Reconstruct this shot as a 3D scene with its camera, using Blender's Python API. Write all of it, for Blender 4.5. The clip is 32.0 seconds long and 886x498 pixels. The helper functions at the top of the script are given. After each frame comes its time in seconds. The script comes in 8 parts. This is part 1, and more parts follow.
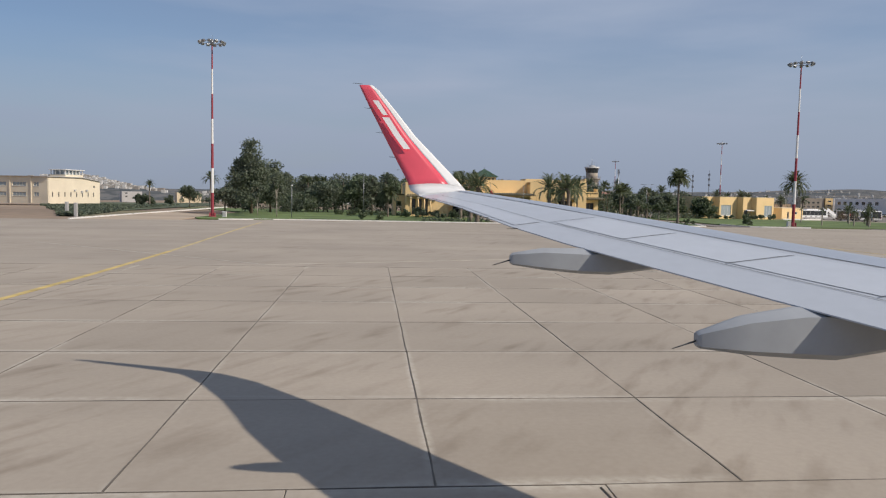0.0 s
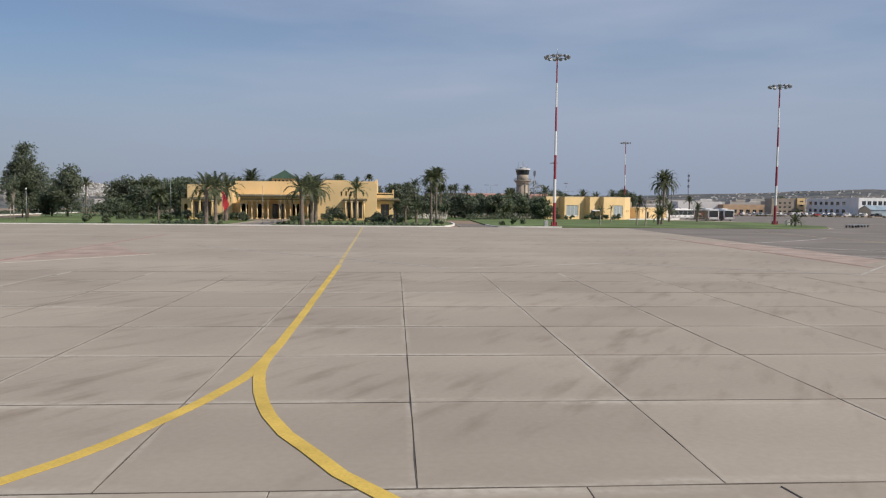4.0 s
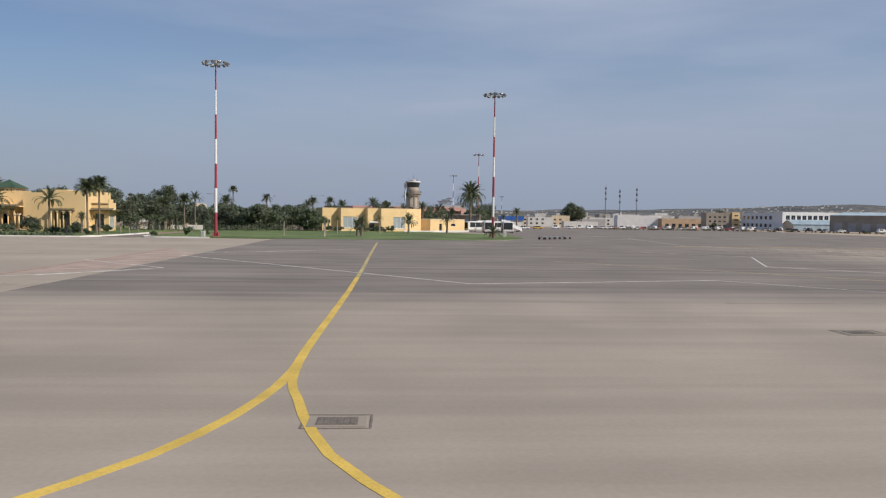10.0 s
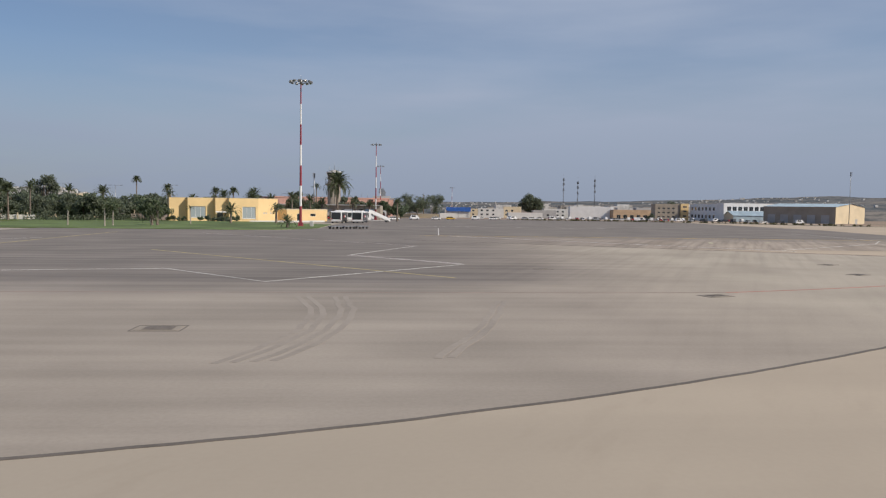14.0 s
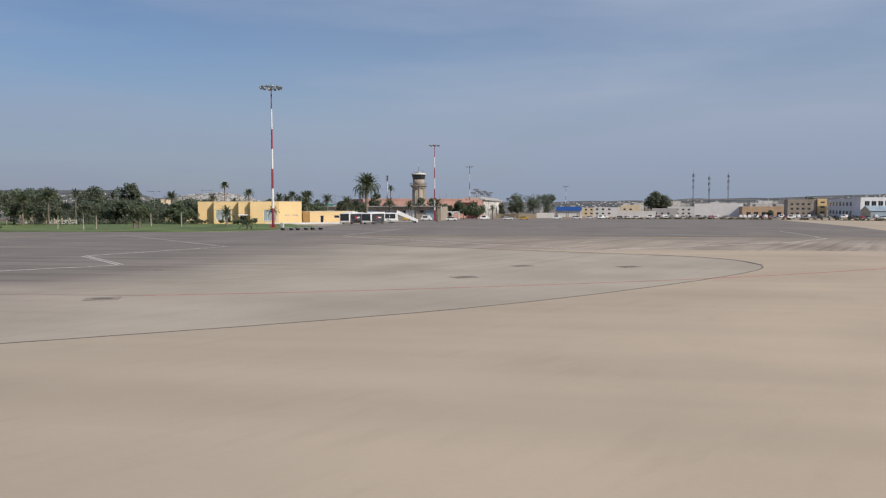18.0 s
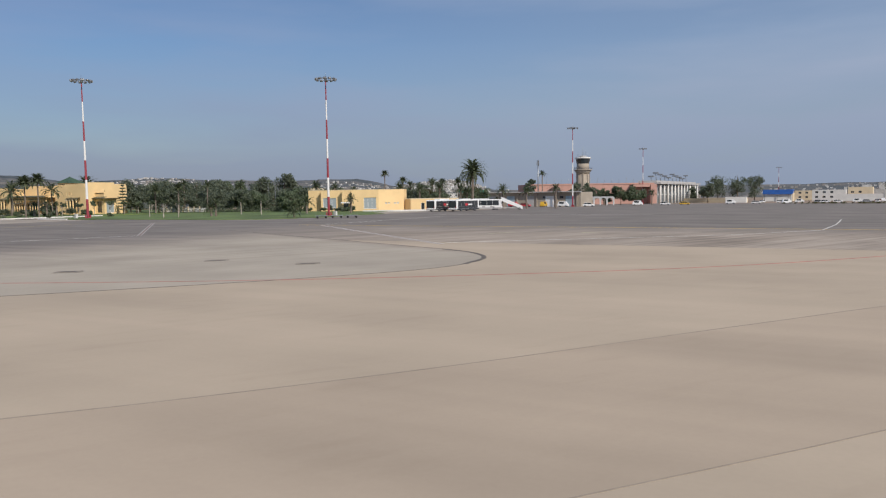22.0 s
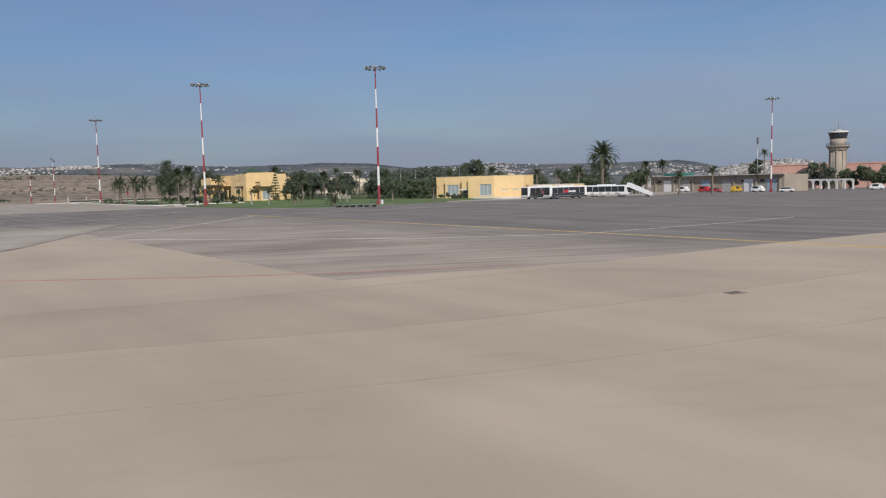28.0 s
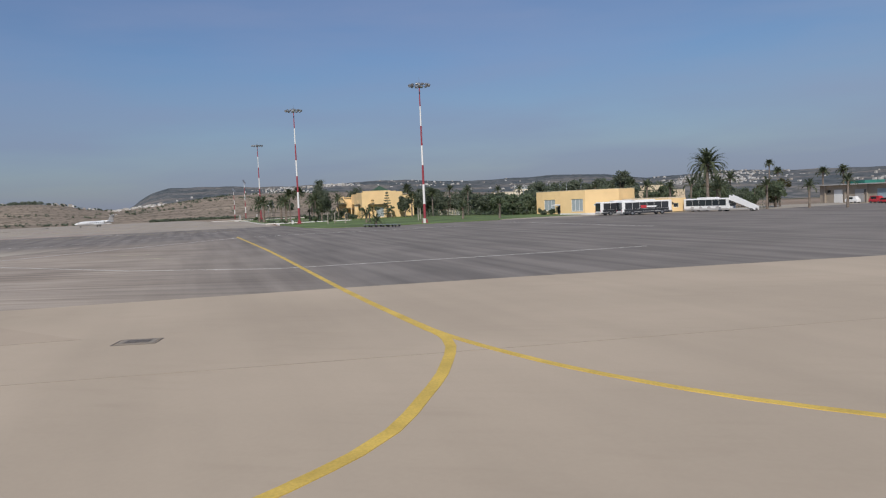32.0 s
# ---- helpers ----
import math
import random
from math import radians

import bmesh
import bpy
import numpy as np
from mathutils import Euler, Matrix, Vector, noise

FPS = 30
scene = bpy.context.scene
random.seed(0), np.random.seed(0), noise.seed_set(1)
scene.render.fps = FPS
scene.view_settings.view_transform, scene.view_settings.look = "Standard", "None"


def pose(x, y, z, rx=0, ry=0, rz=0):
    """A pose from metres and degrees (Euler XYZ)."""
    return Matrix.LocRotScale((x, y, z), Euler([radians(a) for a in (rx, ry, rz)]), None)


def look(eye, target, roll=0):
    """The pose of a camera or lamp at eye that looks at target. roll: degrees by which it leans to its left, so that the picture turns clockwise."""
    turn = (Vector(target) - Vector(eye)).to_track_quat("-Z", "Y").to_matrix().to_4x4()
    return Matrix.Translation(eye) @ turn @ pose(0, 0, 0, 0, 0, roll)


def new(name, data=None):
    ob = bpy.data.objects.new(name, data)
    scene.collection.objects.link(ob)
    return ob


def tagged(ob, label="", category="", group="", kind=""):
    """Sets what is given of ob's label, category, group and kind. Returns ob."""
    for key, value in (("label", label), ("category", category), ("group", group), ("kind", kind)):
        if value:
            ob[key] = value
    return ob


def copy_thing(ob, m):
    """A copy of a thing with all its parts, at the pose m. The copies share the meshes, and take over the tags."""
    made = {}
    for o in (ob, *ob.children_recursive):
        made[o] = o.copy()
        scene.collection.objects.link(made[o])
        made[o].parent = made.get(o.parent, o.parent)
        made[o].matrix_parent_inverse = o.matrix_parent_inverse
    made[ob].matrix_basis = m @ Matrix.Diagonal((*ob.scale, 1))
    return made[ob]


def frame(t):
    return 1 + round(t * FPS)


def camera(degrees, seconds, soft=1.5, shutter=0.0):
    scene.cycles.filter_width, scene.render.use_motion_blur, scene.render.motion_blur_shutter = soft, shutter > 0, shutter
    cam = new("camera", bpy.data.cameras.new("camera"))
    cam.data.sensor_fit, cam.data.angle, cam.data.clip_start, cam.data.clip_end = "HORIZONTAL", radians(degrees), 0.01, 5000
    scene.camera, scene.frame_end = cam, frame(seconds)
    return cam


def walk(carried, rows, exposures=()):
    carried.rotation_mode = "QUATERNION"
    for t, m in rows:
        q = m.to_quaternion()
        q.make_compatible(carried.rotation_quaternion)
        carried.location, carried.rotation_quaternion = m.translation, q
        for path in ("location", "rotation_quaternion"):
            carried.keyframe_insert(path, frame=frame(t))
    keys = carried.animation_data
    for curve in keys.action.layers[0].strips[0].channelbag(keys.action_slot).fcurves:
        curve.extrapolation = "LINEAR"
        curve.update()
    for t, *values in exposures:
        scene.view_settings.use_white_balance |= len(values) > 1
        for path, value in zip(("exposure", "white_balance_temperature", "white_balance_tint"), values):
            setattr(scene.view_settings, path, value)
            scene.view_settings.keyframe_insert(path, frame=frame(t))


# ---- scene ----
SECONDS = 32.0
cam = camera(61.82, SECONDS, soft=1.2)
# seconds, eye (m), yaw, pitch and roll (degrees)
PATH = [
    (0, 0, 0, 4.46, -5.54, -4.09, 1.16),
    (0.5, 6.22, -0.02, 4.46, -5.64, -4, 0.77),
    (1, 12.51, -0.05, 4.47, -5.75, -4.01, 0.51),
    (1.5, 18.96, -0.08, 4.47, -5.79, -4.09, 0.46),
    (2, 25.42, -0.11, 4.48, -5.46, -4.34, 0.29),
    (2.5, 31.77, -0.09, 4.48, -4.9, -4.15, -0.06),
    (3, 37.99, -0.11, 4.47, -4.23, -3.85, 0.07),
    (3.5, 44.12, -0.15, 4.48, -3.76, -3.75, 0.54),
    (4, 50.07, -0.18, 4.47, -3.73, -3.75, 0.56),
    (4.5, 55.89, -0.12, 4.45, -3.63, -3.77, 0.54),
    (6.5, 77.62, 0.05, 4.44, -2.94, -4.01, 0.87),
    (7, 82.66, 0.1, 4.44, -2.92, -3.9, 1),
    (7.5, 87.64, 0.17, 4.44, -2.92, -3.46, 1.28),
    (8, 92.62, 0.21, 4.44, -3.06, -3.2, 1.5),
    (8.5, 97.32, 0.2, 4.44, -3.21, -3.11, 1.46),
    (9, 101.88, 0.14, 4.45, -3.49, -3.12, 1.25),
    (9.5, 106.5, 0.1, 4.44, -3.6, -2.88, 1.09),
    (10, 111.09, 0.13, 4.44, -3.34, -2.67, 0.75),
    (10.5, 115.73, 0.2, 4.44, -3.68, -2.88, 0.67),
    (11, 120.41, 0.23, 4.44, -4.34, -3.29, 0.52),
    (11.5, 125.13, 0.16, 4.44, -4.94, -3.6, 0.24),
    (12, 129.85, 0.02, 4.44, -5.17, -3.54, 0.15),
    (12.5, 134.55, -0.1, 4.44, -5.38, -3.88, 0.16),
    (13, 139.31, -0.03, 4.45, -5.25, -3.89, 0.25),
    (13.5, 144.07, 0.09, 4.46, -4.51, -3.57, 0.43),
    (14, 148.86, 0.25, 4.47, -3.84, -3.31, 0.79),
    (14.5, 153.56, 0.41, 4.48, -2.81, -3.28, 0.72),
    (15, 158.29, 0.62, 4.49, -1.36, -2.7, 0.47),
    (15.5, 163.08, 0.86, 4.5, 0.26, -2.42, 0.05),
    (17.5, 182.58, 3, 4.5, 6.73, -2.95, -0.38),
    (18, 187.35, 4.28, 4.51, 8.36, -3.33, -0.13),
    (18.5, 192.05, 5.69, 4.51, 10.76, -3.46, -0.22),
    (19, 196.72, 7.29, 4.51, 13.3, -3.44, -0.15),
    (19.5, 201.27, 9.05, 4.52, 15.27, -3.49, -0.2),
    (20, 205.7, 10.94, 4.53, 17.41, -3.38, -0.54),
    (20.5, 210.14, 13.06, 4.53, 19.5, -3.25, -0.58),
    (21, 214.49, 15.32, 4.54, 21.72, -3.52, -0.82),
    (21.5, 218.73, 17.74, 4.54, 24.15, -3.95, -1.01),
    (22, 222.87, 20.33, 4.54, 26.59, -4.32, -0.79),
    (22.5, 226.92, 23.11, 4.54, 29.13, -4.53, -0.72),
    (23, 230.93, 26.15, 4.54, 31.82, -4.22, -0.81),
    (23.5, 234.84, 29.32, 4.53, 33.95, -4.45, -0.75),
    (24, 238.69, 32.67, 4.53, 35.29, -4.51, -0.99),
    (24.5, 242.46, 36.13, 4.53, 36.59, -4.83, -1.18),
    (25, 246.15, 39.69, 4.53, 38.73, -4.88, -1.23),
    (25.5, 249.75, 43.33, 4.53, 40.85, -4.79, -1.15),
    (27.5, 262.03, 59.85, 4.52, 49.55, -5.32, -1.42),
    (28, 264.56, 64.34, 4.51, 52.29, -5.19, -1.42),
    (28.5, 267, 68.93, 4.5, 55.32, -4.91, -1.8),
    (29, 269.31, 73.64, 4.48, 57.95, -4.78, -2.25),
    (29.5, 271.44, 78.43, 4.47, 60.36, -4.86, -2.82),
    (30, 273.37, 83.33, 4.46, 62.61, -4.86, -3.01),
    (30.5, 275.1, 88.46, 4.45, 65.12, -4.64, -2.83),
    (31, 276.65, 93.62, 4.45, 67.15, -3.81, -2.82),
    (31.5, 278.07, 98.77, 4.45, 68.9, -3.63, -2.92),
    (32, 279.44, 103.91, 4.45, 71.1, -3.68, -2.43),
]


def aimed(x, y, z, yaw, pitch, roll):
    a, b = radians(yaw), radians(pitch)
    way = Vector((-math.sin(a) * math.cos(b), math.cos(a) * math.cos(b), math.sin(b)))
    eye = Vector((x, y, z))
    return look(eye, eye + way, roll)


walk(cam, [(t, aimed(*row)) for t, *row in PATH],
     exposures=[(0, 0.20, 6600, 10), (8, 0.24, 6600, 10), (14, 0.18, 6600, 10), (20, 0.16, 6400, 10), (27, 0.07, 6240, 10), (32, 0.02, 6160, 10)])

# ---- sky and sun ----
SUN_WAY = Vector((-1.105, 0.61, -1.0)).normalized()
world = bpy.data.worlds.new("sky")
scene.world = world
world.use_nodes = True
wn = world.node_tree.nodes
wl = world.node_tree.links
sky = wn.new("ShaderNodeTexSky")
sky.sky_type = "NISHITA"
sky.sun_disc = False
sky.sun_elevation = math.asin(-SUN_WAY.z)
sky.sun_rotation = math.atan2(-SUN_WAY.x, -SUN_WAY.y)
sky.air_density, sky.dust_density, sky.ozone_density = 1.0, 0.6, 2.5
# a thin even haze and faint high streaks of cloud lie over the blue
coords = wn.new("ShaderNodeTexCoord")
stretch = wn.new("ShaderNodeMapping")
stretch.inputs["Scale"].default_value = (1.2, 1.2, 7.0)
stretch.inputs["Rotation"].default_value = (0.16, -0.1, 0.4)
cirrus = wn.new("ShaderNodeTexNoise")
cirrus.inputs["Scale"].default_value, cirrus.inputs["Detail"].default_value = 1.6, 7
veil = wn.new("ShaderNodeMapRange")
for k, v in ((1, 0.40), (2, 0.72), (3, 0.36), (4, 0.80)):
    veil.inputs[k].default_value = v
hazy = wn.new("ShaderNodeMix")
hazy.data_type = "RGBA"
# the haze is brighter towards the sun than away from it
glare = wn.new("ShaderNodeMix")
glare.data_type = "RGBA"
glare.inputs[6].default_value, glare.inputs[7].default_value = (2.45, 2.82, 4.2, 1), (3.12, 3.68, 4.8, 1)
wl.new(glare.outputs[2], hazy.inputs[7])
tone = wn.new("ShaderNodeHueSaturation")
tone.inputs["Hue"].default_value, tone.inputs["Saturation"].default_value, tone.inputs["Value"].default_value = 0.506, 1.22, 0.69
wl.new(coords.outputs["Generated"], stretch.inputs[0])
wl.new(stretch.outputs[0], cirrus.inputs["Vector"])
wl.new(cirrus.outputs[0], veil.inputs[0])
# the haze thickens towards the horizon
split = wn.new("ShaderNodeSeparateXYZ")
low = wn.new("ShaderNodeMapRange")
for k, v in ((1, 0.0), (2, 0.2), (3, 0.52), (4, 0.0)):
    low.inputs[k].default_value = v
total = wn.new("ShaderNodeMath")
total.operation, total.use_clamp = "ADD", True
wl.new(coords.outputs["Generated"], split.inputs[0])
wl.new(split.outputs[2], low.inputs[0])
wl.new(veil.outputs[0], total.inputs[0])
wl.new(low.outputs[0], total.inputs[1])
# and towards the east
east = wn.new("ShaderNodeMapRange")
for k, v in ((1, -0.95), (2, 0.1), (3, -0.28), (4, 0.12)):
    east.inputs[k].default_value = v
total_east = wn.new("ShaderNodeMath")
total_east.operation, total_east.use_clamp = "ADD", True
toward = wn.new("ShaderNodeMapRange")
for k, v in ((1, -0.95), (2, -0.3), (3, 0.0), (4, 1.0)):
    toward.inputs[k].default_value = v
wl.new(split.outputs[0], toward.inputs[0])
wl.new(toward.outputs[0], glare.inputs[0])
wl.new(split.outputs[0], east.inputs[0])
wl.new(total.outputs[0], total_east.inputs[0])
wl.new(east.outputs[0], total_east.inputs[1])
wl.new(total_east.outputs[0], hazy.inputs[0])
wl.new(sky.outputs[0], tone.inputs["Color"])
wl.new(tone.outputs[0], hazy.inputs[6])
wn["Background"].inputs[1].default_value = 0.10
# the murk along the ground dims the lowest part of the sky
murk = wn.new("ShaderNodeMapRange")
for k, v in ((1, 0.0), (2, 0.19), (3, 0.79), (4, 1.05)):
    murk.inputs[k].default_value = v
dimmed = wn.new("ShaderNodeVectorMath")
dimmed.operation = "SCALE"
wl.new(split.outputs[2], murk.inputs[0])
wl.new(hazy.outputs[2], dimmed.inputs[0])
wl.new(murk.outputs[0], dimmed.inputs["Scale"])
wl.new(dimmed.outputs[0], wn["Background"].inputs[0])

sun = new("sun", bpy.data.lights.new("sun", "SUN"))
sun.data.energy, sun.data.angle, sun.data.color = 3.5, radians(0.8), (1.0, 0.91, 0.80)
sun.matrix_world = look((0, 0, 200), Vector((0, 0, 200)) + SUN_WAY)


# ---- materials ----
# the grid of the concrete slabs
PITCH = 4.94
COLS, ROWS = 36, 7
JX, JY = 1.04 - PITCH * 18, 11.04
X_END, Y_END = JX + PITCH * COLS, JY + PITCH * ROWS


def shader(name, rough=0.8, metal=0.0):
    m = bpy.data.materials.new(name)
    m.use_nodes = True
    n, l = m.node_tree.nodes, m.node_tree.links
    b = n["Principled BSDF"]
    b.inputs["Roughness"].default_value, b.inputs["Metallic"].default_value = rough, metal
    return m, n, l, b


def noise_at(n, l, scale, detail=4.0, coords=None, stretch=None):
    if coords is None:
        coords = n.new("ShaderNodeNewGeometry").outputs["Position"]
    if stretch:
        mp = n.new("ShaderNodeMapping")
        mp.inputs["Scale"].default_value = stretch
        l.new(coords, mp.inputs[0])
        coords = mp.outputs[0]
    t = n.new("ShaderNodeTexNoise")
    t.inputs["Scale"].default_value, t.inputs["Detail"].default_value = scale, detail
    l.new(coords, t.inputs["Vector"])
    return t.outputs[0]


def ramp(n, l, fac, stops):
    r = n.new("ShaderNodeValToRGB")
    e = r.color_ramp.elements
    while len(e) < len(stops):
        e.new(0.5)
    for k, (at, c) in enumerate(stops):
        e[k].position, e[k].color = at, (*c, 1)
    l.new(fac, r.inputs[0])
    return r.outputs[0]


def blend(n, l, kind, fac, a, b):
    m = n.new("ShaderNodeMix")
    m.data_type, m.blend_type = "RGBA", kind
    for sock, v in ((m.inputs[0], fac), (m.inputs[6], a), (m.inputs[7], b)):
        if isinstance(v, (int, float)):
            sock.default_value = v
        elif isinstance(v, tuple):
            sock.default_value = (*v, 1)
        else:
            l.new(v, sock)
    return m.outputs[2]


def relief(n, l, b, height, strength, distance):
    bump = n.new("ShaderNodeBump")
    bump.inputs["Strength"].default_value, bump.inputs["Distance"].default_value = strength, distance
    l.new(height, bump.inputs["Height"])
    l.new(bump.outputs[0], b.inputs["Normal"])


def worn(name, color, rough=0.8, metal=0.0, large=0.3, small=6.0, spread=0.18, bump=0.15, stretch=None, random_tint=0.0):
    """A surface of one colour with stains at two scales and a fine grain."""
    m, n, l, b = shader(name, rough, metal)
    c = color
    dark, light = tuple(v * (1 - spread) for v in c), tuple(min(1, v * (1 + spread)) for v in c)
    big = ramp(n, l, noise_at(n, l, large, 5, stretch=stretch), [(0.3, dark), (0.7, light)])
    fine = ramp(n, l, noise_at(n, l, small, 6), [(0.3, (1 - spread * 0.7,) * 3), (0.7, (1 + spread * 0.5,) * 3)])
    out = blend(n, l, "MULTIPLY", 1.0, big, fine)
    if random_tint:
        oi = n.new("ShaderNodeObjectInfo")
        tint = ramp(n, l, oi.outputs["Random"], [(0.0, (1 - random_tint,) * 3), (1.0, (1 + random_tint,) * 3)])
        out = blend(n, l, "MULTIPLY", 1.0, out, tint)
    l.new(out, b.inputs["Base Color"])
    if bump:
        relief(n, l, b, noise_at(n, l, small * 3, 5), bump, 0.02)
    return m


def calc(n, l, op, a, c=0.0):
    k = n.new("ShaderNodeMath")
    k.operation = op
    for sock, v in zip(k.inputs, (a, c)):
        if isinstance(v, (int, float)):
            sock.default_value = v
        else:
            l.new(v, sock)
    return k.outputs[0]


def limed(n, l, out):
    """Pale lime that has come up in patches along the joints, and a scraped line across the slabs."""
    sep = n.new("ShaderNodeSeparateXYZ")
    l.new(n.new("ShaderNodeNewGeometry").outputs["Position"], sep.inputs[0])
    crumbs = ramp(n, l, noise_at(n, l, 5, 5), [(0.34, (0.25,) * 3), (0.62, (1, 1, 1))])
    total = None
    for axis, start, reach, patch, stretch in ((1, JY, 0.42, 0.5, (0.35, 2.5, 1)), (0, JX, 0.16, 0.5, (2.5, 0.35, 1))):
        part_of = calc(n, l, "FRACT", calc(n, l, "ADD", calc(n, l, "DIVIDE", calc(n, l, "SUBTRACT", sep.outputs[axis], start), PITCH), 100.5))
        away = calc(n, l, "MULTIPLY", calc(n, l, "ABSOLUTE", calc(n, l, "SUBTRACT", part_of, 0.5)), PITCH)
        near = calc(n, l, "MAXIMUM", calc(n, l, "SUBTRACT", 1.0, calc(n, l, "DIVIDE", away, reach)), 0.0)
        some = ramp(n, l, noise_at(n, l, patch, 4, stretch=stretch), [(0.45, (0, 0, 0)), (0.62, (1, 1, 1))])
        here = calc(n, l, "MULTIPLY", near, some)
        total = here if total is None else calc(n, l, "MAXIMUM", total, here)
    off = calc(n, l, "ABSOLUTE", calc(n, l, "SUBTRACT", calc(n, l, "ABSOLUTE", calc(n, l, "SUBTRACT", sep.outputs[0], 30.5)), 0.16))
    scraped = calc(n, l, "MAXIMUM", calc(n, l, "SUBTRACT", 1.0, calc(n, l, "DIVIDE", off, 0.12)), 0.0)
    worn_away = ramp(n, l, noise_at(n, l, 0.6, 3), [(0.36, (0.1,) * 3), (0.55, (0.9,) * 3)])
    total = calc(n, l, "MAXIMUM", total, calc(n, l, "MULTIPLY", scraped, worn_away))
    amount = calc(n, l, "MULTIPLY", calc(n, l, "MULTIPLY", total, crumbs), 0.9)
    return blend(n, l, "MIX", amount, out, (0.54, 0.50, 0.43))


def pavement_material(name, color, streak, stain, tint=0.0, along=(0.02, 0.3, 1), bump=0.15, older=None, lime=False):
    """Concrete: cloudy patches, broad soft streaks along the way of the traffic, brown blotches and pale scuffs."""
    m, n, l, b = shader(name, 0.85)
    b.inputs["Specular IOR Level"].default_value = 0.25
    base = ramp(n, l, noise_at(n, l, 0.09, 6), [(0.32, tuple(v * 0.9 for v in color)), (0.66, tuple(v * 1.07 for v in color))])
    if older:
        # greyer old concrete in the west, fading into the newer kind
        sep = n.new("ShaderNodeSeparateXYZ")
        l.new(n.new("ShaderNodeNewGeometry").outputs["Position"], sep.inputs[0])
        far = n.new("ShaderNodeMapRange")
        far.inputs[1].default_value, far.inputs[2].default_value = 120, 195
        l.new(sep.outputs[0], far.inputs[0])
        base = blend(n, l, "MIX", far.outputs[0], older, base)
    sweep = ramp(n, l, noise_at(n, l, 0.9, 3, stretch=along), [(0.36, (1 - streak,) * 3), (0.62, (1 + streak * 0.35,) * 3)])
    out = blend(n, l, "MULTIPLY", 1.0, base, sweep)
    # brown blotches smeared at a slant
    turned = n.new("ShaderNodeVectorRotate")
    turned.rotation_type = "Z_AXIS"
    turned.inputs["Angle"].default_value = radians(-58)
    l.new(n.new("ShaderNodeNewGeometry").outputs["Position"], turned.inputs["Vector"])
    blotch = ramp(n, l, noise_at(n, l, 1.5, 9, coords=turned.outputs[0], stretch=(0.24, 1, 1)), [(0.30, (1 - stain, 1 - stain * 1.1, 1 - stain * 1.2)), (0.50, (1, 1, 1)), (0.64, (1, 1, 1)), (0.80, (1 + stain * 0.5,) * 3)])
    out = blend(n, l, "MULTIPLY", ramp(n, l, noise_at(n, l, 0.2, 3), [(0.42, (0.1,) * 3), (0.62, (1, 1, 1))]), out, blotch)
    grain = ramp(n, l, noise_at(n, l, 7, 8), [(0.3, (1 - 0.3 * bump,) * 3), (0.7, (1 + 0.23 * bump,) * 3)])
    out = blend(n, l, "MULTIPLY", 1.0, out, grain)
    if tint:
        oi = n.new("ShaderNodeObjectInfo")
        out = blend(n, l, "MULTIPLY", 1.0, out, ramp(n, l, oi.outputs["Random"], [(0, (1 - tint, 1 - tint, 1 - tint)), (1, (1 + tint,) * 3)]))
    if lime:
        out = limed(n, l, out)
    l.new(out, b.inputs["Base Color"])
    relief(n, l, b, noise_at(n, l, 40, 4), bump, 0.01)
    return m


CONCRETE = pavement_material("apron_concrete", (0.37, 0.322, 0.265), 0.06, 0.2)
SLAB = pavement_material("slab_concrete", (0.365, 0.316, 0.258), 0.05, 0.27, 0.065, lime=True)
TAXI_CONCRETE = pavement_material("taxiway_concrete", (0.456, 0.374, 0.281), 0.06, 0.05, bump=0.05, older=(0.365, 0.322, 0.262))
LANE = pavement_material("lane_concrete", (0.430, 0.348, 0.262), 0.085, 0.05, bump=0.05)
LANE_JOINT = worn("lane_joint", (0.305, 0.255, 0.20), 0.95, large=0.4, small=4, spread=0.15, bump=0)
JOINT = worn("joint_filler", (0.135, 0.117, 0.097), 0.95, large=0.25, small=3, spread=0.35, bump=0)
SEALANT = worn("seam_tar", (0.075, 0.066, 0.058), 0.9, large=1.5, bump=0)
SEAM_STAIN = worn("seam_stain", (0.125, 0.108, 0.092), 0.9, large=0.5, small=4, spread=0.16, bump=0)
TYRE_MARK = worn("tyre_mark", (0.305, 0.265, 0.222), 0.85, large=0.25, small=5, spread=0.1, bump=0)
YELLOW_LINE = worn("yellow_marking", (0.61, 0.425, 0.085), 0.75, large=0.8, small=14, spread=0.17)
WHITE_LINE = worn("white_marking", (0.66, 0.64, 0.60), 0.8, large=0.8, small=14, spread=0.25)
WHITE_WORN = worn("worn_white_marking", (0.42, 0.40, 0.37), 0.85, large=0.8, small=14, spread=0.3)
WHITE_FAINT = worn("faint_white_marking", (0.50, 0.45, 0.38), 0.88, large=0.8, small=14, spread=0.22)
YELLOW_FAINT = worn("faint_yellow_marking", (0.50, 0.395, 0.195), 0.85, large=0.8, small=14, spread=0.2)
RED_LINE = worn("red_marking", (0.40, 0.18, 0.145), 0.8, large=0.8, small=14, spread=0.25)
RED_THIN = worn("worn_red_marking", (0.36, 0.20, 0.16), 0.85, large=0.8, small=9, spread=0.28)
RED_DARK = worn("dark_red_marking", (0.24, 0.145, 0.125), 0.8, large=0.8, small=14, spread=0.25)
YELLOW_OLD = worn("old_yellow_marking", (0.54, 0.405, 0.15), 0.8, large=0.8, small=14, spread=0.26)
YELLOW_DULL = worn("dull_yellow_marking", (0.43, 0.355, 0.165), 0.82, large=0.8, small=14, spread=0.28)
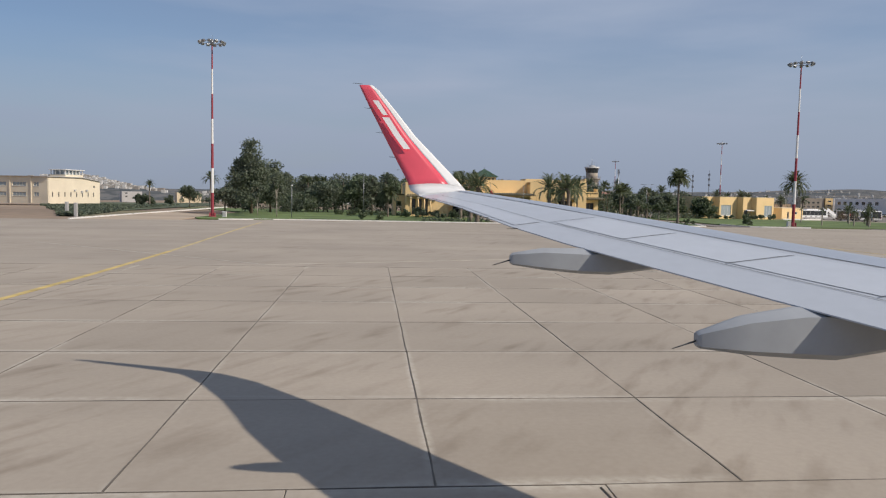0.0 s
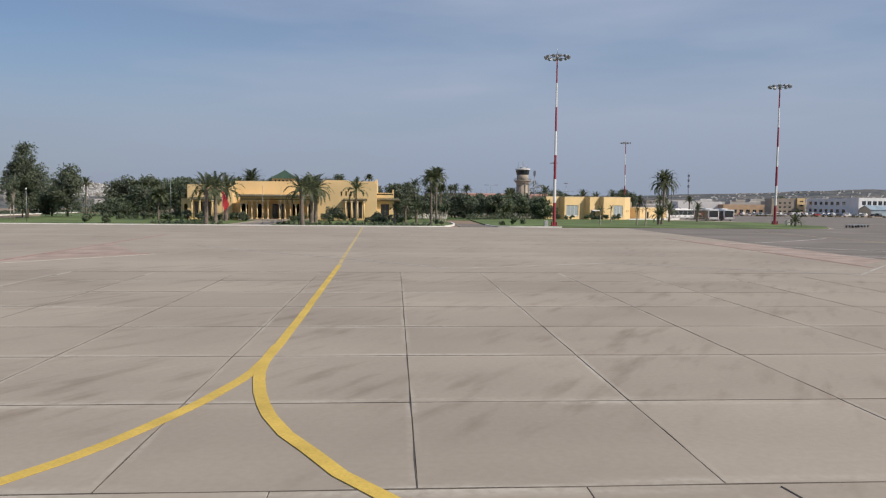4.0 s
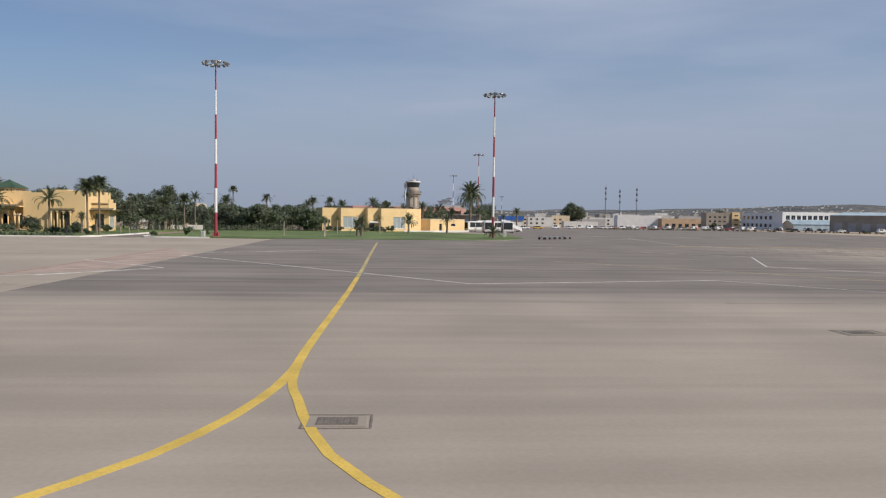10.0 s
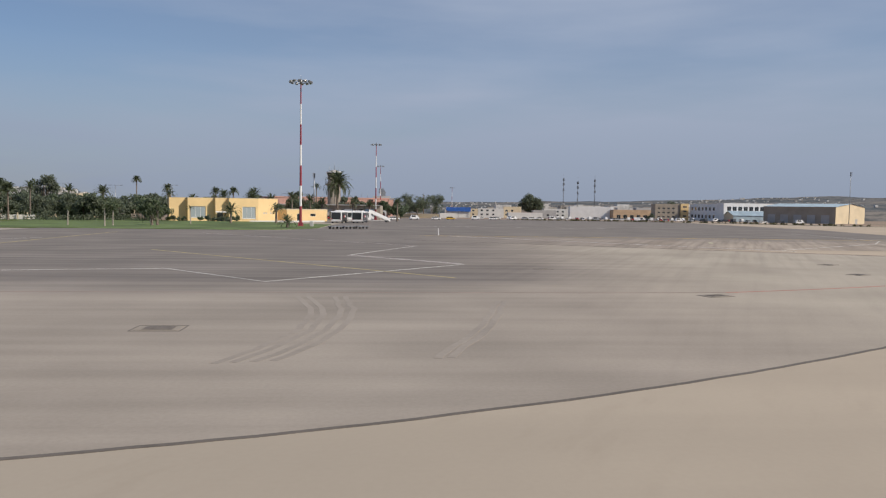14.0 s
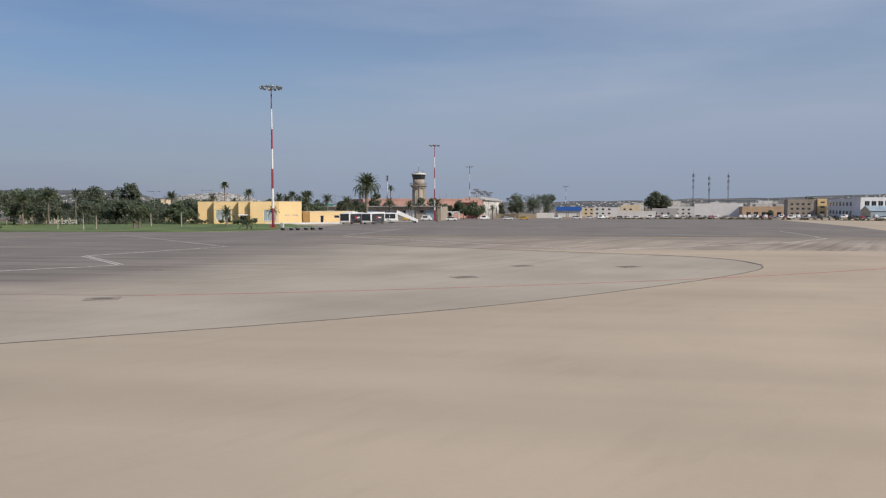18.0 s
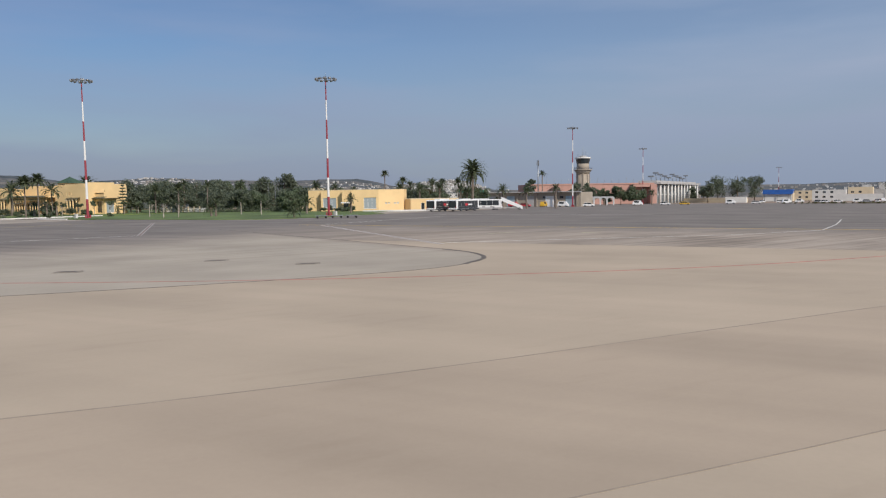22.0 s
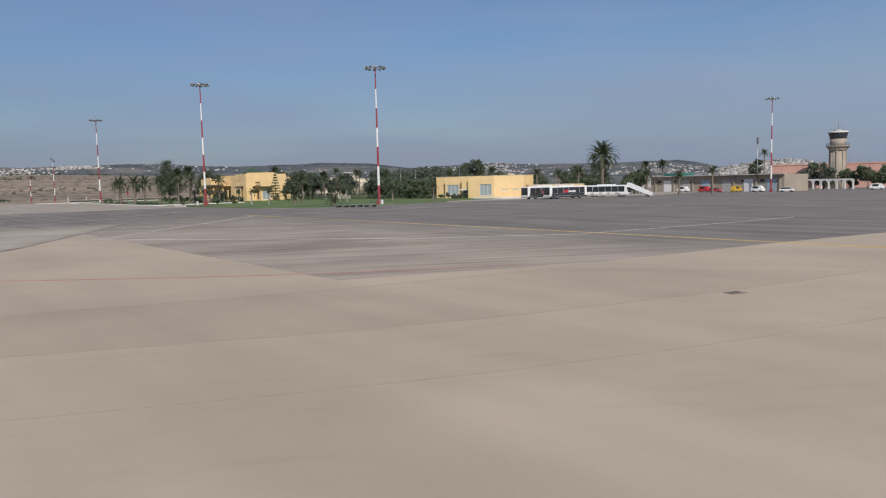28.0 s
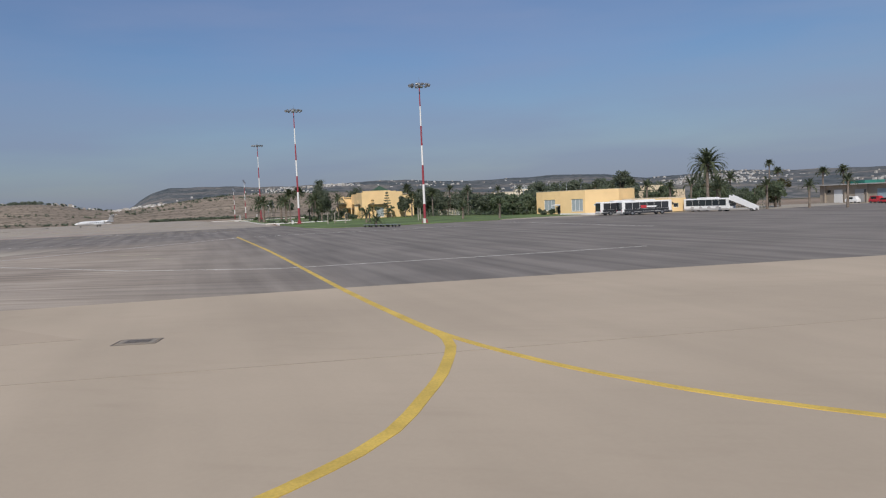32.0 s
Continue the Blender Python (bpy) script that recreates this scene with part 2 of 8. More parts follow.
YELLOW_WORN = worn("worn_yellow_marking", (0.43, 0.39, 0.27), 0.85, large=1.2, small=9, spread=0.25)
RED_TRACE = worn("trace_of_red_marking", (0.275, 0.205, 0.172), 0.85, large=0.5, small=10, spread=0.2)
RED_FADED = worn("faded_red_marking", (0.37, 0.285, 0.235), 0.85, large=0.5, small=10, spread=0.2)
KERB = worn("white_kerb_paint", (0.72, 0.70, 0.66), 0.8, large=0.6, small=8, spread=0.15)
GRASS = worn("lawn", (0.108, 0.155, 0.046), 0.95, large=0.09, small=2.2, spread=0.36, bump=0.6)
CROP = worn("dark_crop", (0.085, 0.105, 0.055), 0.95, large=0.05, small=1.5, spread=0.3, bump=0.5, stretch=(1, 0.2, 1))
VERGE = worn("dry_verge", (0.14, 0.118, 0.078), 0.98, large=0.08, small=1.2, spread=0.35, bump=0.4)
DRY_GRASS = worn("dry_grass", (0.215, 0.185, 0.105), 0.98, large=0.1, small=1.6, spread=0.3, bump=0.5)
SOIL = worn("dry_soil", (0.27, 0.20, 0.14), 0.98, large=0.01, small=0.4, spread=0.25, bump=0.3)
TRACK = worn("dirt_track", (0.42, 0.35, 0.27), 0.98, large=0.05, small=1.0, spread=0.15, bump=0.2)
YELLOW_WALL = worn("yellow_render", (0.79, 0.575, 0.295), 0.85, large=0.25, small=5, spread=0.07)
CREAM_WALL = worn("cream_render", (0.66, 0.55, 0.38), 0.85, large=0.25, small=5, spread=0.08)
HANGAR_WALL = worn("pale_cream_render", (0.72, 0.635, 0.49), 0.85, large=0.25, small=5, spread=0.07)
WHITE_WALL = worn("white_render", (0.66, 0.65, 0.62), 0.85, large=0.25, small=5, spread=0.08)
PINK_WALL = worn("salmon_render", (0.47, 0.275, 0.225), 0.85, large=0.25, small=5, spread=0.08)
TAN_WALL = worn("tan_render", (0.36, 0.31, 0.25), 0.85, large=0.25, small=5, spread=0.12)
GREY_WALL = worn("grey_render", (0.42, 0.41, 0.40), 0.85, large=0.25, small=5, spread=0.1)
# near-black for black parts, and for shade painted into rooms and openings
DARK = worn("black_and_painted_shade", (0.02, 0.02, 0.022), 0.9, bump=0)
GREEN_TILE = worn("green_roof_tile", (0.045, 0.085, 0.05), 0.5, large=0.8, small=9, spread=0.2)
EAVE_TILE = worn("weathered_roof_tile", (0.115, 0.105, 0.062), 0.6, large=0.8, small=9, spread=0.2)
BROWN_TILE = worn("brown_roof_tile", (0.13, 0.10, 0.05), 0.6, large=0.8, small=9, spread=0.2)
RED_PAINT = worn("red_mast_paint", (0.30, 0.05, 0.066), 0.9, large=0.4, small=6, spread=0.12, bump=0.03)
WHITE_PAINT = worn("white_mast_paint", (0.74, 0.73, 0.71), 0.9, large=0.4, small=6, spread=0.06, bump=0.03)
STEEL = worn("galvanised_steel", (0.30, 0.31, 0.32), 0.45, 0.7, large=1.5, small=12, spread=0.12, bump=0.03)
WHITE_METAL = worn("white_vehicle_paint", (0.78, 0.78, 0.77), 0.3, large=0.5, small=6, spread=0.05, bump=0)
RUBBER = worn("tyre_rubber", (0.02, 0.02, 0.02), 0.85, bump=0.1)


def glass_material(name, color, rough):
    m, n, l, b = shader(name, rough)
    b.inputs["Base Color"].default_value = (*color, 1)
    b.inputs["Specular IOR Level"].default_value = 0.7
    return m


GLASS = glass_material("tinted_glass", (0.03, 0.037, 0.042), 0.08)
# panes of a pale blue-grey colour
PALE_GLASS = glass_material("pale_blue_grey_glass", (0.33, 0.38, 0.40), 0.08)


# ---- building blocks ----
def thing(name, x=0, y=0, z=0, turn=0, label="", category="", group="", kind=""):
    e = new(name)
    e.empty_display_size = 0.2
    e.matrix_basis = pose(x, y, z, 0, 0, turn)
    return tagged(e, label, category, group, kind)


def part(name, bm, material, parent, label=""):
    me = bpy.data.meshes.new(name)
    bm.to_mesh(me)
    bm.free()
    me.materials.append(material)
    ob = new(name, me)
    ob.parent = parent
    return tagged(ob, label)


def solo(name, bm, material, label="", category="", group="", kind=""):
    me = bpy.data.meshes.new(name)
    bm.to_mesh(me)
    bm.free()
    me.materials.append(material)
    return tagged(new(name, me), label, category, group, kind)


def box(bm, x0, x1, y0, y1, z0, z1, bevel=0.0):
    made = bmesh.ops.create_cube(bm, size=1)["verts"]
    for v in made:
        v.co = ((x0 + x1) / 2 + v.co.x * (x1 - x0), (y0 + y1) / 2 + v.co.y * (y1 - y0), (z0 + z1) / 2 + v.co.z * (z1 - z0))
    if bevel:
        edges = {e for v in made for e in v.link_edges}
        bmesh.ops.bevel(bm, geom=list(edges), offset=bevel, segments=1, affect="EDGES", profile=0.5)
    return bm


def boxed(*a, bevel=0.0):
    return box(bmesh.new(), *a, bevel=bevel)


def tube(bm, p, q, r0, r1, sides=10, caps=True):
    p, q = Vector(p), Vector(q)
    way = (q - p)
    turn = way.to_track_quat("Z", "Y").to_matrix()
    rings = []
    for c, r in ((p, r0), (q, r1)):
        rings.append([bm.verts.new(c + turn @ Vector((r * math.cos(a), r * math.sin(a), 0))) for a in (2 * math.pi * k / sides for k in range(sides))])
    for k in range(sides):
        bm.faces.new((rings[0][k], rings[0][(k + 1) % sides], rings[1][(k + 1) % sides], rings[1][k])).smooth = True
    if caps:
        bm.faces.new(rings[0][::-1])
        bm.faces.new(rings[1])
    return bm


def plate(bm, corners, z0, z1):
    """A flat plate with the outline given, from z0 to z1."""
    low = [bm.verts.new((x, y, z0)) for x, y in corners]
    top = [bm.verts.new((x, y, z1)) for x, y in corners]
    n = len(corners)
    bm.faces.new(top)
    for k in range(n):
        bm.faces.new((low[k], low[(k + 1) % n], top[(k + 1) % n], top[k]))
    bmesh.ops.recalc_face_normals(bm, faces=bm.faces[:])
    return bm


def smooth_line(points, step=1.0):
    """Points along a rounded curve through the given ones."""
    out = []
    p = [Vector(a) for a in points]
    p = [2 * p[0] - p[1]] + p + [2 * p[-1] - p[-2]]
    for k in range(1, len(p) - 2):
        n = max(2, int((p[k + 1] - p[k]).length / step))
        for i in range(n):
            t = i / n
            out.append(0.5 * (2 * p[k] + (p[k + 1] - p[k - 1]) * t + (2 * p[k - 1] - 5 * p[k] + 4 * p[k + 1] - p[k + 2]) * t * t + (3 * p[k] - p[k - 1] - 3 * p[k + 1] + p[k + 2]) * t ** 3))
    out.append(p[-2])
    return out


def ribbon(bm, points, width, z0, z1, wobble=0.0):
    """A strip along a line on the ground, with thickness."""
    pts = [Vector(p) for p in points]
    rows = []
    for k, p in enumerate(pts):
        a, b = pts[max(0, k - 1)], pts[min(len(pts) - 1, k + 1)]
        side = Vector((-(b - a).y, (b - a).x)).normalized() * width / 2
        j = wobble * (noise.noise((p.x * 0.7, p.y * 0.7, 3.1)))
        rows.append([bm.verts.new((*(p + side * (1 + j)), z1)), bm.verts.new((*(p - side * (1 - j)), z1)),
                     bm.verts.new((*(p - side * (1 - j)), z0)), bm.verts.new((*(p + side * (1 + j)), z0))])
    for r, s in zip(rows, rows[1:]):
        for k in range(3):
            bm.faces.new((r[k - 1], s[k - 1], s[k], r[k]))
    bm.faces.new(rows[0])
    bm.faces.new(rows[-1][::-1])
    bmesh.ops.recalc_face_normals(bm, faces=bm.faces[:])
    return bm


# ---- ground and pavements ----
def fall(x, y):
    """The height of the ground: level round the stands, falling gently to the north and the west."""
    return -0.0105 * min(max(0, y - 170), 900) - 0.008 * min(max(0, -60 - x), 700)


def land():
    xs = [-4600, -2600, -1500, -760, -400, -200, -60, 90, 200, 350, 600, 1000, 1800, 4600]
    ys = [-4600, -1500, -500, -60, 60, 170, 300, 500, 760, 1070, 1600, 2600, 4600]
    bm = bmesh.new()
    rows = [[bm.verts.new((x, y, fall(x, y) - 0.09)) for x in xs] for y in ys]
    for a, b in zip(rows, rows[1:]):
        for k in range(len(xs) - 1):
            bm.faces.new((a[k], a[k + 1], b[k + 1], b[k]))
    return solo("ground", bm, SOIL, "dry brown soil of the airfield reaching the horizon", "ground", kind="structure")


def sheet(outline, lift, thick=0.09):
    """A pavement that follows the fall of the ground: a plate whose corners lie at the ground's height."""
    bm = bmesh.new()
    top = [bm.verts.new((x, y, fall(x, y) + lift)) for x, y in outline]
    low = [bm.verts.new((x, y, fall(x, y) + lift - thick)) for x, y in outline]
    bm.faces.new(top)
    n = len(outline)
    for k in range(n):
        bm.faces.new((low[k], low[(k + 1) % n], top[(k + 1) % n], top[k]))
    bmesh.ops.recalc_face_normals(bm, faces=bm.faces[:])
    return bm


land()
SEAM = smooth_line([(X_END, Y_END), (90.1, 31), (90.3, 26.6), (91.6, 22.6), (93.4, 19.0), (96.1, 15.8), (99.9, 13.0), (104.9, 11.4), (119, 10.8), (133.6, 11.6), (148.4, 15.2),
                    (163.3, 22.4), (181.1, 34.4), (192.3, 45.7), (200.8, 57.0), (203.0, 63.2), (202.2, 68.0), (199.4, 71.8), (196.0, 74.1), (187.2, 78.4), (180.4, 81.9)], 2.0)

apron = solo("concrete_apron", sheet([(-60, Y_END), (X_END, Y_END), (X_END, 125), (-12, 125), (-30, 118), (-44, 113.4), (-60, 112)], 0.0), CONCRETE,
             "pale worn concrete apron in front of the lawns", "apron", kind="structure")
part("bed", boxed(JX - 0.1, X_END, JY - 2 * PITCH, Y_END - 0.02, -0.12, -0.035), JOINT, apron, "dark joint filler under the slabs")
part("margin", sheet([(-300, -60), (JX - 0.02, -60), (JX - 0.02, Y_END), (-300, Y_END)], 0.0), CONCRETE, apron)
part("far_margin", sheet([(-300, Y_END), (-60, Y_END), (-60, 112), (-300, 100)], 0.0), CONCRETE, apron)
part("strip", sheet([(-60, -60), (130, -60), (130, JY - 0.8), (X_END, JY - 0.8), (X_END, JY - 2 * PITCH - 0.03), (-60, JY - 2 * PITCH - 0.03)], 0.0), CONCRETE, apron)
part("west_strip", sheet([(JX, -60), (-60, -60), (-60, JY - 2 * PITCH - 0.03), (JX, JY - 2 * PITCH - 0.03)], 0.0), CONCRETE, apron)
part("edge_slab", boxed(X_END - 0.46 * PITCH + 0.012, X_END - 0.012, JY - 2 * PITCH, JY - 0.03, -0.1, -0.001), CONCRETE, apron)


def asphalt_material():
    """Asphalt under a coat of pale dust near the taxiway, bare, dark and streaked further in."""
    m, n, l, b = shader("apron_asphalt", 0.85)
    b.inputs["Specular IOR Level"].default_value = 0.25
    pos = n.new("ShaderNodeNewGeometry").outputs["Position"]
    sep = n.new("ShaderNodeSeparateXYZ")
    l.new(pos, sep.inputs[0])

    slope = calc(n, l, "MULTIPLY", calc(n, l, "MAXIMUM", calc(n, l, "SUBTRACT", sep.outputs[0], 150), 0), 0.62)
    edge = calc(n, l, "SUBTRACT", sep.outputs[1], calc(n, l, "ADD", slope, 39.5))
    edge = calc(n, l, "MINIMUM", edge, 60)
    edge = calc(n, l, "MAXIMUM", edge, calc(n, l, "MULTIPLY", calc(n, l, "SUBTRACT", sep.outputs[1], 79), 4))
    rough = calc(n, l, "MULTIPLY", calc(n, l, "SUBTRACT", noise_at(n, l, 0.16, 5, stretch=(0.15, 1, 1)), 0.5), 15)
    mask = ramp(n, l, calc(n, l, "ADD", calc(n, l, "MULTIPLY", calc(n, l, "ADD", edge, rough), 0.075), 0.5), [(0.2, (0, 0, 0)), (0.8, (1, 1, 1))])
    tone = blend(n, l, "MIX", mask, (0.330, 0.288, 0.241), (0.212, 0.188, 0.166))
    # a stretch beside the taxiway is bleached by traffic
    beside = calc(n, l, "MULTIPLY", calc(n, l, "SUBTRACT", sep.outputs[0], 150), 0.03)
    within = calc(n, l, "MULTIPLY", calc(n, l, "SUBTRACT", 115, calc(n, l, "ADD", sep.outputs[1], calc(n, l, "MULTIPLY", rough, 0.4))), 0.06)
    bleached = ramp(n, l, calc(n, l, "MINIMUM", beside, within), [(0.0, (0, 0, 0)), (1.0, (1, 1, 1))])
    tone = blend(n, l, "MIX", bleached, tone, (0.358, 0.302, 0.246))
    # the lobe inside the bend lies under pale dust up to the crack
    inside = calc(n, l, "MULTIPLY", calc(n, l, "SUBTRACT", calc(n, l, "ADD", 82, calc(n, l, "MULTIPLY", calc(n, l, "SUBTRACT", 180, sep.outputs[0]), 0.5)), sep.outputs[1]), 0.5)
    reach = calc(n, l, "MULTIPLY", calc(n, l, "SUBTRACT", calc(n, l, "ADD", sep.outputs[0], calc(n, l, "MULTIPLY", rough, 0.6)), 159), 0.07)
    dusty = ramp(n, l, calc(n, l, "MINIMUM", inside, reach), [(0.0, (0, 0, 0)), (1.0, (1, 1, 1))])
    tone = blend(n, l, "MIX", dusty, tone, (0.40, 0.352, 0.285))
    sweep = ramp(n, l, noise_at(n, l, 0.9, 4, stretch=(0.04, 0.75, 1)), [(0.34, (0.76,) * 3), (0.64, (1.12,) * 3)])
    # beside the taxiway the streaks follow its bend
    bent = n.new("ShaderNodeVectorRotate")
    bent.rotation_type = "Z_AXIS"
    bent.inputs["Angle"].default_value = radians(-64)
    l.new(pos, bent.inputs["Vector"])
    sweep_bent = ramp(n, l, noise_at(n, l, 0.9, 6, coords=bent.outputs[0], stretch=(0.06, 1.5, 1)), [(0.32, (0.72,) * 3), (0.5, (1.0,) * 3), (0.68, (1.14,) * 3)])
    patchy = ramp(n, l, noise_at(n, l, 0.11, 7, coords=bent.outputs[0], stretch=(0.35, 1.2, 1)), [(0.34, (0.77, 0.75, 0.73)), (0.5, (1.0,) * 3), (0.7, (1.1, 1.09, 1.07))])
    sweep_bent = blend(n, l, "MULTIPLY", 1.0, sweep_bent, patchy)
    sweep = blend(n, l, "MIX", bleached, sweep, sweep_bent)
    sweep = blend(n, l, "MIX", dusty, sweep, blend(n, l, "MIX", 0.6, sweep, (1.0, 1.0, 1.0)))
    out = blend(n, l, "MULTIPLY", blend(n, l, "MIX", mask, (0.42,) * 3, (1.0,) * 3), tone, sweep)
    cloud = ramp(n, l, noise_at(n, l, 0.12, 6), [(0.3, (0.86,) * 3), (0.7, (1.12,) * 3)])
    out = blend(n, l, "MULTIPLY", 1.0, out, cloud)
    grain = ramp(n, l, noise_at(n, l, 8, 8), [(0.3, (0.95,) * 3), (0.7, (1.04,) * 3)])
    l.new(blend(n, l, "MULTIPLY", 1.0, out, grain), b.inputs["Base Color"])
    relief(n, l, b, noise_at(n, l, 50, 4), 0.3, 0.01)
    return m


ASPHALT = asphalt_material()
taxi = solo("taxiway", sheet([(X_END + 0.02, JY - 0.78), (130.02, JY - 0.78), (130.02, -60), (345, -60), (332, 60), (325, 120), (330, 170), (X_END + 0.02, 170)], 0.0),
            TAXI_CONCRETE, "smooth beige concrete taxiway curving past the apron", "taxiway", kind="structure")
part("far_stretch", sheet([(92, 170), (330, 170), (352, 400), (92, 400)], 0.0), TAXI_CONCRETE, taxi)
asph = solo("asphalt_apron", sheet([tuple(p) for p in SEAM] + [(234.0, 81.6), (238.3, 94.9), (239.8, 111.4), (241.7, 124.2), (250, 170), (135.5, 170), (135, 141), (129.5, 128.6), (X_END + 0.02, 127)], 0.006),
            ASPHALT, "grey asphalt apron, dusty near the taxiway and streaked further in", "apron", kind="structure")
part("far_stretch", sheet([(135.5, 170), (250, 170), (300, 420), (112, 420), (112, 300), (135.5, 240)], 0.006), ASPHALT, asph)
for test, wide, rough in ((lambda p: p.x < 117, 0.034, 1.0), (lambda p: 115 < p.x < 168 and p.y < 40, 0.15, 1.0), (lambda p: p.x > 166 and p.y > 22, 0.10, 0.9)):
    part("seam", ribbon(bmesh.new(), smooth_line([p for p in SEAM if test(p)], 0.7), wide, 0.0, 0.012, rough), SEAM_STAIN, asph, "dark brown tar along the seam")
part("crack", ribbon(bmesh.new(), smooth_line([(196.4, 73.9), (187.2, 78.45), (180.4, 81.9), (177.0, 83.6), (166.8, 88.6), (158.0, 93.2), (150.3, 97.0)], 1.0), 0.13, 0.0, 0.016, 0.5), SEAM_STAIN, asph, "dark open crack running on from the seam")
part("crack", ribbon(bmesh.new(), smooth_line([(203.0, 63.0), (202.3, 67.9), (199.5, 71.7), (196.2, 73.95)], 1.0), 0.34, 0.0, 0.017, 0.7), SEAM_STAIN, asph, "wide tar fill at the tip of the seam")
solo("verge", sheet([(215, 372), (262, 362), (296, 318), (312, 272), (316, 255), (334, 262), (328, 290), (312, 335), (272, 384), (218, 392)], 0.04, 0.2), VERGE, "rough brown and green verge along the far taxiway edge", "verge", kind="structure")
part("access_road", sheet([(61.2, 127), (66.8, 127), (67.5, 215), (61.6, 215)], 0.004), ASPHALT, asph)
part("west_road", sheet([(-43.6, 113.4), (-30, 118), (-30, 128), (-29.4, 150), (-30, 226), (-41.4, 226), (-43.3, 150)], 0.004), LANE, asph, "dusty pale service road")
part("entrance_path", sheet([(21.4, 125), (28.6, 125), (28.2, 153), (22.0, 153)], 0.11, 0.2), CONCRETE, apron)


# ---- painted lines ----
def painted(name, points, width, material, label, smooth=True, z=0.012):
    pts = smooth_line(points, 1.0) if smooth else [Vector(p) for p in points]
    return solo(name, ribbon(bmesh.new(), pts, width, 0.0, z, 0.12), material, label, "marking", kind="structure")


YL = "worn yellow taxi guide line on the apron"
painted("guide_line", [(-16.4, 112), (-16.1, 95), (-15.2, 68), (-14.8, 56.02)], 0.3, YELLOW_FAINT, "almost worn off yellow guide line on the apron")
painted("guide_line", [(-14.8, 56), (-14.6, 41), (-14.7, 30.8), (-14.6, 22), (-12.6, 14.5), (-8, 9), (-2, 6)], 0.34, YELLOW_OLD, YL)
painted("guide_line", [(44.8, 121), (45.6, 84), (46.1, 58), (46.3, 50.22)], 0.26, YELLOW_FAINT, "almost worn off yellow guide line on the apron")
painted("guide_line", [(46.3, 50.2), (46.5, 29.6), (46.5, 20.6), (46.1, 17.2), (45.2, 14.2), (43.8, 11.4), (40, 7), (32, 3)], 0.3, YELLOW_LINE, YL)
painted("guide_line", [(46.5, 22.5), (46.6, 18.9), (47.5, 15.0), (48.6, 12.8), (50.2, 10.4), (54.5, 6.5), (63, 3)], 0.3, YELLOW_LINE, YL, z=0.016)
painted("guide_line", [(107.6, 114), (107.9, 80), (108.1, 62), (108.17, 52.02)], 0.3, YELLOW_DULL, "dull worn yellow guide line on the asphalt")
painted("guide_line", [(108.17, 52), (108.2, 42.0), (108.1, 26.1), (108.1, 20.6), (107.8, 17.7), (107.1, 14.9), (105.8, 12.3), (103, 9), (97, 5)], 0.3, YELLOW_LINE, YL)
painted("guide_line", [(108.1, 23), (108.3, 19.6), (108.7, 17.7), (109.4, 14.9), (110.6, 12.2), (114, 8.2), (122, 4.7)], 0.24, YELLOW_LINE, YL, z=0.016)
painted("guide_line", [(152.8, 111.4), (200, 111.8), (239.2, 111.5), (253, 111.6), (257, 111.6), (260.4, 110.4), (263.6, 108.7), (266.6, 106.5), (270, 101.5), (273, 95)], 0.34, YELLOW_LINE, YL)
painted("guide_line", [(250, 111.6), (255.9, 111.8), (260.2, 112.5), (263.7, 113.5), (268, 115.6), (274, 120.5), (278, 128)], 0.26, YELLOW_LINE, YL, z=0.016)
painted("guide_line", [(126.1, 71.7), (152.7, 46.2)], 0.25, YELLOW_DULL, "dull worn yellow guide line on the asphalt", False)
WL = "faded white stand outline on the apron"
for pts in ([(-27.9, 64.2), (-6.5, 46.5), (9.9, 52.4), (17.8, 44.6), (24.5, 52), (31, 60)], [(31.5, 70.7), (53.9, 48.3), (65.5, 53), (79.6, 44.8), (85.5, 51.3), (92.5, 57.4)],
            [(89.1, 75.9), (115.7, 47.4), (133.5, 51.4), (141.5, 43.2), (154.3, 57.0)], [(144.9, 66.5), (151.3, 82.5)], [(84.9, 78.3), (95.5, 83.8), (106.3, 92.9)], [(83.1, 67.6), (92.6, 59.0), (86.5, 51.4)],
            [(192.8, 81.2), (216.0, 99.2), (223.8, 109.8), (225.5, 124), (226.5, 140)], [(155.8, 114), (157.9, 150)], [(150, 162), (196, 162)]):
    painted("stand_line", pts, 0.15, WHITE_FAINT if pts[-1][0] < 32 else WHITE_WORN if pts[0][0] < 40 else WHITE_LINE, WL, False)
for p, q in (((157.3, 110.9), (193.3, 79.2)), ((154.15, 57.45), (144.9, 66.5)), ((151.45, 82.6), (119.7, 113.4))):
    p, q = Vector(p), Vector(q)
    side = Vector((-(q - p).y, (q - p).x)).normalized() * 0.2
    for k in (-1, 1):
        painted("stand_line", [p + side * k, q + side * k], 0.13, WHITE_WORN if q.x < 120 else WHITE_LINE, "white line of a double stand marking", False)
    painted("red_core", [p, q], 0.16, RED_DARK, "dark red strip between two white lines", False, z=0.01)
for p, q in (((190.86, 95.64), (192.5, 99.69)), ((200.27, 99.49), (202.14, 101.57))):
    painted("worn_line", [p, q], 0.5, YELLOW_WORN, "worn patch of old yellow paint on the asphalt", False)
for pts in ([(22.2, 92), (22.6, 51)], [(84.0, 91), (84.0, 50.2)]):
    painted("stop_line", pts, 0.22, RED_THIN, "thin worn red stop line on the apron", False)
painted("red_zone_edge", [(22.5, 59.5), (30.6, 60.2)], 0.3, RED_THIN, "red edge of a no-parking zone", False)
solo("red_zone_field", plate(bmesh.new(), [(22.8, 52), (30.2, 59.4), (22.4, 74)], 0.0, 0.008), RED_FADED, "faded red hatched no-parking field", "marking", kind="structure")
